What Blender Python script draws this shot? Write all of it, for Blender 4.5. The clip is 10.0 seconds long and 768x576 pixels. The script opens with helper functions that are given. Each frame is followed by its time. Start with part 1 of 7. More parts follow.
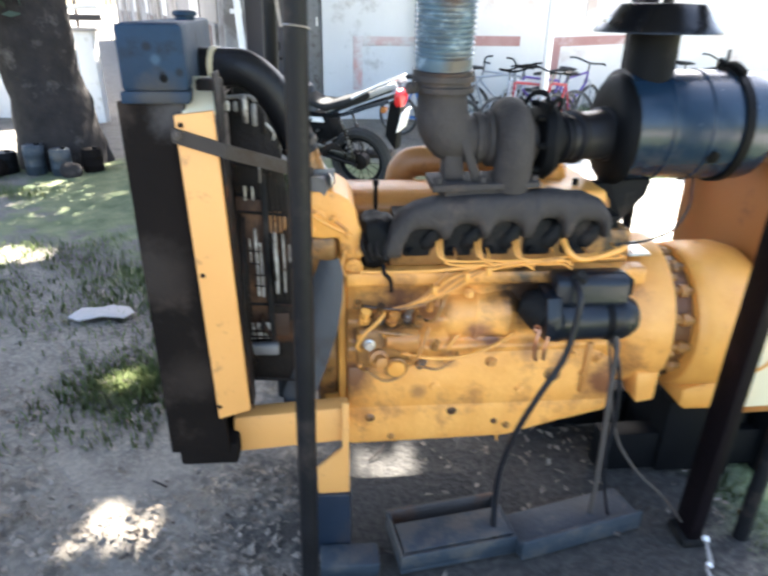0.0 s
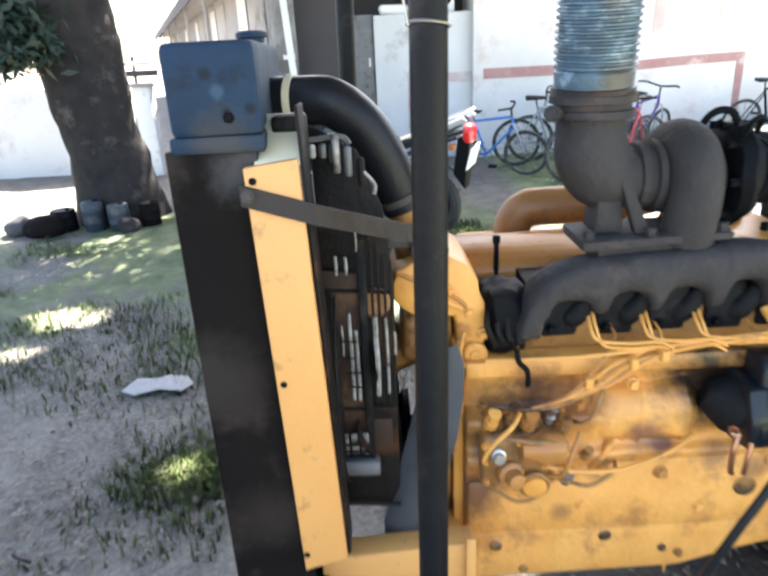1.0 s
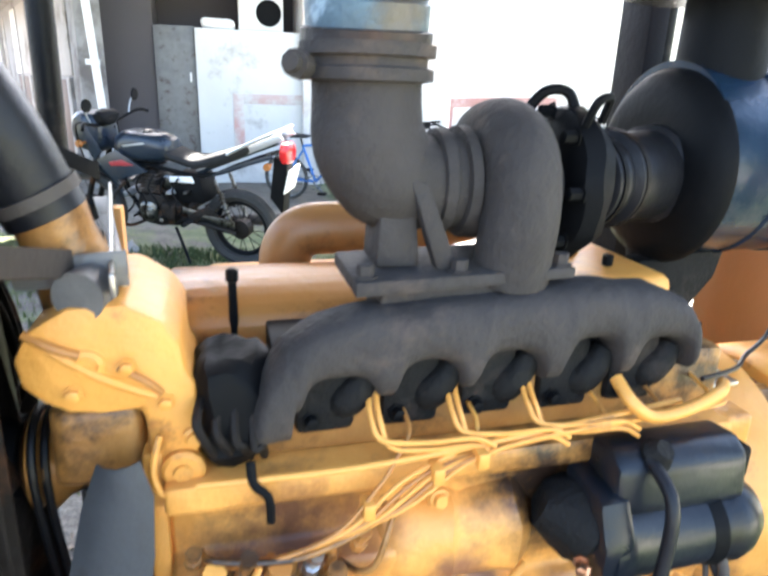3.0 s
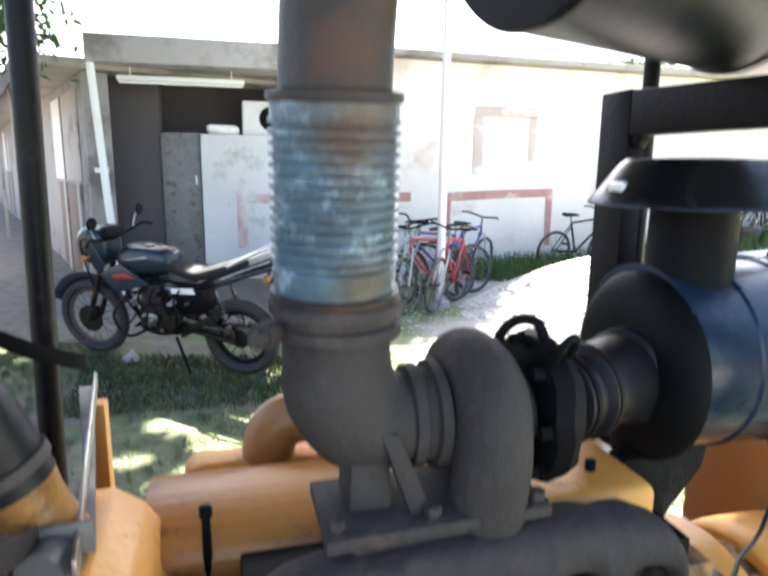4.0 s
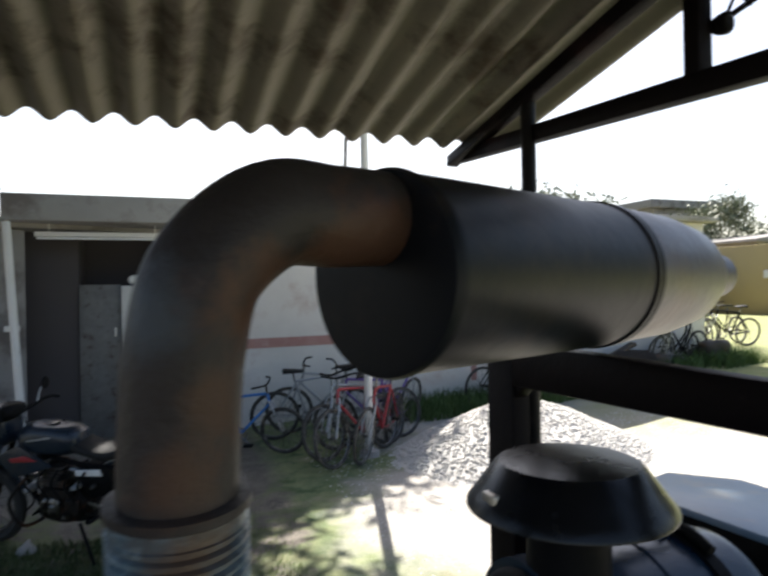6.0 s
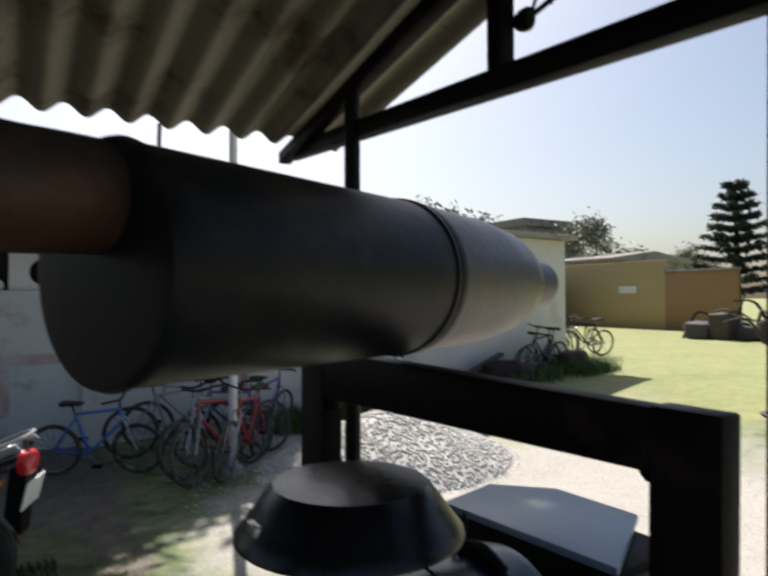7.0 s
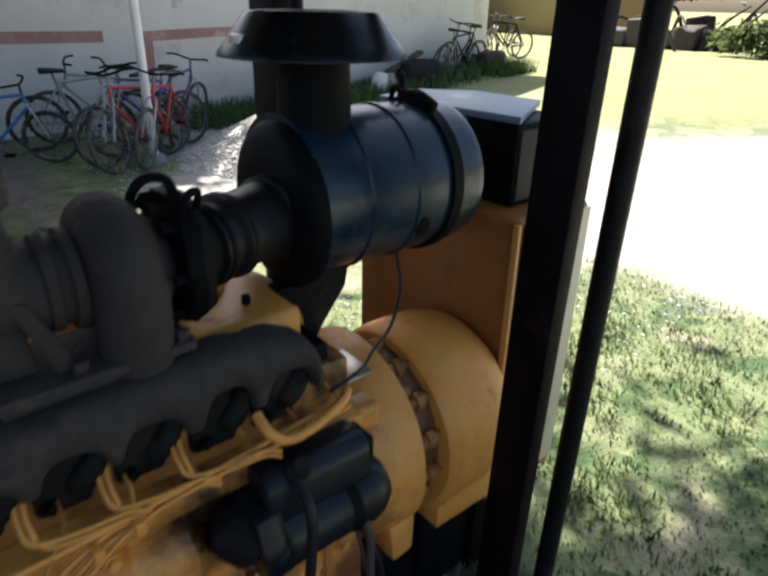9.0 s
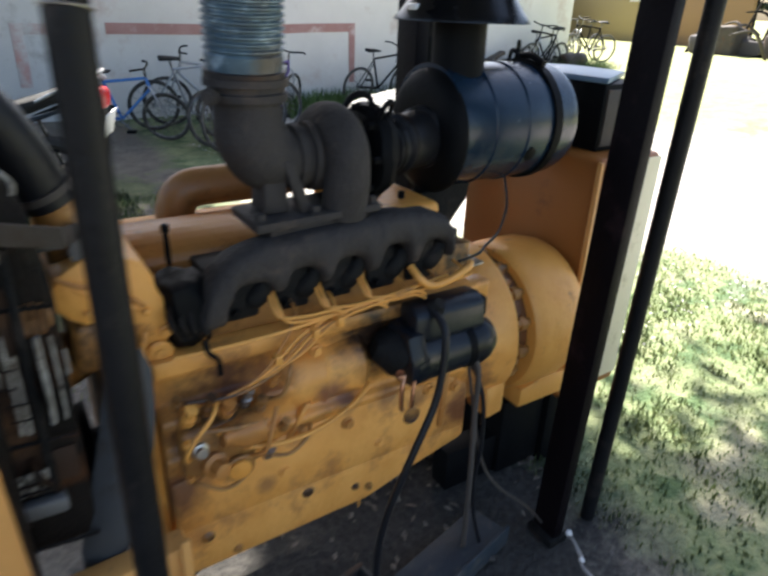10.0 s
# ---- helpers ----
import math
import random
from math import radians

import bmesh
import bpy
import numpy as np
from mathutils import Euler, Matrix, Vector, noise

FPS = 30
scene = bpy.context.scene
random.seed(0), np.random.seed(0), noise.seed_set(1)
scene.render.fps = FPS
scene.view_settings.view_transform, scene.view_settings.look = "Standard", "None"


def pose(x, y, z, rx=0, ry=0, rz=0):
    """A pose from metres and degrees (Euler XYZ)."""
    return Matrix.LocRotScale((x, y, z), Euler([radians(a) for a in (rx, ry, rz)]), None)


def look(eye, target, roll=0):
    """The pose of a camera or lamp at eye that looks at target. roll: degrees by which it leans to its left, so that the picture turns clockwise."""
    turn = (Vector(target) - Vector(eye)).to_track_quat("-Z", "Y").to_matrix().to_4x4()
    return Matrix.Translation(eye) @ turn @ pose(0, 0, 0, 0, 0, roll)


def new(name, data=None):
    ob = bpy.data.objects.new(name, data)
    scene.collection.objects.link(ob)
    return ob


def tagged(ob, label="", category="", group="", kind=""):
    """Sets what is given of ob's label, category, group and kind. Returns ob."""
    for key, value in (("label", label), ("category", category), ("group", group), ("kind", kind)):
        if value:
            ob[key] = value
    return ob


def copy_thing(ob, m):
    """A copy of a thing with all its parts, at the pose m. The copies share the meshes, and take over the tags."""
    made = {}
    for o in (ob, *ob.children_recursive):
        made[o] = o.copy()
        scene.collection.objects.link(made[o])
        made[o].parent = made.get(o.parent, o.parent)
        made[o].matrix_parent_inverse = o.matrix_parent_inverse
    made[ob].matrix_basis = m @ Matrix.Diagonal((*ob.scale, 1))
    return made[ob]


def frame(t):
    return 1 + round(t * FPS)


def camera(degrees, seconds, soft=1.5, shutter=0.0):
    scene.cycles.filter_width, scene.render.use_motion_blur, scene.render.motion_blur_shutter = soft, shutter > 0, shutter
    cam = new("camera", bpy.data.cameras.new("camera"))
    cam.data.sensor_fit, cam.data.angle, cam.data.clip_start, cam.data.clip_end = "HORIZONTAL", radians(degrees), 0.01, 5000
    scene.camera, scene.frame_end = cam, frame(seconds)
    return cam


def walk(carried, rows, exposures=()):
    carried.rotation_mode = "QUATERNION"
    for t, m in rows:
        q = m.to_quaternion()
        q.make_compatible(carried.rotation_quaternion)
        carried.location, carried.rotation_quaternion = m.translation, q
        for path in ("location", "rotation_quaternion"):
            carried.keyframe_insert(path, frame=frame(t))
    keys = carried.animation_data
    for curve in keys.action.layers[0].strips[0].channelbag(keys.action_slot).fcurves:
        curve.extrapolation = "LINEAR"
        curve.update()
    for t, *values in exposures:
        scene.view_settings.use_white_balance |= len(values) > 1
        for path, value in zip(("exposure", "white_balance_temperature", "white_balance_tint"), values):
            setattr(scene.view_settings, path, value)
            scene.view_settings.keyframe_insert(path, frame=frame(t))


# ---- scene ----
cam = camera(63.98, 10.0, 2.6, 0.5)
PATH = (
    (0.0, look((0.032, -1.603, 1.579), (0.188, 0.211, 0.750), 0.96)),
    (0.5, look((-0.078, -1.405, 1.565), (-0.044, 0.423, 0.754), -1.91)),
    (1.0, look((-0.098, -1.160, 1.518), (-0.107, 0.707, 0.801), -2.97)),
    (1.5, look((-0.143, -0.959, 1.476), (0.084, 0.915, 0.815), -1.89)),
    (2.0, look((-0.082, -0.815, 1.382), (0.294, 1.025, 0.696), 1.14)),
    (2.5, look((0.053, -0.733, 1.342), (0.543, 1.082, 0.660), 2.38)),
    (4.0, look((0.198, -0.645, 1.584), (0.688, 1.256, 1.198), 0.62)),
    (4.5, look((0.188, -0.657, 1.728), (0.641, 1.271, 1.454), -0.58)),
    (5.0, look((0.148, -0.664, 1.824), (0.645, 1.266, 1.650), -0.66)),
    (6.5, look((0.425, -0.622, 1.901), (1.284, 1.183, 1.954), -0.83)),
    (7.0, look((0.515, -0.606, 1.877), (1.551, 1.104, 1.912), -0.20)),
    (7.5, look((0.550, -0.612, 1.796), (1.710, 1.002, 1.568), 1.04)),
    (8.0, look((0.573, -0.606, 1.698), (1.794, 0.888, 1.169), 2.09)),
    (8.5, look((0.475, -0.676, 1.641), (1.639, 0.761, 0.880), 1.00)),
    (9.0, look((0.305, -0.786, 1.615), (1.458, 0.617, 0.776), 1.32)),
    (9.5, look((0.135, -0.958, 1.559), (1.206, 0.518, 0.739), 2.00)),
    (10.0, look((-0.125, -1.118, 1.558), (0.869, 0.404, 0.722), 2.28)),
)
walk(cam, PATH, ((0.0, 3.85), (1.5, 3.85), (2.5, 4.45), (4.0, 3.55), (4.5, 3.1), (5.0, 2.45), (6.5, 1.22), (7.5, 0.5), (8.0, 0.4), (8.5, 1.5), (9.0, 1.65), (10.0, 2.38)))

# ---- sky and sun ----
SUN_TO = Vector((0.28, 0.96, 0.0)).normalized()
SUN_EL = radians(50)
world = bpy.data.worlds.new("sky")
scene.world = world
world.use_nodes = True
wn = world.node_tree.nodes
sky = wn.new("ShaderNodeTexSky")
sky.sky_type = "NISHITA"
sky.sun_disc = False
sky.dust_density = 3.0
sky.sun_elevation = SUN_EL
sky.sun_rotation = math.atan2(SUN_TO.x, SUN_TO.y)
world.node_tree.links.new(sky.outputs[0], wn["Background"].inputs[0])
wn["Background"].inputs[1].default_value = 0.075
sun_data = bpy.data.lights.new("sun", "SUN")
sun_data.energy = 5.0
sun_data.angle = radians(0.5)
sun_data.color = (1.0, 0.95, 0.87)
sun = new("sun", sun_data)
sun.rotation_euler = (-(SUN_TO * math.cos(SUN_EL) + Vector((0, 0, math.sin(SUN_EL))))).to_track_quat("-Z", "Y").to_euler()


# ---- materials ----
def material(name, colour, second=None, rough=0.6, metal=0.0, scale=6.0, mix=0.5, dirt=None, dirt_scale=2.5,
             dirt_amount=0.45, bump=0.15, bump_scale=60.0, spec=0.5, rough_vary=0.15, patches=()):
    """Paint or metal with a coarse stain layer, a fine grain and a small relief."""
    m = bpy.data.materials.new(name)
    m.use_nodes = True
    t = m.node_tree
    n, l = t.nodes, t.links
    b = n["Principled BSDF"]
    co = n.new("ShaderNodeTexCoord")

    def noise_tex(s, detail=4.0, rgh=0.6):
        x = n.new("ShaderNodeTexNoise")
        x.inputs["Scale"].default_value, x.inputs["Detail"].default_value, x.inputs["Roughness"].default_value = s, detail, rgh
        l.new(co.outputs["Object"], x.inputs["Vector"])
        return x

    def ramp(src, lo, hi):
        r = n.new("ShaderNodeMapRange")
        r.inputs["From Min"].default_value, r.inputs["From Max"].default_value = lo, hi
        l.new(src, r.inputs["Value"])
        return r.outputs[0]

    def mixed(fac, a, c):
        x = n.new("ShaderNodeMix")
        x.data_type = "RGBA"
        l.new(fac, x.inputs[0])
        for sock, v in ((x.inputs[6], a), (x.inputs[7], c)):
            if isinstance(v, tuple):
                sock.default_value = (*v, 1)
            else:
                l.new(v, sock)
        return x.outputs[2]

    second = second or tuple(c * 0.7 for c in colour)
    grain = noise_tex(scale)
    col = mixed(ramp(grain.outputs[0], 0.5 - mix * 0.5, 0.5 + mix * 0.5), second, colour)
    if dirt:
        d = noise_tex(dirt_scale, 7.0, 0.68)
        edge = 0.62 - 0.25 * dirt_amount
        col = mixed(ramp(d.outputs[0], edge, edge + 0.12), col, dirt)
    # spilt oil, soot and some painted shade or sheen, ragged round the given spots
    for spot, reach, tone in patches:
        far = n.new("ShaderNodeVectorMath")
        far.operation = "DISTANCE"
        l.new(co.outputs["Object"], far.inputs[0])
        far.inputs[1].default_value = spot
        ragged = n.new("ShaderNodeMath")
        ragged.operation = "MULTIPLY_ADD"
        l.new(noise_tex(16.0, 6.0, 0.7).outputs[0], ragged.inputs[0])
        ragged.inputs[1].default_value = reach * 1.6
        l.new(far.outputs["Value"], ragged.inputs[2])
        col = mixed(ramp(ragged.outputs[0], reach * 1.9, reach * 1.15), col, tone)
    l.new(col, b.inputs["Base Color"])
    rv = n.new("ShaderNodeMapRange")
    rv.inputs["To Min"].default_value, rv.inputs["To Max"].default_value = max(0.04, rough - rough_vary), min(1.0, rough + rough_vary)
    l.new(grain.outputs[0], rv.inputs["Value"])
    l.new(rv.outputs[0], b.inputs["Roughness"])
    b.inputs["Metallic"].default_value = metal
    b.inputs["Specular IOR Level"].default_value = spec
    if bump:
        fine = noise_tex(bump_scale, 3.0)
        bp = n.new("ShaderNodeBump")
        bp.inputs["Strength"].default_value = bump
        bp.inputs["Distance"].default_value = 0.01
        l.new(fine.outputs[0], bp.inputs["Height"])
        l.new(bp.outputs[0], b.inputs["Normal"])
    return m


YELLOW = material("yellow_paint", (0.8, 0.385, 0.085), (0.64, 0.262, 0.043), 0.45, 0, 7, 0.7, (0.26, 0.1, 0.028), 9, 0.15, 0.25, 40)
YELLOW_CLEAN = material("yellow_plate_paint", (0.71, 0.35, 0.105), (0.64, 0.305, 0.085), 0.45, 0, 5, 0.8, (0.3, 0.15, 0.05), 14, 0.02, 0.1, 70)
TAN = material("tan_brown_paint", (0.5, 0.22, 0.06), (0.36, 0.145, 0.035), 0.33, 0, 6, 0.7, (0.15, 0.06, 0.025), 8, 0.25, 0.15, 40, 0.35)
DUCT = material("brown_duct_paint", (0.42, 0.2, 0.065), (0.33, 0.14, 0.042), 0.42, 0, 5, 0.7, (0.14, 0.06, 0.025), 6, 0.2, 0.12, 40)
ORANGE = material("orange_panel_paint", (0.36, 0.125, 0.022), (0.29, 0.098, 0.018), 0.45, 0, 3, 0.8, (0.14, 0.05, 0.016), 5, 0.12, 0.1, 50)
CREAM = material("pale_cream_sheet", (0.75, 0.66, 0.45), (0.66, 0.57, 0.38), 0.5, 0, 4, 0.7, (0.45, 0.36, 0.2), 6, 0.15, 0.08, 40)
COUPLING = material("oily_coupling_paint", (0.2, 0.085, 0.028), (0.1, 0.04, 0.016), 0.45, 0, 9, 0.6, (0.04, 0.02, 0.012), 7, 0.35, 0.4, 30)
OILY = material("oily_yellow_paint", (0.42, 0.2, 0.05), (0.2, 0.085, 0.025), 0.4, 0, 11, 0.6, (0.05, 0.025, 0.012), 7, 0.5, 0.4, 30)
# among the oil stains, brown at 0.5, 0.665 paints shade under the tappet cover
BLOCK = material("oil_and_shade_block_paint", (0.86, 0.42, 0.108), (0.64, 0.26, 0.045), 0.42, 0, 7, 0.6, (0.42, 0.18, 0.05), 6, 0.3, 0.35, 30, 0.5, 0.15,
                 (((0.59, 0.0, 0.83), 0.13, (0.035, 0.017, 0.009)), ((0.14, 0.0, 0.71), 0.12, (0.1, 0.045, 0.024)), ((0.5, 0.0, 0.665), 0.045, (0.2, 0.085, 0.035)), ((0.36, 0.0, 0.62), 0.04, (0.26, 0.11, 0.04)), ((0.72, 0.0, 0.6), 0.04, (0.24, 0.1, 0.04)), ((0.88, 0.0, 0.52), 0.1, (0.2, 0.07, 0.025)), ((0.3, 0.0, 0.77), 0.08, (0.3, 0.12, 0.035)), ((0.07, 0.0, 0.56), 0.09, (0.18, 0.075, 0.03)), ((0.22, 0.0, 0.8), 0.09, (0.16, 0.065, 0.028)), ((0.45, -0.02, 0.7), 0.05, (0.3, 0.13, 0.06)), ((0.62, -0.015, 0.64), 0.05, (0.33, 0.14, 0.045)), ((0.28, -0.015, 0.5), 0.03, (0.4, 0.18, 0.055))))
RUST_IRON = material("scaled_cast_iron", (0.06, 0.052, 0.048), (0.03, 0.026, 0.024), 0.75, 0.0, 9, 0.6, (0.085, 0.064, 0.052), 6, 0.25, 0.45, 70, 0.2)
BLACK_PAINT = material("black_paint", (0.0065, 0.007, 0.0078), (0.004, 0.004, 0.0045), 0.55, 0, 6, 0.7, (0.014, 0.0125, 0.012), 5, 0.1, 0.12, 50, 0.07)
BLACK_BLUE = material("blue_black_enamel", (0.014, 0.024, 0.04), (0.009, 0.014, 0.022), 0.32, 0, 5, 0.7, (0.035, 0.032, 0.034), 4, 0.2, 0.06, 40)
DRUM = material("blue_drum_enamel", (0.012, 0.032, 0.062), (0.005, 0.012, 0.024), 0.24, 0, 5, 0.7, (0.035, 0.042, 0.055), 6, 0.2, 0.1, 30, 0.42, 0.14)
RUBBER = material("black_rubber", (0.009, 0.009, 0.011), (0.014, 0.014, 0.016), 0.4, 0, 9, 0.8, None, 2, 0, 0.15, 60, 0.22)
TANK_BLUE = material("blue_tank_paint", (0.0105, 0.031, 0.062), (0.0065, 0.019, 0.039), 0.6, 0, 11, 0.5, (0.006, 0.013, 0.024), 13, 0.3, 0.3, 30, 0.25, 0.15,
                     (((-0.33, -0.22, 1.395), 0.06, (0.042, 0.042, 0.043)), ((-0.345, -0.22, 1.5), 0.011, (0.005, 0.008, 0.013)), ((-0.32, -0.22, 1.445), 0.009, (0.006, 0.009, 0.014)),
                      ((-0.33, -0.22, 1.475), 0.012, (0.03, 0.06, 0.095)), ((-0.285, -0.22, 1.45), 0.01, (0.006, 0.01, 0.016))))
STRAP = material("brown_strap_steel", (0.05, 0.042, 0.037), (0.032, 0.026, 0.022), 0.6, 0.1, 9, 0.6, (0.03, 0.02, 0.014), 8, 0.3, 0.2, 50, 0.2)
GREY_IRON = material("grey_brown_metal", (0.085, 0.072, 0.063), (0.05, 0.041, 0.035), 0.7, 0.1, 7, 0.7, (0.1, 0.055, 0.034), 6, 0.3, 0.25, 50, 0.3)
TRAY = material("dusty_blue_steel", (0.027, 0.042, 0.058), (0.013, 0.019, 0.025), 0.6, 0.1, 6, 0.6, (0.07, 0.064, 0.056), 6, 0.45, 0.25, 45)
DARK_SIDE = material("dark_radiator_side", (0.0125, 0.0095, 0.008), (0.006, 0.005, 0.0045), 0.8, 0, 5, 0.7, (0.03, 0.0225, 0.018), 4, 0.3, 0.3, 45, 0.05, 0.15,
                     (((-0.3, -0.215, 1.36), 0.07, (0.06, 0.055, 0.052)), ((-0.4, -0.215, 1.0), 0.09, (0.03, 0.024, 0.02)), ((-0.33, -0.215, 0.7), 0.08, (0.026, 0.02, 0.016))))
CORE = material("oily_radiator_core", (0.06, 0.042, 0.03), (0.025, 0.02, 0.018), 0.5, 0.3, 20, 0.6, None, 2, 0, 0.6, 120)
STEEL = material("worn_bright_steel", (0.55, 0.53, 0.5), (0.35, 0.33, 0.31), 0.35, 0.9, 14, 0.7, (0.2, 0.12, 0.07), 9, 0.2, 0.1, 60)
MESH = material("pale_wire_and_glint", (0.45, 0.43, 0.39), (0.14, 0.12, 0.1), 0.5, 0.2, 40, 0.4, (0.04, 0.03, 0.025), 30, 0.4, 0.1, 60)
RUSTY = material("rust_brown_sheet", (0.06, 0.032, 0.019), (0.025, 0.015, 0.011), 0.6, 0, 9, 0.6, (0.11, 0.055, 0.026), 7, 0.3, 0.3, 40, 0.2)
SOOTY = material("sooty_black_casting", (0.013, 0.0125, 0.012), (0.006, 0.006, 0.006), 0.7, 0, 14, 0.6, (0.03, 0.024, 0.02), 11, 0.35, 0.6, 60, 0.15)
STARTER = material("oily_starter_enamel", (0.0055, 0.0085, 0.0145), (0.007, 0.0095, 0.013), 0.33, 0, 8, 0.6, (0.014, 0.012, 0.01), 9, 0.3, 0.12, 40, 0.3)
FLEX = material("blue_grey_flex_steel", (0.1, 0.16, 0.2), (0.05, 0.07, 0.085), 0.45, 0.2, 16, 0.5, (0.27, 0.35, 0.39), 22, 0.4, 0.35, 60, 0.5, 0.15,
                (((0.33, 0.03, 1.62), 0.07, (0.09, 0.06, 0.045)), ((0.36, 0.03, 1.45), 0.05, (0.08, 0.07, 0.06))))
GUARD = material("grey_guard_sheet", (0.062, 0.066, 0.07), (0.04, 0.04, 0.042), 0.5, 0.0, 6, 0.6, (0.035, 0.028, 0.024), 5, 0.3, 0.15, 40, 0.3)
# two rust spots; the blue-grey one high on the bend paints sky sheen
PIPE = material("burnt_pipe_steel", (0.05, 0.042, 0.039), (0.02, 0.0165, 0.0155), 0.5, 0.0, 5, 0.5, (0.07, 0.036, 0.023), 4.5, 0.4, 0.25, 60, 0.22, 0.15,
                (((0.32, 0.01, 1.7), 0.05, (0.074, 0.042, 0.028)), ((0.36, 0.02, 1.78), 0.04, (0.066, 0.038, 0.026)), ((0.29, 0.03, 1.88), 0.06, (0.055, 0.06, 0.066))))
MUFFLER = material("muffler_sheet", (0.012, 0.0145, 0.019), (0.005, 0.0052, 0.006), 0.42, 0.0, 3, 0.7, (0.026, 0.021, 0.018), 2.6, 0.4, 0.06, 30, 0.12)
MUFFLER_END = material("pale_muffler_shell", (0.085, 0.073, 0.074), (0.05, 0.042, 0.042), 0.4, 0.3, 4, 0.7, (0.07, 0.048, 0.04), 5, 0.4, 0.15, 50)
BRACKET = material("scuffed_grey_bracket_paint", (0.17, 0.165, 0.16), (0.1, 0.095, 0.09), 0.5, 0.2, 8, 0.6, (0.06, 0.045, 0.035), 7, 0.3, 0.2, 50)
CAP_BLACK = material("glossy_black_enamel", (0.0065, 0.007, 0.0085), (0.004, 0.0042, 0.005), 0.28, 0, 6, 0.7, (0.022, 0.022, 0.024), 7, 0.2, 0.06, 40, 0.3, 0.1)
POST_PAINT = material("dark_post_paint", (0.0105, 0.0105, 0.0115), (0.006, 0.006, 0.0064), 0.45, 0.0, 10, 0.7, (0.03, 0.024, 0.021), 7, 0.3, 0.2, 60, 0.14)
FRAME_PAINT = material("dark_maroon_steel", (0.0066, 0.0042, 0.0054), (0.0044, 0.0031, 0.0039), 0.5, 0.0, 6, 0.7, (0.022, 0.012, 0.013), 5, 0.2, 0.15, 50, 0.09)
ROOF_SHEET = material("weathered_roof_sheet", (0.28, 0.25, 0.2), (0.19, 0.172, 0.142), 0.6, 0.2, 7, 0.6, (0.1, 0.076, 0.052), 4, 0.45, 0.15, 40)
BOX_TOP = material("grey_blue_lid", (0.17, 0.26, 0.36), (0.12, 0.18, 0.26), 0.4, 0, 5, 0.7, (0.27, 0.27, 0.27), 4, 0.25, 0.05, 40)
PLASTER = material("stained_white_plaster", (0.74, 0.7, 0.665), (0.6, 0.565, 0.535), 0.85, 0, 1.1, 0.6, (0.56, 0.47, 0.43), 1.3, 0.3, 0.25, 18)
RED_BAND = material("faded_red_band", (0.34, 0.16, 0.14), (0.44, 0.26, 0.235), 0.85, 0, 3, 0.7, (0.55, 0.42, 0.39), 2.5, 0.3, 0.15, 25)
PINK_PATCH = material("faded_pink_patch", (0.52, 0.3, 0.27), (0.5, 0.4, 0.38), 0.85, 0, 2, 0.5, (0.56, 0.53, 0.51), 2.4, 0.6, 0.15, 25)
FAINT_RED = material("faint_red_line", (0.42, 0.33, 0.3), (0.54, 0.46, 0.43), 0.85, 0, 3, 0.7, (0.66, 0.62, 0.59), 4, 0.4, 0.15, 25)
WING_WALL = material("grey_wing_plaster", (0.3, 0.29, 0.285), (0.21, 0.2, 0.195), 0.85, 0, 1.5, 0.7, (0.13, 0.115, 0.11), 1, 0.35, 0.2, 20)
ROOM_WALL = material("grey_room_plaster", (0.66, 0.65, 0.63), (0.54, 0.53, 0.52), 0.85, 0, 1.3, 0.7, (0.4, 0.38, 0.36), 1.6, 0.3, 0.2, 25)
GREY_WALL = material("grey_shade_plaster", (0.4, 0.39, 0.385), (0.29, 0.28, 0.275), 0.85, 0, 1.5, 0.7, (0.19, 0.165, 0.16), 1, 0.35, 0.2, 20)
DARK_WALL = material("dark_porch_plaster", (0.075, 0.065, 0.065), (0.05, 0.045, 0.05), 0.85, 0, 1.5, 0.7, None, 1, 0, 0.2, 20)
CONCRETE = material("old_concrete", (0.36, 0.34, 0.32), (0.26, 0.24, 0.23), 0.9, 0, 2, 0.7, (0.16, 0.14, 0.12), 1.3, 0.3, 0.3, 30)
WHITE_PAINT = material("white_paint", (0.78, 0.77, 0.75), (0.66, 0.64, 0.62), 0.5, 0, 3, 0.7, (0.4, 0.36, 0.3), 3, 0.1, 0.05, 40)
FENCE = material("brown_fence_plaster", (0.33, 0.2, 0.1), (0.27, 0.16, 0.08), 0.9, 0, 0.5, 0.8, (0.2, 0.13, 0.08), 0.6, 0.2, 0.2, 10)
OCHRE = material("ochre_wall_plaster", (0.46, 0.35, 0.17), (0.4, 0.3, 0.15), 0.9, 0, 0.5, 0.8, None, 1, 0, 0.2, 10)
BARK = material("tree_bark", (0.036, 0.029, 0.026), (0.015, 0.013, 0.0125), 0.95, 0, 7, 0.5, (0.085, 0.072, 0.063), 3, 0.2, 1.0, 18, 0.2)
LEAF = material("leaf_green", (0.06, 0.11, 0.03), (0.035, 0.07, 0.02), 0.8, 0, 2, 0.6, None, 1, 0, 0, 1, 0.2)
PINE = material("pine_green", (0.02, 0.04, 0.022), (0.012, 0.025, 0.016), 0.7, 0, 2, 0.6, None, 1, 0, 0, 1)
GRASS = material("grass_green", (0.2, 0.24, 0.1), (0.07, 0.11, 0.04), 0.9, 0, 4.5, 0.4, (0.3, 0.3, 0.17), 9, 0.3, 0, 1, 0.06)


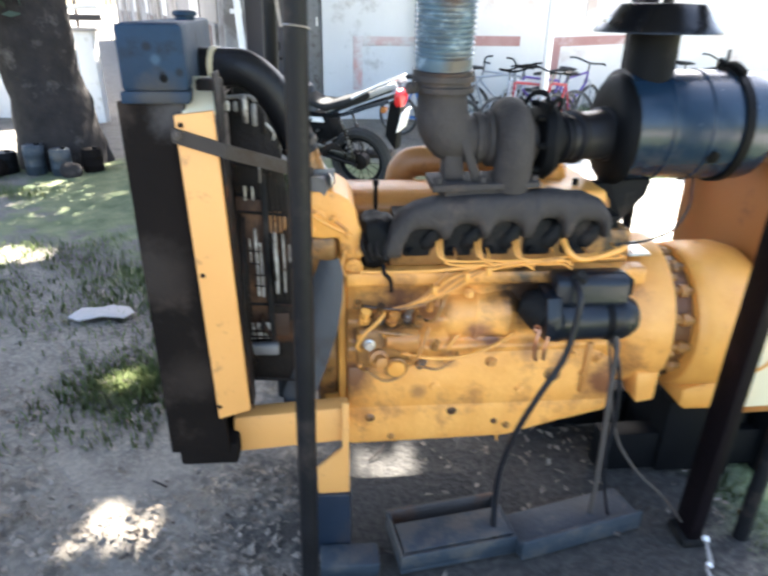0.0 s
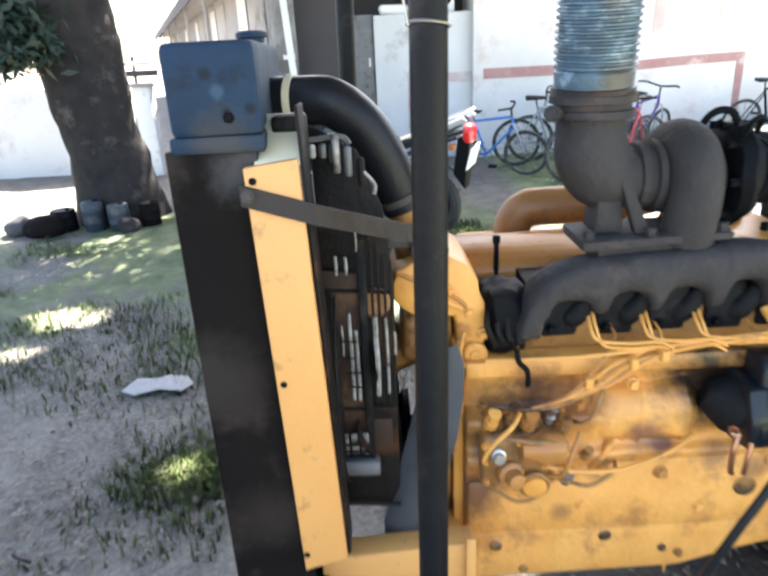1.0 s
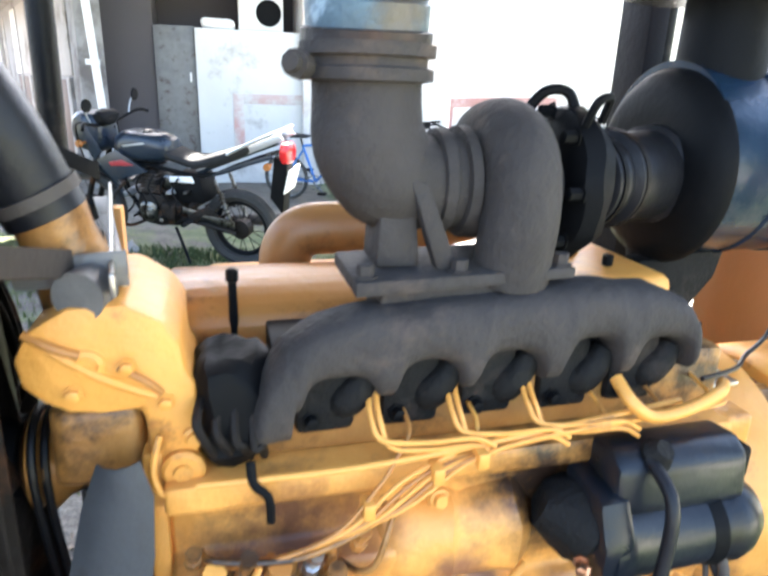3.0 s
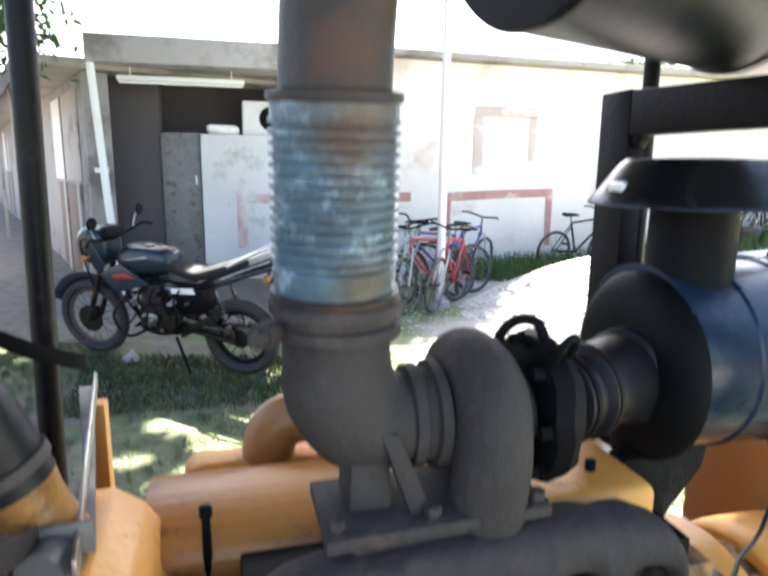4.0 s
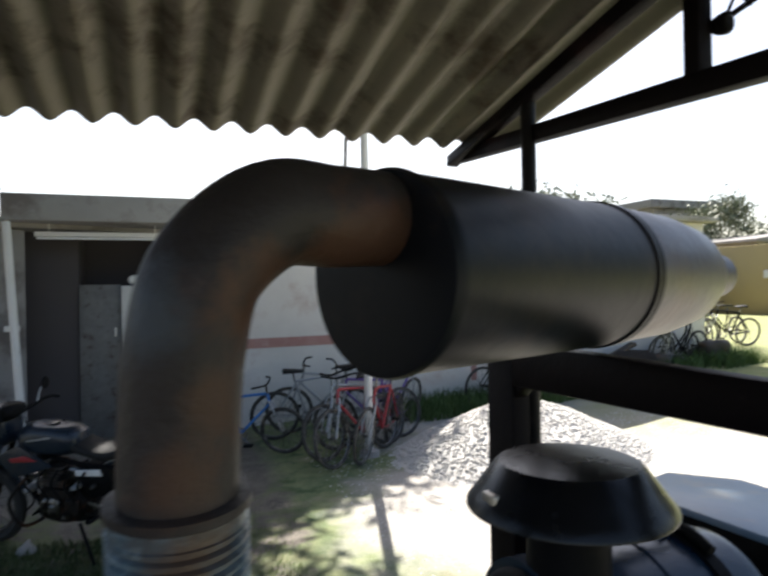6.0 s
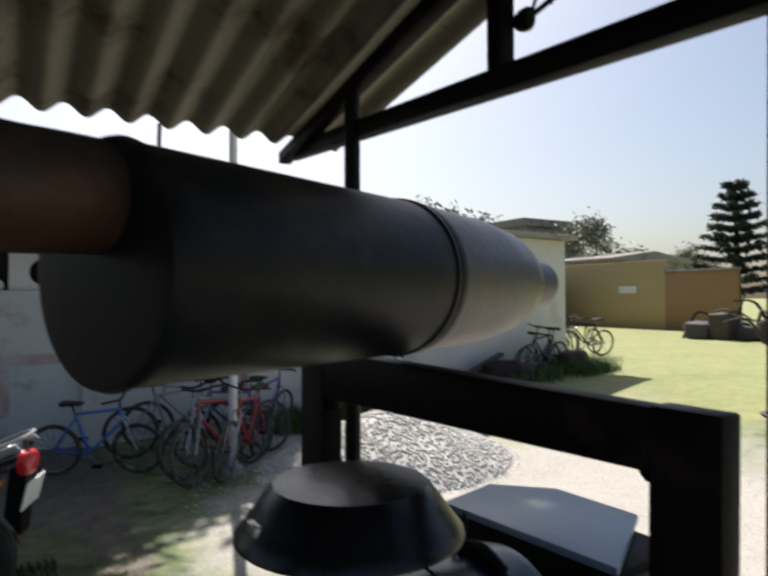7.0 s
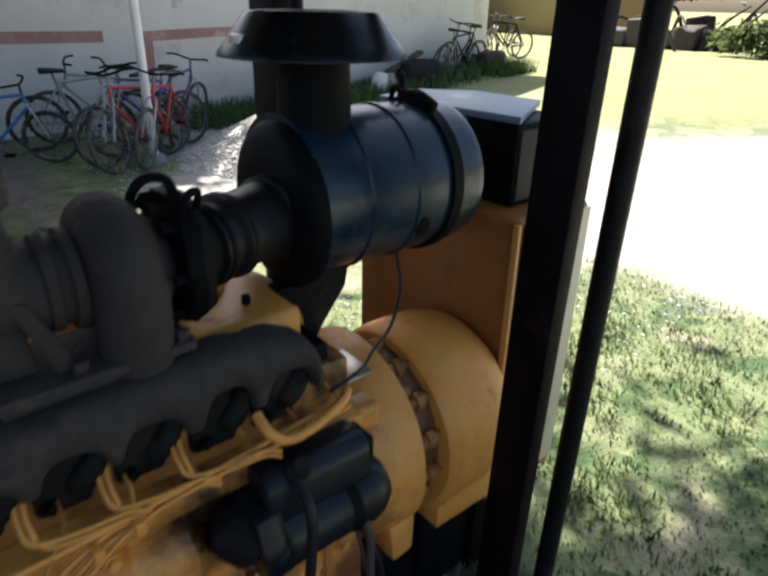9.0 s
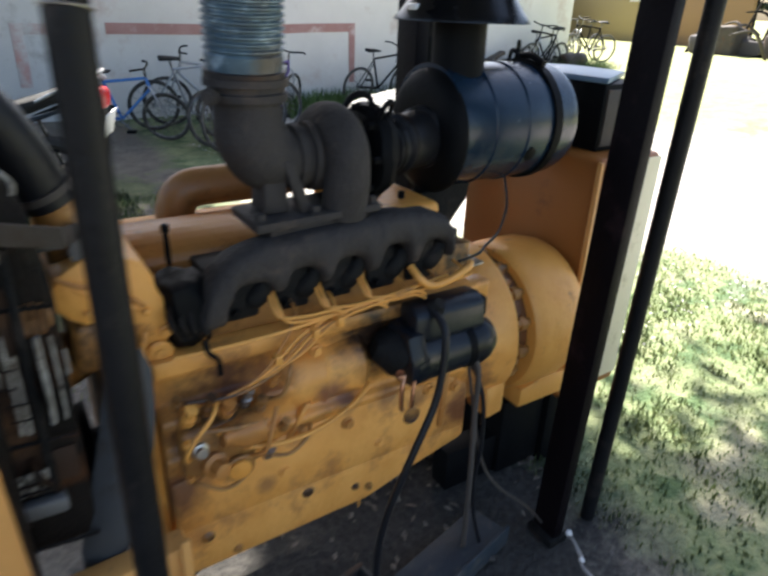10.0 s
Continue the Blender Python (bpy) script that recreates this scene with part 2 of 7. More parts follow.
def soften_blades(m):
    """Blades share the light of the whole sward and let part of it through, as thin leaves do."""
    nodes, links = m.node_tree.nodes, m.node_tree.links
    up = nodes.new("ShaderNodeCombineXYZ")
    up.inputs[2].default_value = 1.0
    thin = nodes.new("ShaderNodeBsdfTranslucent")
    both = nodes.new("ShaderNodeMixShader")
    both.inputs[0].default_value = 0.5
    b = nodes["Principled BSDF"]
    links.new(up.outputs[0], b.inputs["Normal"])
    links.new(up.outputs[0], thin.inputs["Normal"])
    links.new(b.inputs["Base Color"].links[0].from_socket, thin.inputs["Color"])
    links.new(b.outputs[0], both.inputs[1])
    links.new(thin.outputs[0], both.inputs[2])
    links.new(both.outputs[0], nodes["Material Output"].inputs["Surface"])


soften_blades(GRASS)
# darker copy of the grass, with shade put into its colour
SHADE_GRASS = material("shade_toned_grass", (0.07, 0.095, 0.042), (0.04, 0.06, 0.026), 0.9, 0, 3, 0.5, (0.13, 0.12, 0.07), 6, 0.3, 0, 1, 0.06)
# weed green is darkened to hold the shade at the wall foot
WEED = material("shade_toned_weed_green", (0.06, 0.11, 0.035), (0.1, 0.15, 0.05), 0.8, 0, 2, 0.5, None, 1, 0, 0, 1, 0.2)
LITTER = material("dry_leaf_litter", (0.1, 0.082, 0.064), (0.24, 0.205, 0.17), 0.9, 0, 14, 0.35, (0.04, 0.032, 0.026), 18, 0.4, 0, 1, 0.15)
STONE = material("grey_gravel_stone", (0.6, 0.58, 0.55), (0.46, 0.44, 0.42), 0.9, 0, 9, 0.5, None, 1, 0, 0.3, 30)
BIKE_TYRE = material("dusty_bicycle_tyre", (0.055, 0.052, 0.048), (0.03, 0.028, 0.026), 0.8, 0, 8, 0.7, (0.14, 0.125, 0.105), 9, 0.4, 0.2, 60)
TYRE = material("tyre_rubber", (0.014, 0.014, 0.014), (0.024, 0.023, 0.022), 0.8, 0, 8, 0.7, (0.07, 0.06, 0.05), 6, 0.15, 0.2, 60)
SOOT_OIL = material("oil_caked_dark_metal", (0.016, 0.0125, 0.0105), (0.008, 0.0068, 0.0062), 0.55, 0.0, 12, 0.6, (0.06, 0.026, 0.012), 8, 0.3, 0.4, 50, 0.15)
CHROME = material("dull_chrome", (0.3, 0.3, 0.3), (0.06, 0.057, 0.054), 0.32, 1.0, 18, 0.45, (0.03, 0.026, 0.022), 12, 0.5, 0.05, 60)
SEAT_BLACK = material("black_seat_cover", (0.011, 0.011, 0.012), (0.018, 0.018, 0.018), 0.6, 0, 12, 0.7, None, 1, 0, 0.1, 80, 0.2)
RED = material("red_paint", (0.36, 0.03, 0.04), (0.28, 0.025, 0.03), 0.35, 0, 6, 0.7, None, 1, 0, 0, 1)
BLUE = material("blue_bike_paint", (0.05, 0.2, 0.55), (0.04, 0.15, 0.42), 0.35, 0, 6, 0.7, None, 1, 0, 0, 1)
PURPLE = material("purple_bike_paint", (0.12, 0.06, 0.3), (0.09, 0.05, 0.22), 0.35, 0, 6, 0.7, None, 1, 0, 0, 1)
SILVER = material("silver_paint", (0.42, 0.43, 0.44), (0.3, 0.3, 0.31), 0.35, 0.5, 6, 0.7, None, 1, 0, 0, 1)
TAIL_RED = material("red_lens", (0.6, 0.02, 0.03), (0.5, 0.02, 0.02), 0.15, 0, 6, 0.7, None, 1, 0, 0, 1)
TUBE_WHITE = material("white_tube_glass", (0.85, 0.86, 0.88), (0.8, 0.82, 0.84), 0.2, 0, 6, 0.7, None, 1, 0, 0, 1)
COPPER = material("bare_copper", (0.55, 0.28, 0.16), (0.4, 0.2, 0.12), 0.35, 0.9, 12, 0.7, None, 1, 0, 0, 1)
BROWN_DOOR = material("brown_door", (0.12, 0.075, 0.06), (0.09, 0.055, 0.045), 0.7, 0, 3, 0.7, None, 1, 0, 0.1, 20)
# leaf green of the far trees, lightened to paint in haze
SHRUB = material("haze_paled_green", (0.12, 0.145, 0.085), (0.19, 0.2, 0.13), 0.6, 0, 3, 0.5, None, 1, 0, 0, 1)


# ---- mesh builders ----
def grow(bm, other):
    tmp = bpy.data.meshes.new("tmp")
    other.to_mesh(tmp)
    other.free()
    bm.from_mesh(tmp)
    bpy.data.meshes.remove(tmp)
    return bm


def box(x0, x1, y0, y1, z0, z1, bevel=0.004, bm=None, turn=None, segs=2):
    b = bmesh.new()
    bmesh.ops.create_cube(b, size=1.0)
    for v in b.verts:
        v.co = Vector(((v.co.x + 0.5) * (x1 - x0) + x0, (v.co.y + 0.5) * (y1 - y0) + y0, (v.co.z + 0.5) * (z1 - z0) + z0))
    if bevel:
        bmesh.ops.bevel(b, geom=b.edges[:], offset=bevel, segments=segs, affect="EDGES", profile=0.5)
    if turn is not None:
        bmesh.ops.transform(b, matrix=turn, verts=b.verts)
    return grow(bm, b) if bm is not None else b


def prism(outline, a0, a1, axis="y", bevel=0.004, bm=None):
    """An outline in the two axes other than the given one, pulled from a0 to a1."""
    b = bmesh.new()

    def at(p, a):
        return Vector({"x": (a, p[0], p[1]), "y": (p[0], a, p[1]), "z": (p[0], p[1], a)}[axis])

    low = [b.verts.new(at(p, a0)) for p in outline]
    high = [b.verts.new(at(p, a1)) for p in outline]
    b.faces.new(low)
    b.faces.new(list(reversed(high)))
    for i in range(len(outline)):
        j = (i + 1) % len(outline)
        b.faces.new((low[j], low[i], high[i], high[j]))
    bmesh.ops.recalc_face_normals(b, faces=b.faces[:])
    if bevel:
        bmesh.ops.bevel(b, geom=b.edges[:], offset=bevel, segments=2, affect="EDGES", profile=0.5, clamp_overlap=True)
    return grow(bm, b) if bm is not None else b


def smooth_path(points, steps=6, closed=False):
    p = [Vector(q) for q in points]
    if len(p) < 3:
        return p
    out = []
    n = len(p)
    for i in range(n if closed else n - 1):
        a, b, c, d = (p[(i + k) % n] if closed else p[min(max(i + k, 0), n - 1)] for k in (-1, 0, 1, 2))
        for s in range(steps):
            u = s / steps
            out.append(0.5 * (2 * b + (c - a) * u + (2 * a - 5 * b + 4 * c - d) * u * u + (3 * b - a - 3 * c + d) * u ** 3))
    if not closed:
        out.append(p[-1])
    return out


def tube(points, radius, segs=10, bm=None, steps=6, closed=False, flat=1.0):
    """A round bar along a smooth path; radius may be a list, one for each given point."""
    path = smooth_path(points, steps, closed) if steps > 1 else [Vector(q) for q in points]
    m = len(path)
    if isinstance(radius, (list, tuple)):
        radii = [float(np.interp(i / (m - 1), np.linspace(0, 1, len(radius)), radius)) for i in range(m)]
    else:
        radii = [radius] * m
    b = bmesh.new()
    rings, side = [], None
    for i, q in enumerate(path):
        ahead = (path[(i + 1) % m] if closed or i < m - 1 else q) - (path[i - 1] if closed or i > 0 else q)
        ahead.normalize()
        if side is None:
            side = ahead.orthogonal().normalized()
        side = (side - ahead * side.dot(ahead)).normalized()
        up = ahead.cross(side)
        rings.append([b.verts.new(q + radii[i] * (math.cos(a) * side + flat * math.sin(a) * up))
                      for a in (2 * math.pi * k / segs for k in range(segs))])
    for i in range(m if closed else m - 1):
        r0, r1 = rings[i], rings[(i + 1) % m]
        for k in range(segs):
            b.faces.new((r0[k], r0[(k + 1) % segs], r1[(k + 1) % segs], r1[k]))
    if not closed:
        b.faces.new(list(reversed(rings[0])))
        b.faces.new(rings[-1])
    bmesh.ops.recalc_face_normals(b, faces=b.faces[:])
    return grow(bm, b) if bm is not None else b


def lathe(start, way, profile, segs=32, bm=None, capped=True):
    """A turned form: (distance along the axis, radius) pairs."""
    start, way = Vector(start), Vector(way).normalized()
    side = way.orthogonal().normalized()
    up = way.cross(side)
    b = bmesh.new()
    rings = []
    for s, r in profile:
        rings.append([b.verts.new(start + way * s + max(r, 1e-4) * (math.cos(a) * side + math.sin(a) * up))
                      for a in (2 * math.pi * k / segs for k in range(segs))])
    for r0, r1 in zip(rings, rings[1:]):
        for k in range(segs):
            b.faces.new((r0[k], r0[(k + 1) % segs], r1[(k + 1) % segs], r1[k]))
    if capped:
        b.faces.new(list(reversed(rings[0])))
        b.faces.new(rings[-1])
    bmesh.ops.recalc_face_normals(b, faces=b.faces[:])
    return grow(bm, b) if bm is not None else b


def ring(centre, axis, big, small, segs=28, around=10, bm=None, flat=1.0):
    axis = Vector(axis).normalized()
    side = axis.orthogonal().normalized()
    up = axis.cross(side)
    pts = [Vector(centre) + big * (math.cos(a) * side + math.sin(a) * up) for a in (2 * math.pi * k / segs for k in range(segs))]
    return tube(pts, small, around, bm, 1, True, flat)


def bolt(at, way, r=0.009, h=0.008, bm=None):
    return lathe(at, way, [(0, r * 1.5), (0.002, r * 1.5), (0.002, r), (h, r), (h + 0.001, r * 0.8)], 6, bm)


def roughen(bm, amount, scale=20.0, seed=0.0):
    for v in bm.verts:
        v.co += Vector(noise.noise_vector(v.co * scale + Vector((seed, seed, seed)))) * amount
    return bm


def lump(x0, x1, y0, y1, z0, z1, amount, scale=14.0, seed=0.0, cuts=4):
    """A box worn into an uneven lump."""
    b = box(x0, x1, y0, y1, z0, z1, 0)
    bmesh.ops.subdivide_edges(b, edges=b.edges[:], cuts=cuts, use_grid_fill=True)
    c = Vector(((x0 + x1) / 2, (y0 + y1) / 2, (z0 + z1) / 2))
    h = Vector(((x1 - x0) / 2, (y1 - y0) / 2, (z1 - z0) / 2))
    for v in b.verts:
        u = Vector(((v.co.x - c.x) / h.x, (v.co.y - c.y) / h.y, (v.co.z - c.z) / h.z))
        k = 1.0 / max(1.0, u.length / 1.25)
        v.co = c + Vector((u.x * h.x * k, u.y * h.y * k, u.z * h.z * k))
    return roughen(b, amount, scale, seed)


def place_of(ob):
    m = ob.matrix_parent_inverse @ ob.matrix_basis if ob.parent else ob.matrix_basis
    return place_of(ob.parent) @ m if ob.parent else m


def solid(name, bm, mat, angle=38, smooth=True):
    me = bpy.data.meshes.new(name)
    bm.to_mesh(me)
    bm.free()
    me.materials.append(mat)
    if smooth:
        me.polygons.foreach_set("use_smooth", [True] * len(me.polygons))
        me.set_sharp_from_angle(angle=radians(angle))
    return me


def part(name, bm, mat, parent, label="", angle=38):
    ob = new(name, solid(name, bm, mat, angle))
    ob.parent = parent
    ob.matrix_parent_inverse = place_of(parent).inverted()
    return tagged(ob, label)


def thing(name, at, label, category, group="", kind=""):
    ob = new(name)
    ob.location = at
    ob.empty_display_size = 0.1
    return tagged(ob, label, category, group, kind)


def single(name, bm, mat, label, category, group="", kind="", angle=38):
    return tagged(new(name, solid(name, bm, mat, angle)), label, category, group, kind)


def cloud_mesh(name, verts, faces, mat):
    me = bpy.data.meshes.new(name)
    me.from_pydata(verts, [], faces)
    me.materials.append(mat)
    return me


# ---- ground ----
def smoothstep(a, b, v):
    u = min(max((v - a) / (b - a), 0.0), 1.0)
    return u * u * (3 - 2 * u)


def ground_z(x, y):
    far = math.hypot(x, y)
    z = 0.5 * smoothstep(4.5, 12.0, x)
    z += 0.03 * noise.noise((x * 0.7, y * 0.7, 3.0)) * smoothstep(0.3, 2.0, far)
    z += 0.012 * noise.noise((x * 3.1, y * 3.1, 7.0)) + 0.1 * math.exp(-((x + 0.9) ** 2 + (y - 4.8) ** 2) / 0.8)
    return z - 0.02


def make_ground():
    near = [i * 0.125 for i in range(-48, 97)]
    out = [12.5 * 1.22 ** k for k in range(22)]
    axis_x = [-v + 6 for v in reversed(out)] + near + out
    axis_y = [-v + 6 for v in reversed(out)] + near + out
    verts = [(x, y, ground_z(x, y)) for y in axis_y for x in axis_x]
    w = len(axis_x)
    faces = [(j * w + i, j * w + i + 1, (j + 1) * w + i + 1, (j + 1) * w + i) for j in range(len(axis_y) - 1) for i in range(w - 1)]
    m = bpy.data.materials.new("yard_soil")
    m.use_nodes = True
    t = m.node_tree
    n, l = t.nodes, t.links
    b = n["Principled BSDF"]
    geo = n.new("ShaderNodeNewGeometry")
    split = n.new("ShaderNodeSeparateXYZ")
    l.new(geo.outputs["Position"], split.inputs[0])

    def noise_tex(s, d=5.0):
        x = n.new("ShaderNodeTexNoise")
        x.inputs["Scale"].default_value, x.inputs["Detail"].default_value, x.inputs["Roughness"].default_value = s, d, 0.65
        l.new(geo.outputs["Position"], x.inputs["Vector"])
        return x.outputs[0]

    def rng(src, a, c, lo=0.0, hi=1.0):
        x = n.new("ShaderNodeMapRange")
        for k, v in zip(("From Min", "From Max", "To Min", "To Max"), (a, c, lo, hi)):
            x.inputs[k].default_value = v
        l.new(src, x.inputs["Value"])
        return x.outputs[0]

    def mth(op, a, c):
        x = n.new("ShaderNodeMath")
        x.operation = op
        for i, v in enumerate((a, c)):
            if isinstance(v, float):
                x.inputs[i].default_value = v
            else:
                l.new(v, x.inputs[i])
        return x.outputs[0]

    def mixed(f, a, c):
        x = n.new("ShaderNodeMix")
        x.data_type = "RGBA"
        l.new(f, x.inputs[0])
        for s, v in ((x.inputs[6], a), (x.inputs[7], c)):
            if isinstance(v, tuple):
                s.default_value = (*v, 1)
            else:
                l.new(v, s)
        return x.outputs[2]

    big, mid, fine = noise_tex(0.6), noise_tex(5.0), noise_tex(40.0, 3.0)
    soil = mixed(rng(mid, 0.3, 0.7), (0.082, 0.071, 0.058), (0.17, 0.15, 0.122))
    soil = mixed(rng(fine, 0.45, 0.95), soil, (0.23, 0.205, 0.17))
    grass = mixed(rng(mid, 0.35, 0.65), (0.062, 0.088, 0.036), (0.15, 0.155, 0.078))
    gravel = mixed(rng(fine, 0.3, 0.7), (0.3, 0.28, 0.255), (0.44, 0.41, 0.375))
    x_pos, y_pos = split.outputs[0], split.outputs[1]
    # soil darkens in a ragged ellipse under and around the engine
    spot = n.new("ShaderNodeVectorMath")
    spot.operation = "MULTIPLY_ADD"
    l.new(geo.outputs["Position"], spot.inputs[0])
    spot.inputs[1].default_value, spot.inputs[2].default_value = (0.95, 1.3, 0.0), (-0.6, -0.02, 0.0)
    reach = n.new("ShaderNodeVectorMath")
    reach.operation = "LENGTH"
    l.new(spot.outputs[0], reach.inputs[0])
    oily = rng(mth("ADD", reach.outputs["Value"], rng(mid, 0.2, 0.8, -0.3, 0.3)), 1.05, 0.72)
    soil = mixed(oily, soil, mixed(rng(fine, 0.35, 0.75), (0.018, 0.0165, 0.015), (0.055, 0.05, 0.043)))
    lawn = mth("ADD", rng(big, 0.35, 0.65), rng(mid, 0.2, 0.8, -0.3, 0.3))
    behind = mth("MULTIPLY", rng(y_pos, 1.4, 2.2), rng(y_pos, 6.2, 5.2))
    lawn = mth("ADD", mth("MULTIPLY", lawn, mth("MAXIMUM", behind, 0.35)), mth("MULTIPLY", behind, 0.14))
    colour = mixed(rng(lawn, 0.4, 0.6), soil, grass)
    side_lawn = mth("MULTIPLY", rng(mth("ADD", x_pos, rng(mid, 0.2, 0.8, -0.15, 0.15)), 1.35, 1.6), rng(big, 0.25, 0.45, 0.5, 1.0))
    tuft = mth("ADD", mth("MULTIPLY", noise_tex(7.0, 4.0), 0.65), mth("MULTIPLY", noise_tex(2.2, 2.0), 0.35))
    sward = mixed(rng(tuft, 0.38, 0.62), (0.1, 0.14, 0.056), (0.2, 0.225, 0.11))
    # dark green blotches stand in for broken tree shade on the lawn
    sward = mixed(rng(noise_tex(2.4, 3.0), 0.53, 0.6), sward, (0.055, 0.095, 0.034))
    colour = mixed(side_lawn, colour, mixed(rng(noise_tex(1.5, 3.0), 0.56, 0.68), sward, (0.25, 0.24, 0.155)))
    road = mth("ADD", x_pos, rng(big, 0.2, 0.8, -1.2, 1.2))
    road = mth("ADD", road, mth("SUBTRACT", rng(y_pos, 1.2, 3.2, -1.0, 1.1), rng(y_pos, 4.5, 5.6, 0.0, 1.2)))
    on_road = mth("MULTIPLY", rng(road, 2.6, 3.4), rng(road, 9.5, 7.5))
    colour = mixed(on_road, colour, gravel)
    far_lawn = mth("MULTIPLY", rng(mth("ADD", road, rng(y_pos, 3.4, 5.6, -0.8, 2.4)), 8.0, 9.8), rng(big, 0.3, 0.5, 0.6, 1.0))
    colour = mixed(far_lawn, colour, mixed(rng(mid, 0.3, 0.7), (0.18, 0.22, 0.075), (0.29, 0.275, 0.13)))
    l.new(colour, b.inputs["Base Color"])
    b.inputs["Roughness"].default_value = 0.95
    bp = n.new("ShaderNodeBump")
    bp.inputs["Strength"].default_value, bp.inputs["Distance"].default_value = 0.6, 0.02
    l.new(mth("ADD", mid, fine), bp.inputs["Height"])
    l.new(bp.outputs[0], b.inputs["Normal"])
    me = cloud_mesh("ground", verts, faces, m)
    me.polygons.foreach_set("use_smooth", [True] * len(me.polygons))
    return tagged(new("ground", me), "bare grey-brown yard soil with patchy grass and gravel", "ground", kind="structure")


make_ground()


# ---- buildings ----
def make_long_wall():
    """The pale yard wall behind the bicycles, on a slight skew, with its faded red bands."""
    def y_at(x):
        return 8.34 + 0.06 * (x - 3.6)
    house = thing("store_building", (6.0, y_at(6.0), 0), "long pale plastered store building with faded red bands", "building", kind="structure")
    b = prism([(1.3, y_at(1.3)), (10.8, y_at(10.8)), (10.8, y_at(10.8) + 5.0), (1.3, y_at(1.3) + 5.0)], -0.1, 3.12, "z", 0.01)
    part("wall", b, PLASTER, house)
    b = prism([(1.1, y_at(1.1) - 0.22), (11.0, y_at(11.0) - 0.22), (11.0, y_at(11) + 5.3), (1.1, y_at(1.1) + 5.3)], 3.13, 3.22, "z", 0.01)
    part("roof", b, CONCRETE, house, "thin grey concrete roof slab")
    # two painted bands; the second turns down at both ends
    def outline(pts):
        b = bmesh.new()
        low = [b.verts.new((x, y_at(x) - 0.012, z)) for x, z in pts]
        high = [b.verts.new((x, y_at(x) + 0.002, z)) for x, z in pts]
        b.faces.new(low)
        for i in range(len(pts)):
            b.faces.new((low[i], high[i], high[(i + 1) % len(pts)], low[(i + 1) % len(pts)]))
        bmesh.ops.recalc_face_normals(b, faces=b.faces[:])
        return b
    part("painted_band", outline([(1.45, 1.08), (2.9, 1.08), (2.9, 1.22), (1.45, 1.22)]), RED_BAND, house)
    part("painted_band", outline([(3.44, 0.55), (3.54, 0.55), (3.56, 1.08), (4.4, 1.12), (5.22, 1.14), (5.24, 0.35), (5.34, 0.35), (5.34, 1.27), (4.4, 1.25), (3.44, 1.21)]), RED_BAND, house)
    # bricked-up opening above the second band
    b = bmesh.new()
    for x0, x1, z0, z1 in ((3.9, 4.06, 1.5, 2.36), (4.86, 4.98, 1.7, 2.36), (3.92, 4.98, 2.36, 2.5)):
        box(x0, x1, y_at(x0) - 0.012, y_at(x0) + 0.02, z0, z1, 0.004, b)
    part("blocked_window_trim", b, FAINT_RED, house)


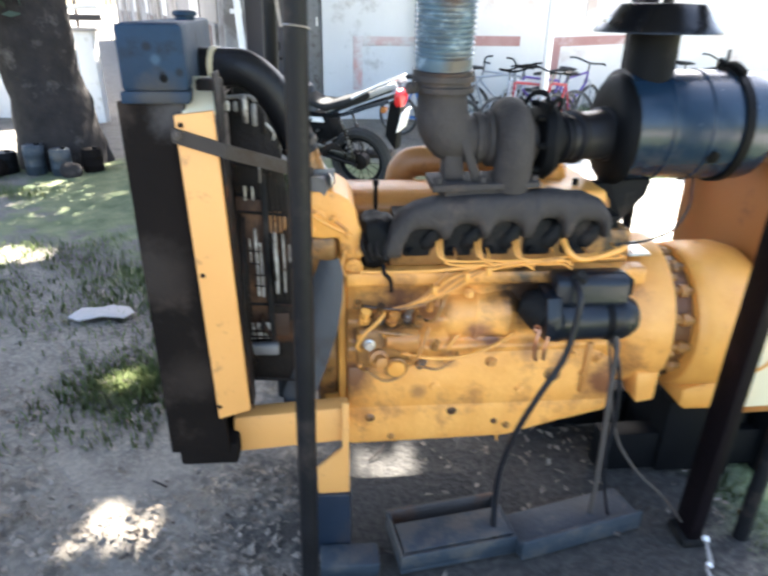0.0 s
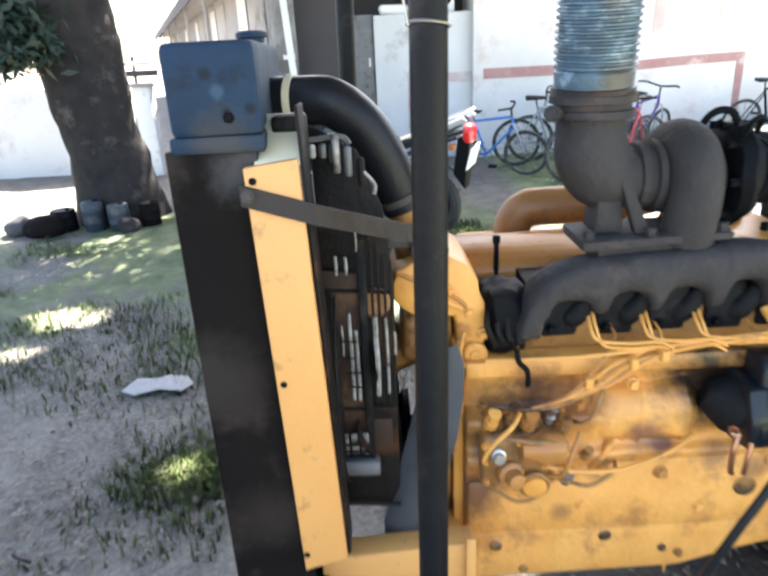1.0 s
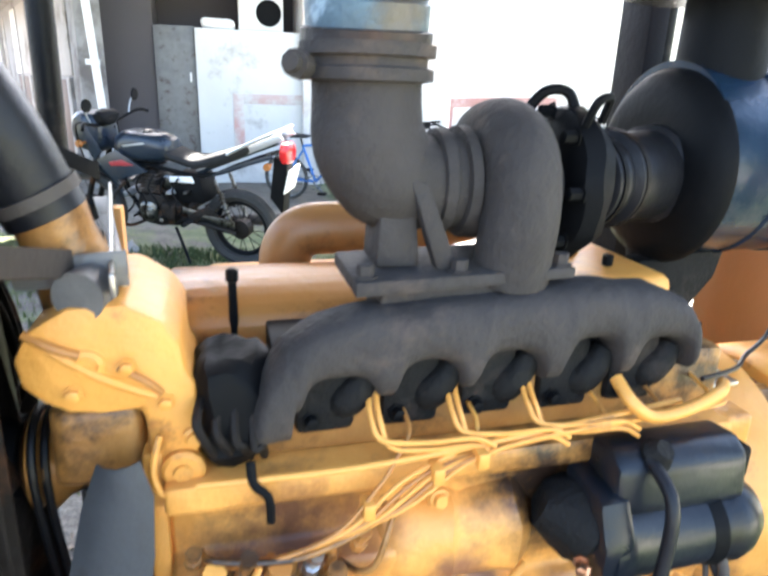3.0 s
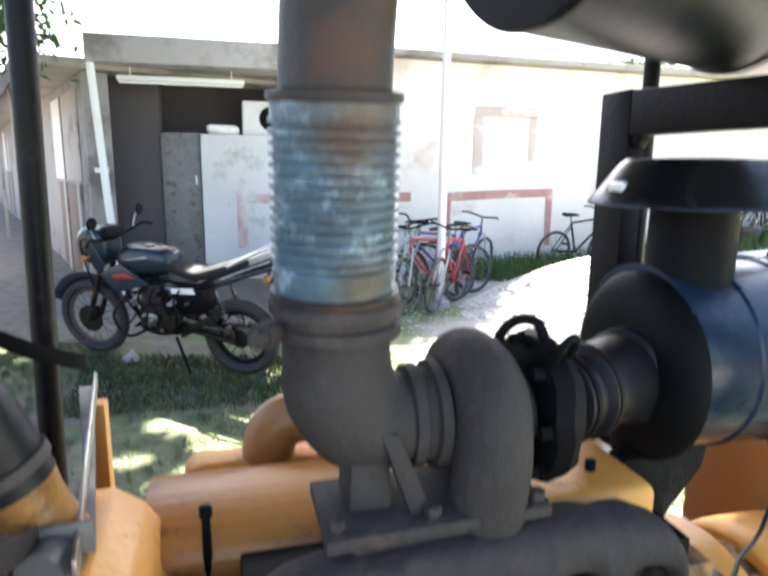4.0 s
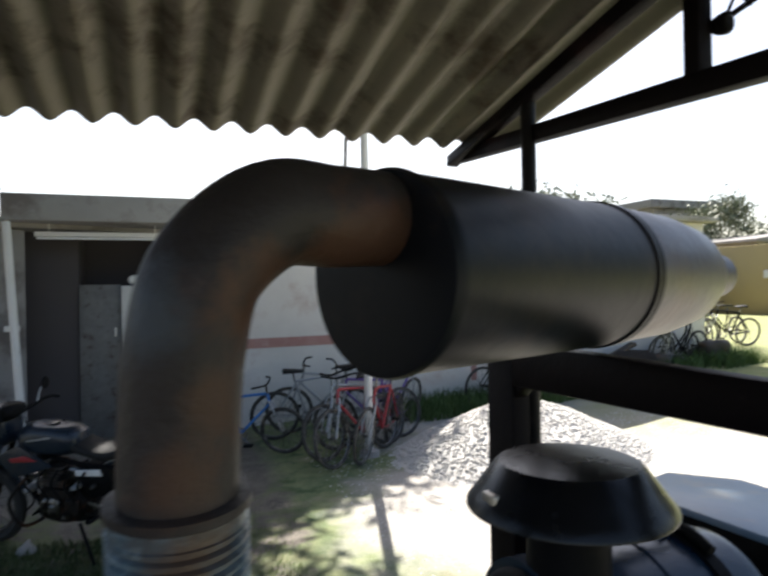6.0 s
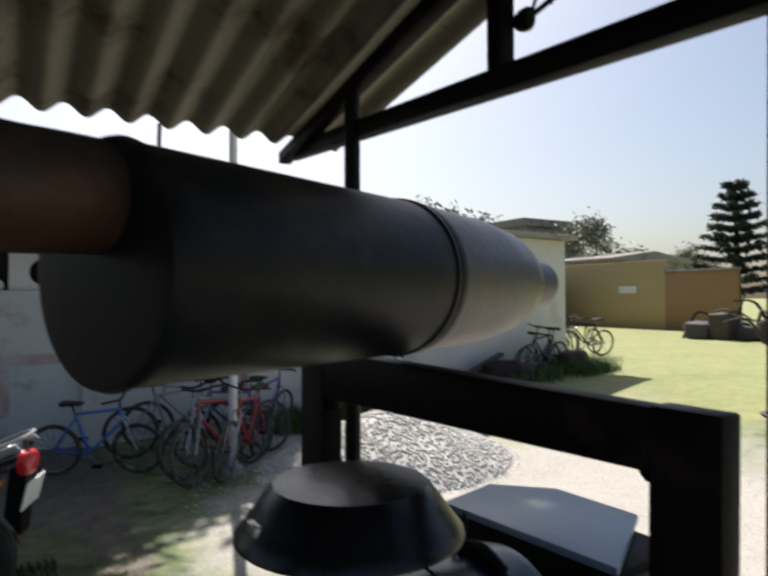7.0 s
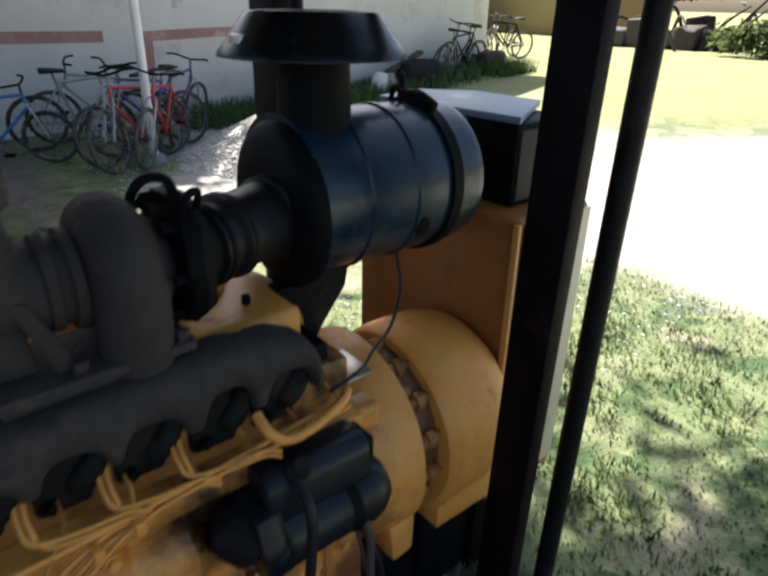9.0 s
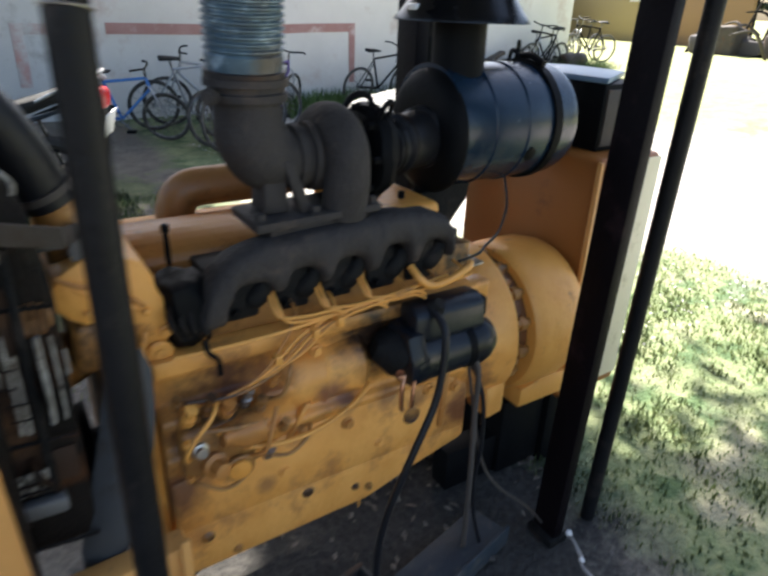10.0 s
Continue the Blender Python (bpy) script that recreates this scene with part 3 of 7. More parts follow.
def make_porch():
    """The shaded porch with its low room, split air conditioner and tube lamp."""
    porch = thing("porch_building", (-0.2, 8.6, 0), "shaded porch building with a deep roof slab and pale low room", "building", kind="structure")
    # back wall takes the shade of the recess in its dark colour
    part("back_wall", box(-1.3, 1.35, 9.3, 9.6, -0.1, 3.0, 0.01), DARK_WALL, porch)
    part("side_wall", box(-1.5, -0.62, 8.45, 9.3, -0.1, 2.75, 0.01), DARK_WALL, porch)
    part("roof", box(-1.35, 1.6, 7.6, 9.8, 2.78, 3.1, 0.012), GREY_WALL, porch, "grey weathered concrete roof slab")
    part("low_room", box(-0.1, 1.7, 8.35, 9.3, -0.1, 2.0, 0.012), ROOM_WALL, porch, "grey low plaster room")
    part("grey_door", box(-0.62, -0.1, 8.42, 8.5, -0.1, 2.02, 0.008), BRACKET, porch, "grey sheet door")
    part("door_handle", box(-0.19, -0.165, 8.39, 8.42, 1.32, 1.44, 0.006), WHITE_PAINT, porch)
    b = box(0.4, 1.45, 8.338, 8.36, 1.06, 1.19, 0.004)
    box(0.36, 0.5, 8.336, 8.36, 0.42, 1.19, 0.004, b)
    part("painted_band", b, PINK_PATCH, porch, "faded pink painted band")
    ac = thing("air_conditioner", (0.8, 8.7, 2.0), "white outdoor air conditioner unit with a round fan grille", "air conditioner")
    part("cabinet", box(0.48, 1.08, 8.55, 8.85, 2.0, 2.48, 0.015), WHITE_PAINT, ac)
    b = ring((0.88, 8.545, 2.24), (0, 1, 0), 0.16, 0.012, 24, 6)
    for k in range(5):
        ring((0.88, 8.545, 2.24), (0, 1, 0), 0.03 + 0.027 * k, 0.004, 20, 5, b)
    part("fan_grille", b, BLACK_PAINT, ac)
    part("fan_recess", lathe((0.88, 8.555, 2.24), (0, -1, 0), [(0, 0.155), (0.006, 0.155)], 24), BLACK_PAINT, ac)
    single("plastic_sack", roughen(box(-0.02, 0.42, 8.5, 8.8, 2.0, 2.14, 0.05, segs=3), 0.05, 6), WHITE_PAINT, "crumpled white sack lying on the low room", "sack")
    lamp = thing("tube_lamp", (-0.28, 7.9, 2.6), "white fluorescent tube lamp hanging under the porch roof", "lamp")
    part("housing", box(-1.06, 0.5, 7.95, 8.02, 2.62, 2.68, 0.006), WHITE_PAINT, lamp)
    part("tube", tube([(-1.04, 7.985, 2.6), (0.48, 7.985, 2.6)], 0.014, 10, None, 1), TUBE_WHITE, lamp)
    for x in (-0.9, 0.34):
        part("hanger", tube([(x, 7.985, 2.68), (x, 7.985, 2.79)], 0.008, 6, None, 1), WHITE_PAINT, lamp)
    pipe = thing("downpipe", (-1.2, 7.6, 0), "white rain downpipe leaning from the porch eave", "pipe")
    part("pipe", tube([(-1.28, 7.55, 2.75), (-1.24, 7.5, 2.2), (-1.16, 7.45, 0.9), (-1.1, 7.42, -0.02)], 0.045, 12), WHITE_PAINT, pipe)
    part("bracket", box(-1.3, -1.16, 7.46, 7.6, 1.48, 1.54, 0.004), WHITE_PAINT, pipe)


def make_wing():
    """The long wing that runs away from the porch, with its columns and eave."""
    wing = thing("school_wing", (-1.4, 8.0, 0), "long low building wing with grey panels, doors and pale columns", "building", kind="structure")
    turn = Matrix.Translation((-1.45, 7.9, 0)) @ Matrix.Rotation(radians(20), 4, "Z")
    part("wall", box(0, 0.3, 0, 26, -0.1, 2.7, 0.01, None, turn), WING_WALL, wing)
    part("roof", box(-0.7, 3.5, -0.1, 26.5, 2.72, 2.84, 0.01, None, turn), CONCRETE, wing, "flat grey eave")
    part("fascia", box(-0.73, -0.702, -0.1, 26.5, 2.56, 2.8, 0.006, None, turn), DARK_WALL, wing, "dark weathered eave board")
    for k in range(6):
        y0 = 0.35 + 4.2 * k
        part("panel", box(-0.02, 0.02, y0 + 0.1, y0 + 1.5, 1.35, 2.55, 0.006, None, turn), CONCRETE, wing)
        part("door", box(-0.025, 0.02, y0 + 0.5, y0 + 1.4, -0.1, 1.3, 0.006, None, turn), BROWN_DOOR, wing)
        part("pilaster", box(-0.045, 0.02, y0 + 0.18, y0 + 0.42, -0.1, 1.32, 0.006, None, turn), CONCRETE, wing)
        part("pilaster", box(-0.045, 0.02, y0 + 1.46, y0 + 1.7, -0.1, 1.32, 0.006, None, turn), CONCRETE, wing)
        part("door", box(-0.025, 0.02, y0 + 1.75, y0 + 2.3, -0.1, 1.3, 0.006, None, turn), BROWN_DOOR, wing)
        part("panel", box(-0.02, 0.02, y0 + 1.62, y0 + 2.6, 1.35, 2.55, 0.006, None, turn), ROOM_WALL, wing)
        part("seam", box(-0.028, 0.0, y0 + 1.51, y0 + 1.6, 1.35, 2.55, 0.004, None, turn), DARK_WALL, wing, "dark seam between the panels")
        part("column", box(-0.6, -0.54, y0 + 2.4, y0 + 2.46, -0.1, 2.72, 0.008, None, turn), CONCRETE, wing)


def make_far_side():
    fence = thing("compound_fence", (25.0, 15.0, 0.4), "brown plastered compound wall far across the yard", "wall", kind="structure")
    part("wall", prism([(25.0, 12.9), (25.2, 12.9), (25.2, 16.05), (25.0, 16.05)], 0.2, 3.0, "z", 0.02), FENCE, fence)
    part("coping", prism([(24.93, 12.9), (25.27, 12.9), (25.27, 16.05), (24.93, 16.05)], 3.0, 3.08, "z", 0.01), CONCRETE, fence)
    part("gable_wall", prism([(25.0, 16.05), (25.2, 16.05), (25.2, 27.0), (25.0, 27.0)], 0.2, 3.55, "z", 0.02), OCHRE, fence, "lighter ochre wall stretch")
    part("side_wall", prism([(14.5, 14.8), (25.0, 22.5), (25.0, 22.7), (14.5, 15.0)], 0.2, 3.0, "z", 0.02), OCHRE, fence, "ochre wall behind the store")
    single("wall_sign", box(24.93, 25.0, 17.45, 18.4, 2.08, 2.42, 0.01), WHITE_PAINT, "small blank white sign on the ochre wall", "sign")
    shed = thing("low_warehouse", (30, 20, 0.4), "low warehouse with a dull grey roof behind the wall", "building", kind="structure")
    part("wall", box(27, 33, 20.3, 31, 0.3, 3.8, 0.02), GREY_WALL, shed)
    part("roof", prism([(26.6, 3.8), (33.4, 3.8), (33.4, 3.95), (30, 4.4), (26.6, 3.95)], 20.0, 31.3, "y", 0.02), CONCRETE, shed, "grey metal roof")
    block = thing("flat_roof_house", (31, 32, 0.4), "grey flat-roofed house behind the trees", "building", kind="structure")
    part("wall", box(28.9, 33.4, 28.6, 37.6, 0.3, 6.5, 0.02), GREY_WALL, block)
    part("roof", box(28.2, 34.2, 28.0, 38.4, 6.52, 7.0, 0.02), WING_WALL, block, "grey overhanging flat roof")
    for k in range(3):
        part("window", box(28.82, 28.9, 29.6 + 2.6 * k, 30.9 + 2.6 * k, 4.6, 5.7, 0.01), BLACK_PAINT, block)
    pale = single("yard_wall", box(-10.5, -3.9, 8.3, 8.5, -0.1, 1.25, 0.01), PLASTER, "low pale plaster yard wall behind the tree", "wall", kind="structure")
    return pale


def make_gate():
    gate = thing("gate_pillar", (-3.4, 8.0, 0), "white-painted masonry pillar with a dark board on it", "pillar", kind="structure")
    part("shaft", roughen(box(-3.52, -3.28, 7.9, 8.1, -0.1, 1.22, 0.01), 0.004, 4), WHITE_PAINT, gate)
    part("cap", box(-3.56, -3.2, 7.86, 8.14, 1.22, 1.28, 0.008), CONCRETE, gate)
    part("board", box(-3.7, -3.1, 7.84, 7.87, 1.36, 1.44, 0.006), DARK_WALL, gate)
    part("board", box(-3.62, -3.12, 7.84, 7.87, 1.5, 1.56, 0.006), WHITE_PAINT, gate)
    part("board_post", box(-3.45, -3.41, 7.875, 7.9, 1.28, 1.62, 0.004), DARK_WALL, gate)


make_gate()
make_long_wall()
make_porch()
make_wing()
make_far_side()


# ---- the shelter over the generator set ----
def make_shelter():
    shed = thing("generator_shelter", (0.5, 0.2, 0), "open steel shelter with thin posts and corrugated sheets", "shelter", kind="structure")
    def roof_z(y):
        return 2.36 + 0.19 * (1.17 - y) if y > 0.25 else 2.535 - 0.2 * (0.25 - y)
    for x, y, r, lean, label in ((-0.0335, -0.371, 0.0236, (0.0129, 0.02), "grey-painted round post with a twisted wire"), (1.3643, -0.196, 0.0235, (-0.0036, -0.018), "dark round post with a looped wire"),
                                 (-0.18, 0.76, 0.026, (0.02, 0.0), "dark round post"), (1.25, 0.76, 0.02, (0.0, 0.0), "dark round post")):
        foot = Vector((x - 1.6 * lean[0], y - 1.6 * lean[1], -0.05))
        post = part("post", lathe(foot, (*lean, 1), [(0, r), (roof_z(y), r)], 20), POST_PAINT, shed, label)
        if r == 0.0236:
            b = ring((x, y, 1.545), (0.1, 0.15, 1), r + 0.002, 0.002, 20, 6)
            tube([(x - 0.024, y - 0.01, 1.545), (x - 0.03, y - 0.012, 1.6), (x - 0.012, y - 0.026, 1.66), (x - 0.02, y - 0.02, 1.75)], 0.002, 6, b)
            part("wire", b, STEEL, post, "twisted bright wire")
        if r == 0.0235:
            b = ring((x, y, 1.72), (0.1, -0.2, 1), r + 0.002, 0.0025, 20, 6)
            tube([(x - 0.02, y - 0.012, 1.72), (x + 0.0, y - 0.024, 1.77), (x - 0.012, y - 0.022, 1.83), (x - 0.018, y - 0.014, 1.77), (x - 0.021, y - 0.01, 1.725)], 0.0025, 6, b)
            part("wire", b, STEEL, post, "looped bright wire")
    for y in (-0.4,):
        part("eave_beam", box(-0.55, 1.42, y - 0.02, y + 0.02, roof_z(y) - 0.06, roof_z(y) - 0.02, 0.003), POST_PAINT, shed)
    for x in (-0.2, 1.27):
        part("tie_beam", prism([(-0.85, 2.17), (1.2, 2.315), (1.2, 2.358), (-0.85, 2.216)], x - 0.02, x + 0.02, "x", 0.003), FRAME_PAINT, shed)
        part("king_post", box(x - 0.018, x + 0.018, 0.212, 0.248, 2.285, 2.5, 0.003), FRAME_PAINT, shed)
        b = prism([(0.25, 2.48), (1.2, 2.3), (1.2, 2.335), (0.25, 2.52)], x - 0.045, x - 0.005, "x", 0.003)
        prism([(0.25, 2.48), (-0.85, 2.26), (-0.85, 2.295), (0.25, 2.52)], x - 0.045, x - 0.005, "x", 0.003, b)
        part("rafter", b, FRAME_PAINT, shed)
    part("ridge_beam", box(-0.55, 1.42, 0.23, 0.27, 2.475, 2.515, 0.003), FRAME_PAINT, shed)
    # corrugated sheets, each lapping over the next
    pitch, amp = 0.105, 0.016
    edges = (-0.6, 0.12, 0.84, 1.38)
    for side in (0, 1):
        for x0, x1 in zip(edges, edges[1:]):
            n = int((x1 + 0.04 - x0) / pitch * 10)
            b = bmesh.new()
            rows = []
            ys = (0.26, 0.7, 1.19) if side == 0 else (0.24, -0.3, -0.85)
            for lift in (0.0, 0.0015):
                for y in ys:
                    rows.append([b.verts.new((x0 + (x1 + 0.04 - x0) * i / n, y, roof_z(y) + 0.018 + lift + (0.002 if x0 == 0.12 else 0.0)
                                              + amp * math.cos(2 * math.pi * (x0 + (x1 + 0.04 - x0) * i / n) / pitch))) for i in range(n + 1)])
            for base in (0, 3):
                for k in range(2):
                    for i in range(n):
                        b.faces.new((rows[base + k][i], rows[base + k][i + 1], rows[base + k + 1][i + 1], rows[base + k + 1][i]))
            bmesh.ops.recalc_face_normals(b, faces=b.faces[:])
            part("roof_sheet", b, ROOF_SHEET, shed, "", 80)
    # a bent rod and cable under the gable end
    hook = part("hook", tube([(0.86, 1.15, 2.36), (0.86, 1.16, 2.25), (0.87, 1.165, 2.2)], 0.006, 6), STEEL, shed)
    part("lattice_rod", tube([(1.35, 0.26, 2.405), (1.35, 0.15, 2.425), (1.35, 0.0, 2.4)], 0.006, 6, None, 1), FRAME_PAINT, shed)
    part("lattice_rod", tube([(1.35, 0.25, 2.46), (1.35, 0.15, 2.455), (1.35, 0.0, 2.44)], 0.005, 6, None, 1), FRAME_PAINT, shed)
    part("cable_lump", lump(1.29, 1.318, 0.185, 0.225, 2.362, 2.397, 0.005, 30), SOOTY, shed, "black knot of old cable")
    for k in range(5):
        y = 0.235 - 0.05 * k
        part("lattice_web", tube([(1.35, y, 2.412), (1.35, y - 0.025, 2.455), (1.35, y - 0.05, 2.415)], 0.004, 6, None, 1), FRAME_PAINT, shed)
    return shed


make_shelter()


def make_muffler_stand():
    stand = thing("muffler_stand", (1.24, 0.35, 0), "heavy dark maroon steel portal frame carrying the muffler", "frame")
    near = prism([(1.19, -0.215), (1.23, -0.215), (1.23, -0.122), (1.19, -0.122)], -0.03, 1.745, "z", 0.004)
    for v in near.verts:
        v.co += Vector((-0.016, 0.015, 0)) * (1.745 - v.co.z) / 1.4
    part("leg", near, FRAME_PAINT, stand)
    far = prism([(1.1, 0.625), (1.15, 0.625), (1.15, 0.74), (1.1, 0.74)], -0.03, 1.765, "z", 0.004)
    part("leg", far, FRAME_PAINT, stand)
    bar = prism([(1.191, -0.121), (1.229, -0.121), (1.149, 0.626), (1.101, 0.626)], 1.66, 1.763, "z", 0.004)
    for v in bar.verts:
        if v.co.z > 1.7:
            v.co.z -= 0.021 * (0.626 - v.co.y) / 0.747
    part("crossbar", bar, FRAME_PAINT, stand)
    b = prism([(-0.118, 1.66), (-0.105, 1.66), (-0.118, 1.647)], 1.19, 1.23, "x", 0.002)
    part("gusset", b, FRAME_PAINT, stand)
    b = prism([(0.625, 1.66), (0.595, 1.66), (0.625, 1.63)], 1.11, 1.145, "x", 0.002)
    part("gusset", b, FRAME_PAINT, stand)
    part("foot_plate", box(1.15, 1.225, -0.205, -0.1, -0.02, 0.008, 0.003), SOOTY, stand)
    part("foot_plate", box(1.07, 1.2, 0.6, 0.77, -0.02, 0.012, 0.003), FRAME_PAINT, stand)


def make_muffler():
    a = Vector((0.598, 0.172, 1.918))
    d = Vector((0.926, 0.378, 0.0)).normalized()
    muf = thing("muffler", a + d * 0.6 - Vector((0, 0, 0.14)), "large dark steel drum muffler lying on the stand", "muffler")
    r = 0.147
    part("drum", lathe(a, d, [(0, r - 0.012), (0.002, r), (0.012, r + 0.004), (0.03, r), (0.58, r), (0.582, r - 0.006)], 56), MUFFLER, muf)
    part("seam_band", lathe(a + d * 0.578, d, [(0, r - 0.004), (0.001, r + 0.004), (0.012, r + 0.004), (0.013, r - 0.004)], 56), MUFFLER, muf)
    part("end_dome", lathe(a + d * 0.594, d, [(0, r - 0.001), (0.06, r - 0.001), (0.26, r - 0.005), (0.4, r - 0.02), (0.49, r - 0.045), (0.53, 0.082), (0.54, 0.064)], 56), MUFFLER_END, muf, "pale grey tapered end shell")
    part("tail_pipe", lathe(a + d * 1.125, d, [(0, 0.062), (0.02, 0.064), (0.16, 0.062), (0.16, 0.055), (0.02, 0.055)], 32), MUFFLER_END, muf)
    part("strap", lathe(a + d * 0.597, d, [(0, r - 0.001), (0, r + 0.003), (0.014, r + 0.003), (0.014, r - 0.001)], 56), MUFFLER, muf)


def make_exhaust():
    ex = thing("exhaust_pipe", (0.33, 0.11, 1.42), "burnt steel exhaust pipe with a corrugated flexible joint", "pipe")
    foot, lean = Vector((0.328, 0.11, 1.415)), Vector((-0.01, -0.09, 1)).normalized()
    # ribbed flexible joint
    prof = [(0.0, 0.075), (0.035, 0.0765)]
    s = 0.04
    while s < 0.205:
        prof += [(s, 0.0725), (s + 0.003, 0.0785), (s + 0.007, 0.0785), (s + 0.010, 0.0725)]
        s += 0.0125
    prof += [(0.21, 0.076), (0.236, 0.076)]
    part("flexible_joint", lathe(foot + lean * 0.015, lean, prof, 48), FLEX, ex, "blue-grey corrugated steel bellows")
    part("collar", lathe(foot, lean, [(0, 0.078), (0.002, 0.081), (0.02, 0.081), (0.022, 0.078)], 40), PIPE, ex)
    part("collar", lathe(foot + lean * 0.243, lean, [(0, 0.078), (0.002, 0.0805), (0.012, 0.0805), (0.014, 0.072)], 40), PIPE, ex)
    top = foot + lean * 0.245
    part("bend", tube([top, (0.329, 0.085, 1.75), (0.336, 0.08, 1.835), (0.362, 0.088, 1.923), (0.438, 0.106, 1.988), (0.524, 0.13, 1.992), (0.62, 0.178, 1.996)], 0.0665, 32, None, 8), PIPE, ex, "rust-brown swept pipe bend")


make_muffler_stand()
make_muffler()
make_exhaust()


# ---- the engine ----
def make_engine():
    eng = thing("diesel_engine", (0.5, 0.25, 0.3), "six-cylinder yellow diesel engine with oily side and rusty manifold", "engine")
    # block with a ledge below the head and a deep crankcase
    block = part("block", roughen(prism([(0.002, 0.45), (-0.004, 0.6), (-0.02, 0.645), (-0.02, 0.66), (0.0, 0.672), (0.0, 0.70), (-0.012, 0.73), (-0.012, 0.75), (0.03, 0.77), (0.03, 0.845), (-0.01, 0.855), (-0.01, 0.895),
                                         (0.48, 0.895), (0.48, 0.45)], 0.06, 0.9, "x", 0.008), 0.0015, 14), BLOCK, eng)
    skirt = prism([(0.062, 0.44), (0.898, 0.44), (0.898, 0.585), (0.83, 0.64), (0.74, 0.66), (0.5, 0.648), (0.33, 0.625), (0.2, 0.6), (0.062, 0.592)], -0.016, 0.02, "y", 0.014)
    part("crankcase_skirt", roughen(skirt, 0.0035, 7), BLOCK, block)
    b = prism([(0.06, 0.30), (0.57, 0.312), (0.72, 0.355), (0.9, 0.4), (0.9, 0.46), (0.06, 0.46)], -0.013, 0.47, "y", 0.016)
    pan = part("oil_pan", roughen(b, 0.002, 9), BLOCK, eng)
    for x, z, r in ((0.13, 0.405, 0.012), (0.2, 0.33, 0.009), (0.39, 0.42, 0.012), (0.53, 0.375, 0.008)):
        part("pan_boss", roughen(lathe((x, -0.01, z), (0, -1, 0), [(0, r * 1.5), (0.004, r * 1.3), (0.008, r), (0.009, r * 0.5)], 12), 0.0015, 40), OILY, pan)
    part("drain_plug", bolt((0.57, -0.012, 0.36), (0, -1, 0), 0.008, 0.012), OILY, pan)
    # oily pump and governor group low on the side
    b = roughen(box(0.09, 0.27, -0.045, 0.03, 0.60, 0.74, 0.02, None, None, 3), 0.008, 16)
    pump = part("injection_pump", b, OILY, eng, "oil-soaked injection pump housing")
    for k in range(7):
        x = 0.105 + 0.027 * k
        part("delivery_valve", lathe((x, -0.012, 0.73), (0, -0.15, 1), [(0, 0.011), (0.02, 0.011), (0.022, 0.008), (0.045, 0.008), (0.046, 0.006), (0.056, 0.006)], 8), (TAN, OILY, GREY_IRON)[k % 3], pump)
    part("priming_cap", lathe((0.125, -0.045, 0.69), (0, -1, 0.1), [(0, 0.017), (0.012, 0.017), (0.014, 0.012), (0.026, 0.012)], 14), STEEL, pump, "bright bare cap")
    part("filter_plug", lathe((0.205, -0.02, 0.615), (0, -1, -0.1), [(0, 0.034), (0.02, 0.034), (0.024, 0.026), (0.045, 0.026), (0.048, 0.012)], 20), YELLOW, pump)
    part("filter_ring", ring((0.205, -0.055, 0.612), (0, 1, 0.1), 0.03, 0.006, 20, 8), OILY, pump)
    for x, z in ((0.1, 0.71), (0.15, 0.66), (0.24, 0.7), (0.1, 0.62), (0.25, 0.64), (0.17, 0.72)):
        part("bolt", bolt((x, -0.044, z), (0, -1, 0), 0.008, 0.01), YELLOW, pump)
    for k, (x, z, r, h) in enumerate(((0.09, 0.8, 0.011, 0.03), (0.3, 0.79, 0.012, 0.04), (0.28, 0.6, 0.014, 0.03), (0.32, 0.66, 0.012, 0.035), (0.11, 0.755, 0.016, 0.05), (0.15, 0.765, 0.013, 0.06), (0.19, 0.75, 0.017, 0.045), (0.235, 0.76, 0.012, 0.05), (0.265, 0.735, 0.015, 0.04))):
        part("union_nut", roughen(lathe((x, -0.03, z), (0.15, -0.5, 1), [(0, r), (h * 0.4, r), (h * 0.42, r * 0.7), (h * 0.8, r * 0.7), (h * 0.82, r * 0.9), (h, r * 0.9)], 8), 0.0015, 30), (OILY, TAN, STEEL, OILY, YELLOW)[k % 5], pump)
    part("governor_body", roughen(lathe((0.27, -0.04, 0.7), (-1, -0.1, 0.05), [(0, 0.02), (0.006, 0.036), (0.05, 0.04), (0.07, 0.03), (0.1, 0.026)], 18), 0.004, 22), TAN, pump)
    part("feed_pump", roughen(lathe((0.15, -0.045, 0.645), (0.2, -1, 0.1), [(0, 0.028), (0.02, 0.03), (0.024, 0.02), (0.05, 0.018), (0.052, 0.01)], 16), 0.003, 25), TAN, pump)
    part("banjo_pipe", tube([(0.1, -0.05, 0.67), (0.09, -0.075, 0.7), (0.11, -0.08, 0.74), (0.15, -0.07, 0.775), (0.17, -0.045, 0.79)], 0.005, 8), YELLOW, pump)
    part("banjo_pipe", tube([(0.23, -0.05, 0.63), (0.26, -0.075, 0.65), (0.28, -0.07, 0.7), (0.3, -0.05, 0.74)], 0.005, 8), TAN, pump)
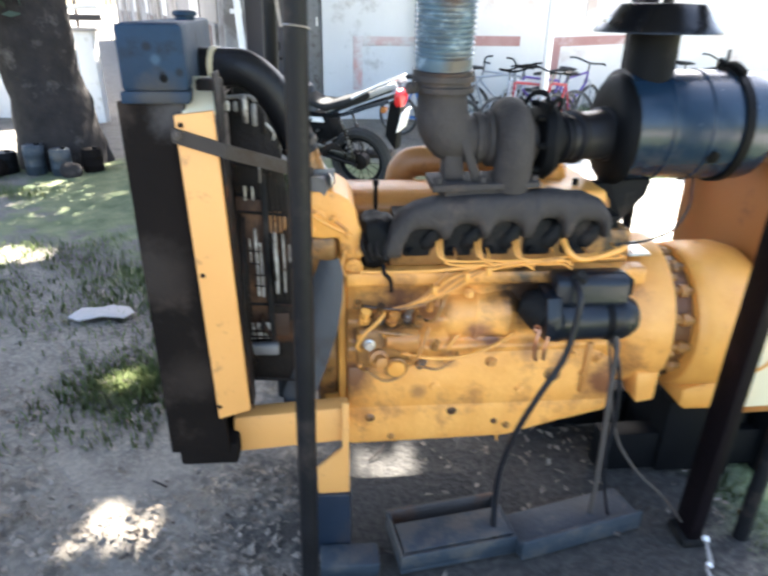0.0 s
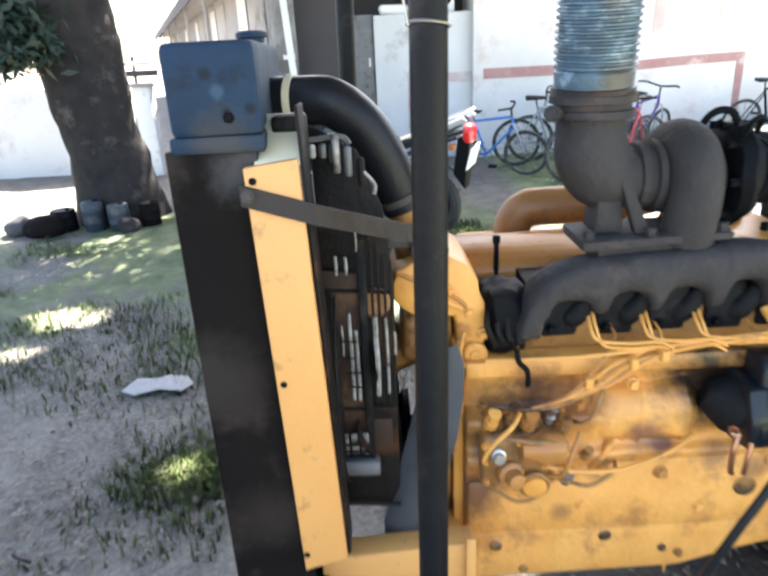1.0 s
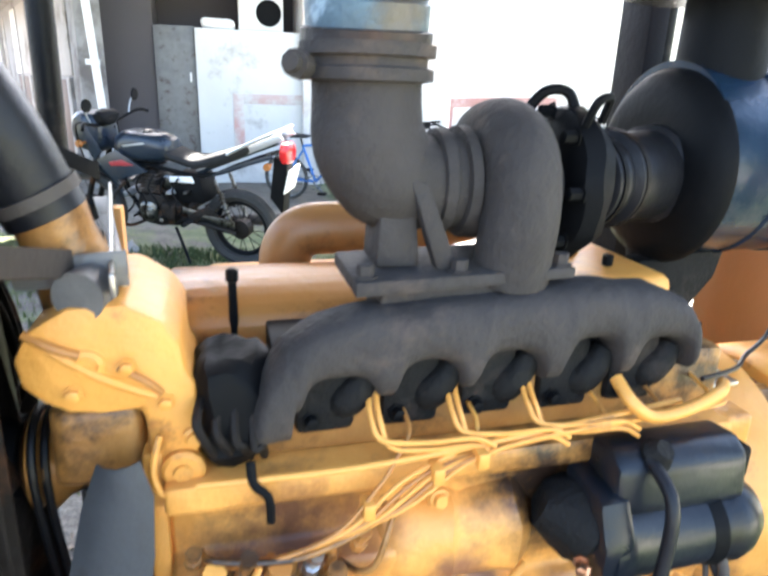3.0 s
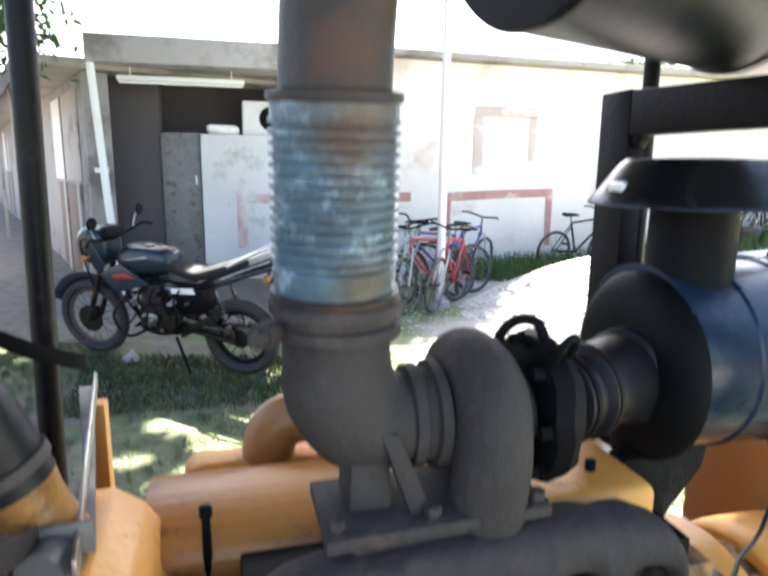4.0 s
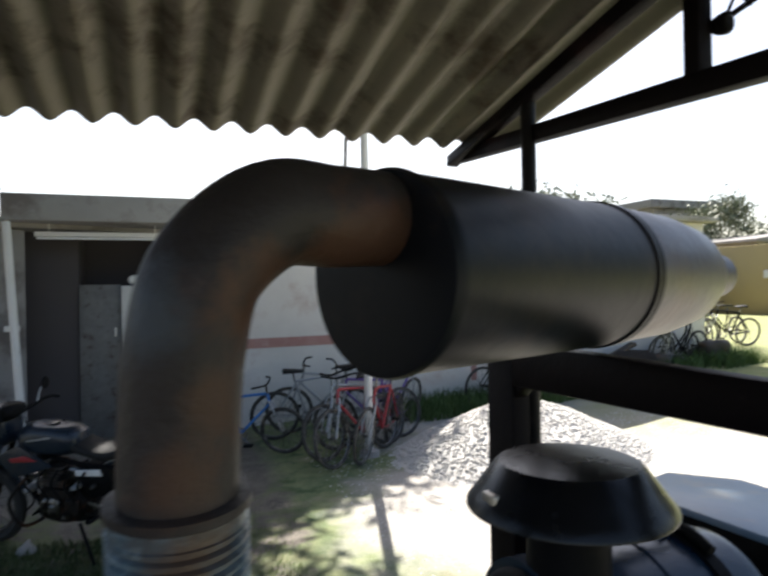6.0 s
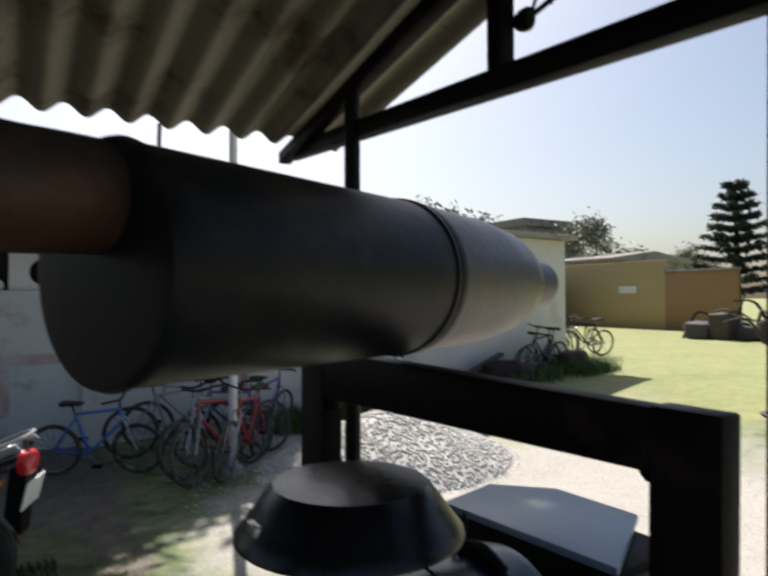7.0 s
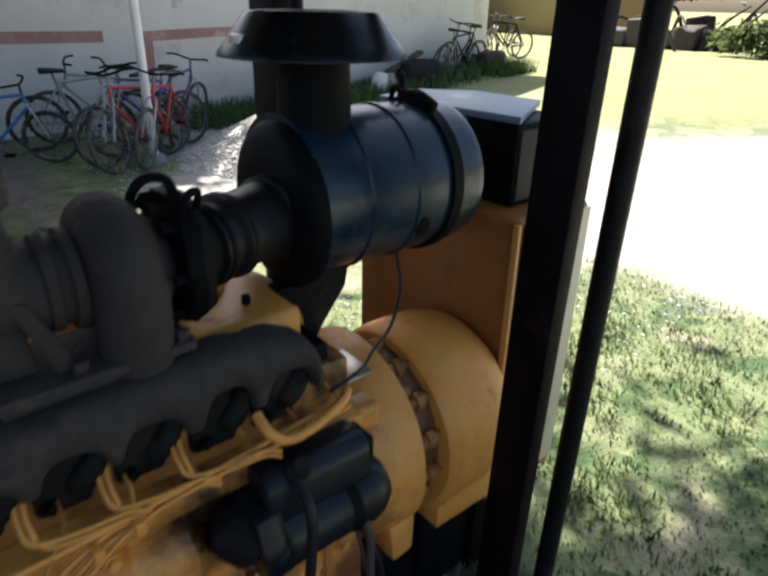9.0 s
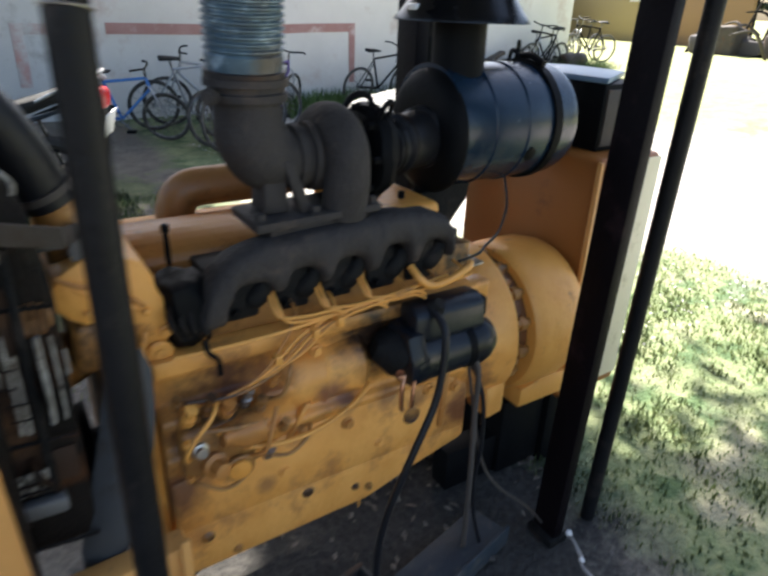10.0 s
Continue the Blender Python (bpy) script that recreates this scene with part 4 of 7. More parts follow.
    for x0, z0, x1, z1 in ((0.1, 0.8, 0.34, 0.835), (0.26, 0.6, 0.4, 0.63), (0.1, 0.585, 0.24, 0.575), (0.28, 0.75, 0.36, 0.83)):
        part("banjo_pipe", tube([(x0, -0.01, z0), (x0 + 0.02, -0.045, z0 + 0.01), ((x0 + x1) / 2, -0.055, (z0 + z1) / 2 - 0.012), (x1 - 0.02, -0.045, z1), (x1, -0.005, z1 + 0.005)], 0.0045, 8), OILY, pump)
    part("lever", tube([(0.14, -0.06, 0.74), (0.19, -0.07, 0.735), (0.27, -0.06, 0.72)], 0.006, 8), OILY, pump)
    # rounded cam housing bulge near the starter
    b = lathe((0.33, 0.058, 0.735), (1, 0, 0), [(0, 0.03), (0.015, 0.065), (0.05, 0.078), (0.1, 0.082), (0.115, 0.089), (0.13, 0.082), (0.2, 0.085), (0.215, 0.09), (0.23, 0.08), (0.275, 0.03)], 26)
    part("tappet_cover", roughen(b, 0.009, 17), BLOCK, eng)
    for x, z, r, h in ((0.36, 0.62, 0.013, 0.02), (0.5, 0.6, 0.012, 0.018), (0.42, 0.825, 0.011, 0.016), (0.54, 0.655, 0.01, 0.018), (0.75, 0.62, 0.013, 0.02), (0.84, 0.6, 0.012, 0.02), (0.8, 0.55, 0.01, 0.016), (0.33, 0.52, 0.012, 0.012), (0.6, 0.5, 0.01, 0.012)):
        part("boss", roughen(lathe((x, -0.013 if z < 0.64 else 0.0, z), (0.05, -1, 0.05), [(0, r * 1.6), (h * 0.5, r * 1.3), (h * 0.55, r), (h, r * 0.9), (h, r * 0.3)], 10), 0.002, 40), (BLOCK, OILY, TAN)[int(x * 100) % 3], block)
    part("web", roughen(prism([(0.33, 0.61), (0.345, 0.61), (0.4, 0.7), (0.385, 0.7)], -0.024, 0.0, "y", 0.005), 0.003, 20), BLOCK, block)
    part("web", roughen(prism([(0.79, 0.48), (0.81, 0.48), (0.815, 0.66), (0.795, 0.66)], -0.028, 0.0, "y", 0.006), 0.003, 20), TAN, block)
    part("core_plug", lathe((0.7, -0.014, 0.55), (0, -1, 0), [(0, 0.026), (0.005, 0.026), (0.007, 0.021), (0.003, 0.018), (0.003, 0.002)], 20), OILY, block)
    # fuel lines gathered into a bundle and fanning out under the manifold
    for k in range(6):
        x = 0.27 + 0.095 * k
        pts = [(0.12 + 0.026 * k, -0.02, 0.78), (0.17 + 0.02 * k, -0.05, 0.80 + 0.004 * k), (0.26 + 0.02 * k, -0.055, 0.83 + 0.006 * k),
               (0.32 + 0.035 * k, -0.045, 0.885 + 0.008 * k), (x + 0.08, -0.03, 0.92 + 0.004 * k), (x + 0.1, -0.01, 0.945), (x + 0.1, 0.05, 0.96)]
        part("fuel_line", tube(pts, 0.0032, 8, None, 7), (TAN, YELLOW)[k % 2], eng)
    part("fuel_line", tube([(0.1, -0.02, 0.905), (0.3, -0.03, 0.91), (0.5, -0.035, 0.93), (0.78, -0.02, 0.95)], 0.005, 8), YELLOW, eng)
    for c in (0.36, 0.47, 0.58):
        for d in (0.0, 0.011):
            part("fuel_line", tube([(c - 0.04 + d, 0.02, 0.985), (c - 0.042 + d, -0.012, 0.965), (c - 0.03 + d, -0.03, 0.945 - d), (c + 0.03, -0.035, 0.938 - d), (c + 0.09, -0.04, 0.94 - d), (c + 0.12, -0.042, 0.925 - d)], 0.0036, 8), YELLOW, eng)
    part("lifting_pipe", tube([(0.68, 0.0, 0.985), (0.685, -0.035, 0.965), (0.715, -0.045, 0.945), (0.77, -0.045, 0.95), (0.83, -0.035, 0.965), (0.86, -0.01, 0.965)], 0.0095, 12), YELLOW, eng)
    part("oil_line", tube([(0.22, -0.05, 0.66), (0.3, -0.06, 0.645), (0.4, -0.05, 0.64), (0.5, -0.04, 0.67), (0.56, -0.02, 0.70)], 0.006, 8), YELLOW, eng)
    for x, z in ((0.39, 0.9), (0.45, 0.915), (0.3, 0.86)):
        part("line_clip", box(x, x + 0.016, -0.06, -0.032, z - 0.012, z + 0.012, 0.003), YELLOW, eng)
    # head and valve cover
    head = part("cylinder_head", roughen(box(0.07, 0.9, 0.04, 0.47, 0.897, 1.0, 0.008), 0.002, 10), OILY, eng, "dark oil-stained cylinder head")
    b = prism([(0.165, 1.0)] + [(0.295 - 0.13 * math.cos(a), 1.012 + 0.064 * math.sin(a) ** 0.7) for a in (math.pi * k / 14 for k in range(1, 14))] + [(0.425, 1.0)], 0.06, 0.88, "x", 0.003)
    cover = part("valve_cover", b, TAN, eng, "tan oil-browned valve cover")
    for x in (0.155, 0.46, 0.76):
        part("cover_stud", lathe((x, 0.172, 1.0), (0, 0, 1), [(0, 0.007), (0.1, 0.006), (0.102, 0.009), (0.118, 0.009), (0.12, 0.005)], 8), BLACK_PAINT, cover)
    part("breather", lathe((0.72, 0.3, 1.074), (0, 0, 1), [(0, 0.05), (0.03, 0.055), (0.06, 0.05), (0.07, 0.03), (0.085, 0.022)], 20), YELLOW, cover)
    b = roughen(box(0.62, 0.84, 0.1, 0.42, 1.0, 1.1, 0.02, None, None, 3), 0.004, 14)
    part("rear_cover", b, YELLOW, cover)
    # intake duct behind the cover
    part("intake_duct", tube([(0.27, 0.52, 0.97), (0.265, 0.52, 1.04), (0.3, 0.515, 1.09), (0.4, 0.5, 1.1), (0.52, 0.47, 1.11), (0.62, 0.40, 1.15), (0.66, 0.3, 1.22)], 0.052, 20), DUCT, eng, "brown-orange air intake duct")
    part("intake_log", box(0.1, 0.86, 0.47, 0.58, 0.93, 1.02, 0.03, None, None, 3), YELLOW, eng)
    # front housing: thermostat body over the timing cover
    b = prism([(-0.084, 1.03), (-0.089, 1.065), (-0.072, 1.1), (-0.03, 1.125), (0.03, 1.13), (0.07, 1.105), (0.09, 1.07), (0.094, 1.035), (0.104, 1.02), (0.106, 0.95), (0.102, 0.885), (0.046, 0.88), (0.042, 0.975), (0.038, 0.99), (0.0, 0.99), (-0.04, 0.997), (-0.065, 1.01)], 0.022, 0.24, "y", 0.013)
    thermo = part("thermostat_housing", roughen(b, 0.004, 14), YELLOW, eng)
    for x, z in ((-0.03, 1.02), (0.03, 1.05), (0.07, 1.0), (0.07, 0.9)):
        part("bolt", bolt((x, 0.021, z), (0, -1, 0), 0.008, 0.009), YELLOW, thermo)
    part("boss", lathe((0.084, 0.03, 0.905), (0, -1, 0), [(0, 0.027), (0.016, 0.027), (0.02, 0.022), (0.02, 0.012), (0.024, 0.011)], 20), YELLOW, thermo)
    part("side_lug", lathe((0.1, 0.03, 0.95), (0, -1, 0), [(0, 0.014), (0.014, 0.014), (0.016, 0.009), (0.022, 0.008)], 12), YELLOW, thermo)
    part("water_pump_body", roughen(box(-0.07, 0.04, 0.035, 0.22, 0.88, 0.995, 0.02, None, None, 3), 0.006, 18), OILY, eng, "oily brown water pump body")
    part("small_pipe", tube([(0.06, 0.012, 0.96), (0.05, 0.0, 0.92), (0.06, -0.002, 0.885), (0.09, 0.004, 0.872)], 0.0045, 8), YELLOW, thermo)
    part("slotted_plug", lathe((-0.012, 0.026, 1.055), (0, -1, 0), [(0, 0.02), (0.006, 0.019), (0.008, 0.012), (0.004, 0.01), (0.004, 0.002)], 18), YELLOW, thermo)
    part("rib", tube([(-0.075, 0.028, 1.095), (-0.045, 0.02, 1.08), (-0.02, 0.022, 1.068)], 0.006, 8), TAN, thermo)
    part("rib", tube([(0.02, 0.022, 1.05), (0.05, 0.02, 1.03), (0.066, 0.024, 1.012)], 0.005, 8), TAN, thermo)
    part("rib", tube([(-0.06, 0.03, 1.08), (0.0, 0.022, 1.04), (0.07, 0.03, 1.0)], 0.007, 8), YELLOW, thermo)
    part("water_outlet", tube([(-0.01, 0.13, 1.06), (-0.03, 0.118, 1.13), (-0.045, 0.107, 1.19), (-0.052, 0.102, 1.225)], [0.062, 0.05, 0.043, 0.043], 22), OILY, eng)
    part("front_plate", roughen(prism([(0.02, 0.42), (0.47, 0.42), (0.47, 0.93), (0.02, 0.93)], 0.035, 0.06, "x", 0.006), 0.001, 12), YELLOW, eng)
    part("timing_cover", roughen(prism([(0.06, 0.36), (0.42, 0.36), (0.46, 0.6), (0.4, 0.92), (0.08, 0.92), (0.03, 0.6)], -0.03, 0.035, "x", 0.014), 0.003, 12), OILY, eng)
    part("crank_pulley", lathe((-0.1, 0.24, 0.56), (1, 0, 0), [(0, 0.1), (0.012, 0.12), (0.02, 0.1), (0.03, 0.12), (0.045, 0.12), (0.05, 0.05), (0.075, 0.05)], 36), BLACK_PAINT, eng)
    part("fan_pulley", lathe((-0.13, 0.16, 0.86), (1, 0, 0), [(0, 0.055), (0.012, 0.075), (0.022, 0.062), (0.034, 0.075), (0.05, 0.06), (0.1, 0.04)], 36), OILY, eng)
    for dx in (0.0, 0.016):
        part("fan_belt", tube([(-0.095 + dx, 0.24 - 0.115, 0.56), (-0.11 + dx, 0.16 - 0.07, 0.86), (-0.11 + dx, 0.16, 0.935), (-0.11 + dx, 0.23, 0.86), (-0.095 + dx, 0.355, 0.56), (-0.095 + dx, 0.24, 0.44)], 0.006, 8, None, 6, True), RUBBER, eng)
    fan = part("fan", lathe((-0.165, 0.16, 0.86), (1, 0, 0), [(0, 0.05), (0.005, 0.06), (0.03, 0.06), (0.035, 0.04)], 24), BLACK_PAINT, eng, "dark oily six-bladed steel fan")
    for k in range(6):
        a = radians(60 * k + 210)
        b = bmesh.new()
        grid = []
        for i in range(6):
            r = 0.05 + 0.23 * i / 5
            row = []
            for j in range(4):
                w = (j / 3 - 0.5) * (0.06 + 0.11 * i / 5)
                row.append((r, w, 0.028 * (j / 3 - 0.5) * 1.6 + 0.01 * math.sin(j)))
            grid.append(row)
        for lift in (0, 0.003):
            layer = [[b.verts.new((-0.15 + p[2] + lift, 0.16 + p[0] * math.cos(a) - p[1] * math.sin(a), 0.86 + p[0] * math.sin(a) + p[1] * math.cos(a))) for p in row] for row in grid]
            for i in range(5):
                for j in range(3):
                    b.faces.new((layer[i][j], layer[i + 1][j], layer[i + 1][j + 1], layer[i][j + 1]))
        bmesh.ops.recalc_face_normals(b, faces=b.faces[:])
        part("blade", b, SOOT_OIL, fan)
    # grey curved sheet beside the fan
    b = bmesh.new()
    layers = []
    for lift in (0.0, 0.003):
        rows = []
        for (x, y, z), w in zip(((0.015, -0.03, 0.945), (0.012, -0.04, 0.9), (0.0, -0.05, 0.82), (-0.02, -0.06, 0.73), (-0.05, -0.07, 0.63), (-0.08, -0.075, 0.54), (-0.1, -0.075, 0.48)), (0.026, 0.042, 0.05, 0.055, 0.055, 0.05, 0.03)):
            rows.append([b.verts.new((x + w * u, y + 0.014 * (u * u) + lift - 0.012 * u, z + 0.25 * w * u)) for u in (-1, -0.5, 0, 0.5, 1)])
        layers.append(rows)
        for r0, r1 in zip(rows, rows[1:]):
            for k in range(4):
                b.faces.new((r0[k], r0[k + 1], r1[k + 1], r1[k]))
    bmesh.ops.recalc_face_normals(b, faces=b.faces[:])
    part("sheet_guard", b, GUARD, eng, "grey curved sheet guard")
    # front engine bracket and foot
    part("drip", lathe((0.55, 0.0, 0.318), (0, 0, -1), [(0, 0.006), (0.02, 0.004), (0.035, 0.0015)], 8), YELLOW, pan)
    part("front_support", prism([(-0.272, 0.393), (0.06, 0.42), (0.06, 0.535), (-0.264, 0.512)], -0.14, -0.08, "y", 0.005), YELLOW_CLEAN, eng, "clean yellow front support beam")
    part("support_leg", prism([(-0.033, 0.236), (0.062, 0.236), (0.062, 0.56), (0.042, 0.56), (0.042, 0.4), (0.03, 0.39), (-0.033, 0.33)], -0.155, -0.141, "y", 0.003), YELLOW_CLEAN, eng)
    part("cross_beam", box(-0.01, 0.05, -0.11, 0.55, 0.40, 0.46, 0.005), YELLOW, eng)
    # exhaust manifold: a log whose lower edge is scalloped between the ports
    top_x, top_z = (0.158, 0.166, 0.185, 0.21, 0.25, 0.31, 0.64, 0.74, 0.79, 0.81, 0.822), (0.945, 0.975, 1.03, 1.066, 1.09, 1.106, 1.126, 1.115, 1.096, 1.07, 1.045)
    arches = ((0.275, 0.05, 1.018), (0.392, 0.046, 1.03), (0.505, 0.049, 1.034), (0.625, 0.044, 1.046), (0.738, 0.047, 1.038))
    b = bmesh.new()
    rings = []
    for i in range(133):
        x = 0.158 + 0.664 * i / 132
        hi = float(np.interp(x, top_x, top_z))
        lo = 0.93 if x < 0.222 else (0.97 if x < 0.33 else 0.985)
        for c, w, z in arches:
            u = abs(x - c - 0.008) / w
            if u < 1:
                lo += (z - lo) * (1 - u ** 3) ** 0.5
        lo = min(lo, hi - 0.012)
        end = min(1.0, min(x - 0.15, 0.83 - x) / 0.03) ** 0.5
        mid, half = (hi + lo) / 2, (hi - lo) / 2
        row = []
        for k in range(20):
            a = 2 * math.pi * k / 20
            cy, cz = math.cos(a), math.sin(a)
            depth = 0.052 * end * (0.72 + 0.28 * min(1.0, half / 0.05))
            row.append(b.verts.new((x + 0.012 * cz * (0.4 - x), 0.035 - depth * math.copysign(abs(cy) ** 0.75, cy), mid + half * math.copysign(abs(cz) ** 0.8, cz))))
        rings.append(row)
    for r0, r1 in zip(rings, rings[1:]):
        for k in range(20):
            b.faces.new((r0[k], r0[(k + 1) % 20], r1[(k + 1) % 20], r1[k]))
    b.faces.new(rings[0])
    b.faces.new(rings[-1])
    bmesh.ops.recalc_face_normals(b, faces=b.faces[:])
    man = part("exhaust_manifold", roughen(b, 0.0022, 24), RUST_IRON, eng, "scaled grey-brown cast exhaust manifold", 60)
    for k, (c, w, z) in enumerate(arches):
        part("port_flange", roughen(box(c - 0.05, c + 0.03, 0.026, 0.05, 0.93, 1.04, 0.01), 0.003, 22), SOOTY, man, "black port flange")
        part("bolt", bolt((c - 0.03, 0.026, 0.952), (0.1, -1, 0), 0.009, 0.014), BLACK_PAINT, man)
        part("runner", roughen(tube([(c + 0.05, 0.03, 1.02), (c + 0.035, 0.028, 0.995), (c + 0.02, 0.036, 0.975), (c + 0.01, 0.06, 0.965)], [0.016, 0.022, 0.026, 0.028], 14, None, 5), 0.002, 24), SOOTY, man)
    # made-up strip that stops light leaking between manifold and head
    part("gap_filler", box(0.2, 0.86, 0.05, 0.172, 1.002, 1.04, 0.004), BLACK_PAINT, man, "black strip added to fill the gap behind the ports")
    part("front_elbow_cover", lump(0.1, 0.195, 0.0, 0.14, 0.9, 1.04, 0.014, 24), BLACK_PAINT, man, "soot-black bracket block")
    for k in range(4):
        part("sooty_lead", tube([(0.11 + 0.02 * k, 0.02, 1.0), (0.105 + 0.022 * k, -0.008, 0.98 - 0.012 * k), (0.12 + 0.02 * k, -0.004, 0.94), (0.13 + 0.018 * k, 0.015, 0.915)], 0.006, 7), SOOT_OIL, man)
    part("turbo_flange", prism([(0.3, 1.122), (0.6, 1.135), (0.6, 1.15), (0.3, 1.142)], 0.012, 0.165, "y", 0.003), RUST_IRON, man)
    part("turbo_pedestal", roughen(prism([(0.33, 1.09), (0.57, 1.1), (0.56, 1.138), (0.34, 1.13)], 0.03, 0.15, "y", 0.008), 0.002, 20), RUST_IRON, man)
    for x in (0.315, 0.44, 0.585):
        part("bolt", bolt((x, 0.03, 1.144 + 0.02 * (x - 0.3)), (0, 0, 1), 0.011, 0.016), RUST_IRON, man)
    part("dip_hose", tube([(0.165, -0.02, 0.93), (0.168, -0.03, 0.905), (0.185, -0.035, 0.885), (0.187, -0.035, 0.85)], 0.006, 8), BLACK_PAINT, man)
    # turbocharger
    turbo = part("turbo_outlet_elbow", roughen(tube([(0.33, 0.11, 1.40), (0.33, 0.11, 1.34), (0.335, 0.11, 1.3), (0.36, 0.112, 1.262), (0.395, 0.115, 1.25), (0.44, 0.12, 1.25)], [0.068, 0.07, 0.074, 0.074, 0.066, 0.058], 28, None, 7), 0.0015, 20), RUST_IRON, eng, "heavy cast turbo outlet elbow")
    part("flange", lathe((0.33, 0.11, 1.375), (0, 0, 1), [(0, 0.07), (0.002, 0.083), (0.016, 0.083), (0.018, 0.075), (0.028, 0.075), (0.03, 0.085), (0.044, 0.085), (0.046, 0.07)], 40), RUST_IRON, turbo)
    part("clamp_bolt", lathe((0.245, 0.07, 1.39), (-0.3, -0.6, 0.05), [(0, 0.016), (0.03, 0.016), (0.03, 0.01), (0.045, 0.01)], 10), RUST_IRON, turbo)
    part("support_rib", prism([(0.372, 1.262), (0.396, 1.258), (0.444, 1.145), (0.414, 1.145)], 0.04, 0.066, "y", 0.003), RUST_IRON, turbo)
    part("support_rib", prism([(0.34, 1.22), (0.389, 1.22), (0.396, 1.145), (0.336, 1.145)], 0.06, 0.14, "y", 0.006), RUST_IRON, turbo)
    part("joint_ring", lathe((0.422, 0.12, 1.25), (1, 0, 0), [(0, 0.06), (0.004, 0.07), (0.018, 0.072), (0.022, 0.064), (0.034, 0.064), (0.036, 0.074), (0.05, 0.074), (0.054, 0.06)], 36), RUST_IRON, turbo)
    vol = tube([(0.526, 0.06, 1.13), (0.526, 0.045, 1.2), (0.526, 0.05, 1.27), (0.526, 0.085, 1.305), (0.526, 0.15, 1.31), (0.526, 0.2, 1.28), (0.526, 0.215, 1.22), (0.526, 0.18, 1.17)], [0.054, 0.052, 0.05, 0.05, 0.05, 0.047, 0.042, 0.034], 22, None, 7)
    part("turbine_housing", roughen(vol, 0.0015, 20), RUST_IRON, turbo, "rust-grey turbine snail housing")
    part("turbine_core", lathe((0.467, 0.125, 1.24), (1, 0, 0), [(0, 0.07), (0.12, 0.075), (0.125, 0.055), (0.16, 0.055)], 30), RUST_IRON, turbo)
    comp = part("compressor_housing", roughen(lathe((0.602, 0.13, 1.245), (1, 0, 0), [(0, 0.08), (0.008, 0.105), (0.03, 0.112), (0.05, 0.1), (0.058, 0.06), (0.08, 0.055)], 36), 0.006, 22), BLACK_PAINT, turbo, "soot-black compressor housing")
    for k in range(8):
        a = 2 * math.pi * k / 8
        part("bolt", bolt((0.604, 0.13 + 0.1 * math.cos(a), 1.245 + 0.1 * math.sin(a)), (-1, 0, 0), 0.009, 0.02), BLACK_PAINT, comp)
    part("clip", tube([(0.615, 0.06, 1.33), (0.62, 0.045, 1.36), (0.64, 0.05, 1.365), (0.645, 0.07, 1.335)], 0.006, 8), BLACK_PAINT, comp)
    part("oil_feed", tube([(0.57, 0.14, 1.3), (0.572, 0.14, 1.345), (0.592, 0.13, 1.372), (0.62, 0.12, 1.37), (0.63, 0.11, 1.34)], 0.008, 8), BLACK_PAINT, comp)
    # starter motor
    start = part("starter_motor", lathe((0.625, -0.075, 0.774), (1, 0, 0.03), [(0, 0.05), (0.008, 0.066), (0.035, 0.068), (0.04, 0.065), (0.205, 0.065), (0.217, 0.07), (0.24, 0.064), (0.265, 0.048), (0.27, 0.02)], 32), STARTER, eng, "oily blue-black starter motor")
    part("nose_housing", roughen(lathe((0.565, -0.03, 0.815), (0.85, -0.4, -0.3), [(0, 0.02), (0.004, 0.034), (0.03, 0.05), (0.06, 0.06), (0.075, 0.064), (0.09, 0.05)], 22), 0.009, 26), SOOTY, start, "soot-caked nose housing")
    part("solenoid", roughen(prism([(-0.115, 0.835), (-0.105, 0.9), (-0.075, 0.922), (-0.03, 0.918), (-0.01, 0.89), (-0.01, 0.81), (-0.06, 0.79)], 0.638, 0.852, "x", 0.012), 0.004, 20), STARTER, start, "oil-black solenoid block")
    part("end_shield", roughen(prism([(-0.135, 0.73), (-0.14, 0.8), (-0.115, 0.86), (-0.02, 0.87), (-0.005, 0.73), (-0.07, 0.715)], 0.61, 0.66, "x", 0.012), 0.005, 24), STARTER, start)
    part("solenoid_cap", roughen(box(0.82, 0.868, -0.095, -0.03, 0.85, 0.905, 0.008), 0.002, 30), BLACK_PAINT, start)
    part("band", lathe((0.79, -0.075, 0.779), (1, 0, 0.03), [(0, 0.066), (0.02, 0.07), (0.022, 0.065)], 32), BLACK_PAINT, start)
    part("terminal", bolt((0.595, -0.11, 0.765), (-0.5, -0.8, 0), 0.008, 0.022), COPPER, start, "bare copper terminal")
    part("terminal", bolt((0.85, -0.065, 0.886), (1, -0.3, 0.2), 0.008, 0.014), COPPER, start, "bare copper terminal")
    part("terminal_strap", tube([(0.6, -0.12, 0.765), (0.588, -0.13, 0.73), (0.592, -0.125, 0.68), (0.6, -0.12, 0.665)], 0.006, 8), COPPER, start)
    part("terminal_strap", tube([(0.62, -0.135, 0.75), (0.612, -0.142, 0.71), (0.615, -0.135, 0.675)], 0.0055, 8), COPPER, start)
    part("grease_boot", roughen(lathe((0.7, -0.085, 0.905), (0.2, -0.5, 0.6), [(0, 0.02), (0.012, 0.024), (0.028, 0.014)], 14), 0.003, 30), SOOTY, start)
    start.location = Vector(start.location) + Vector((0.012, 0.025, -0.015))
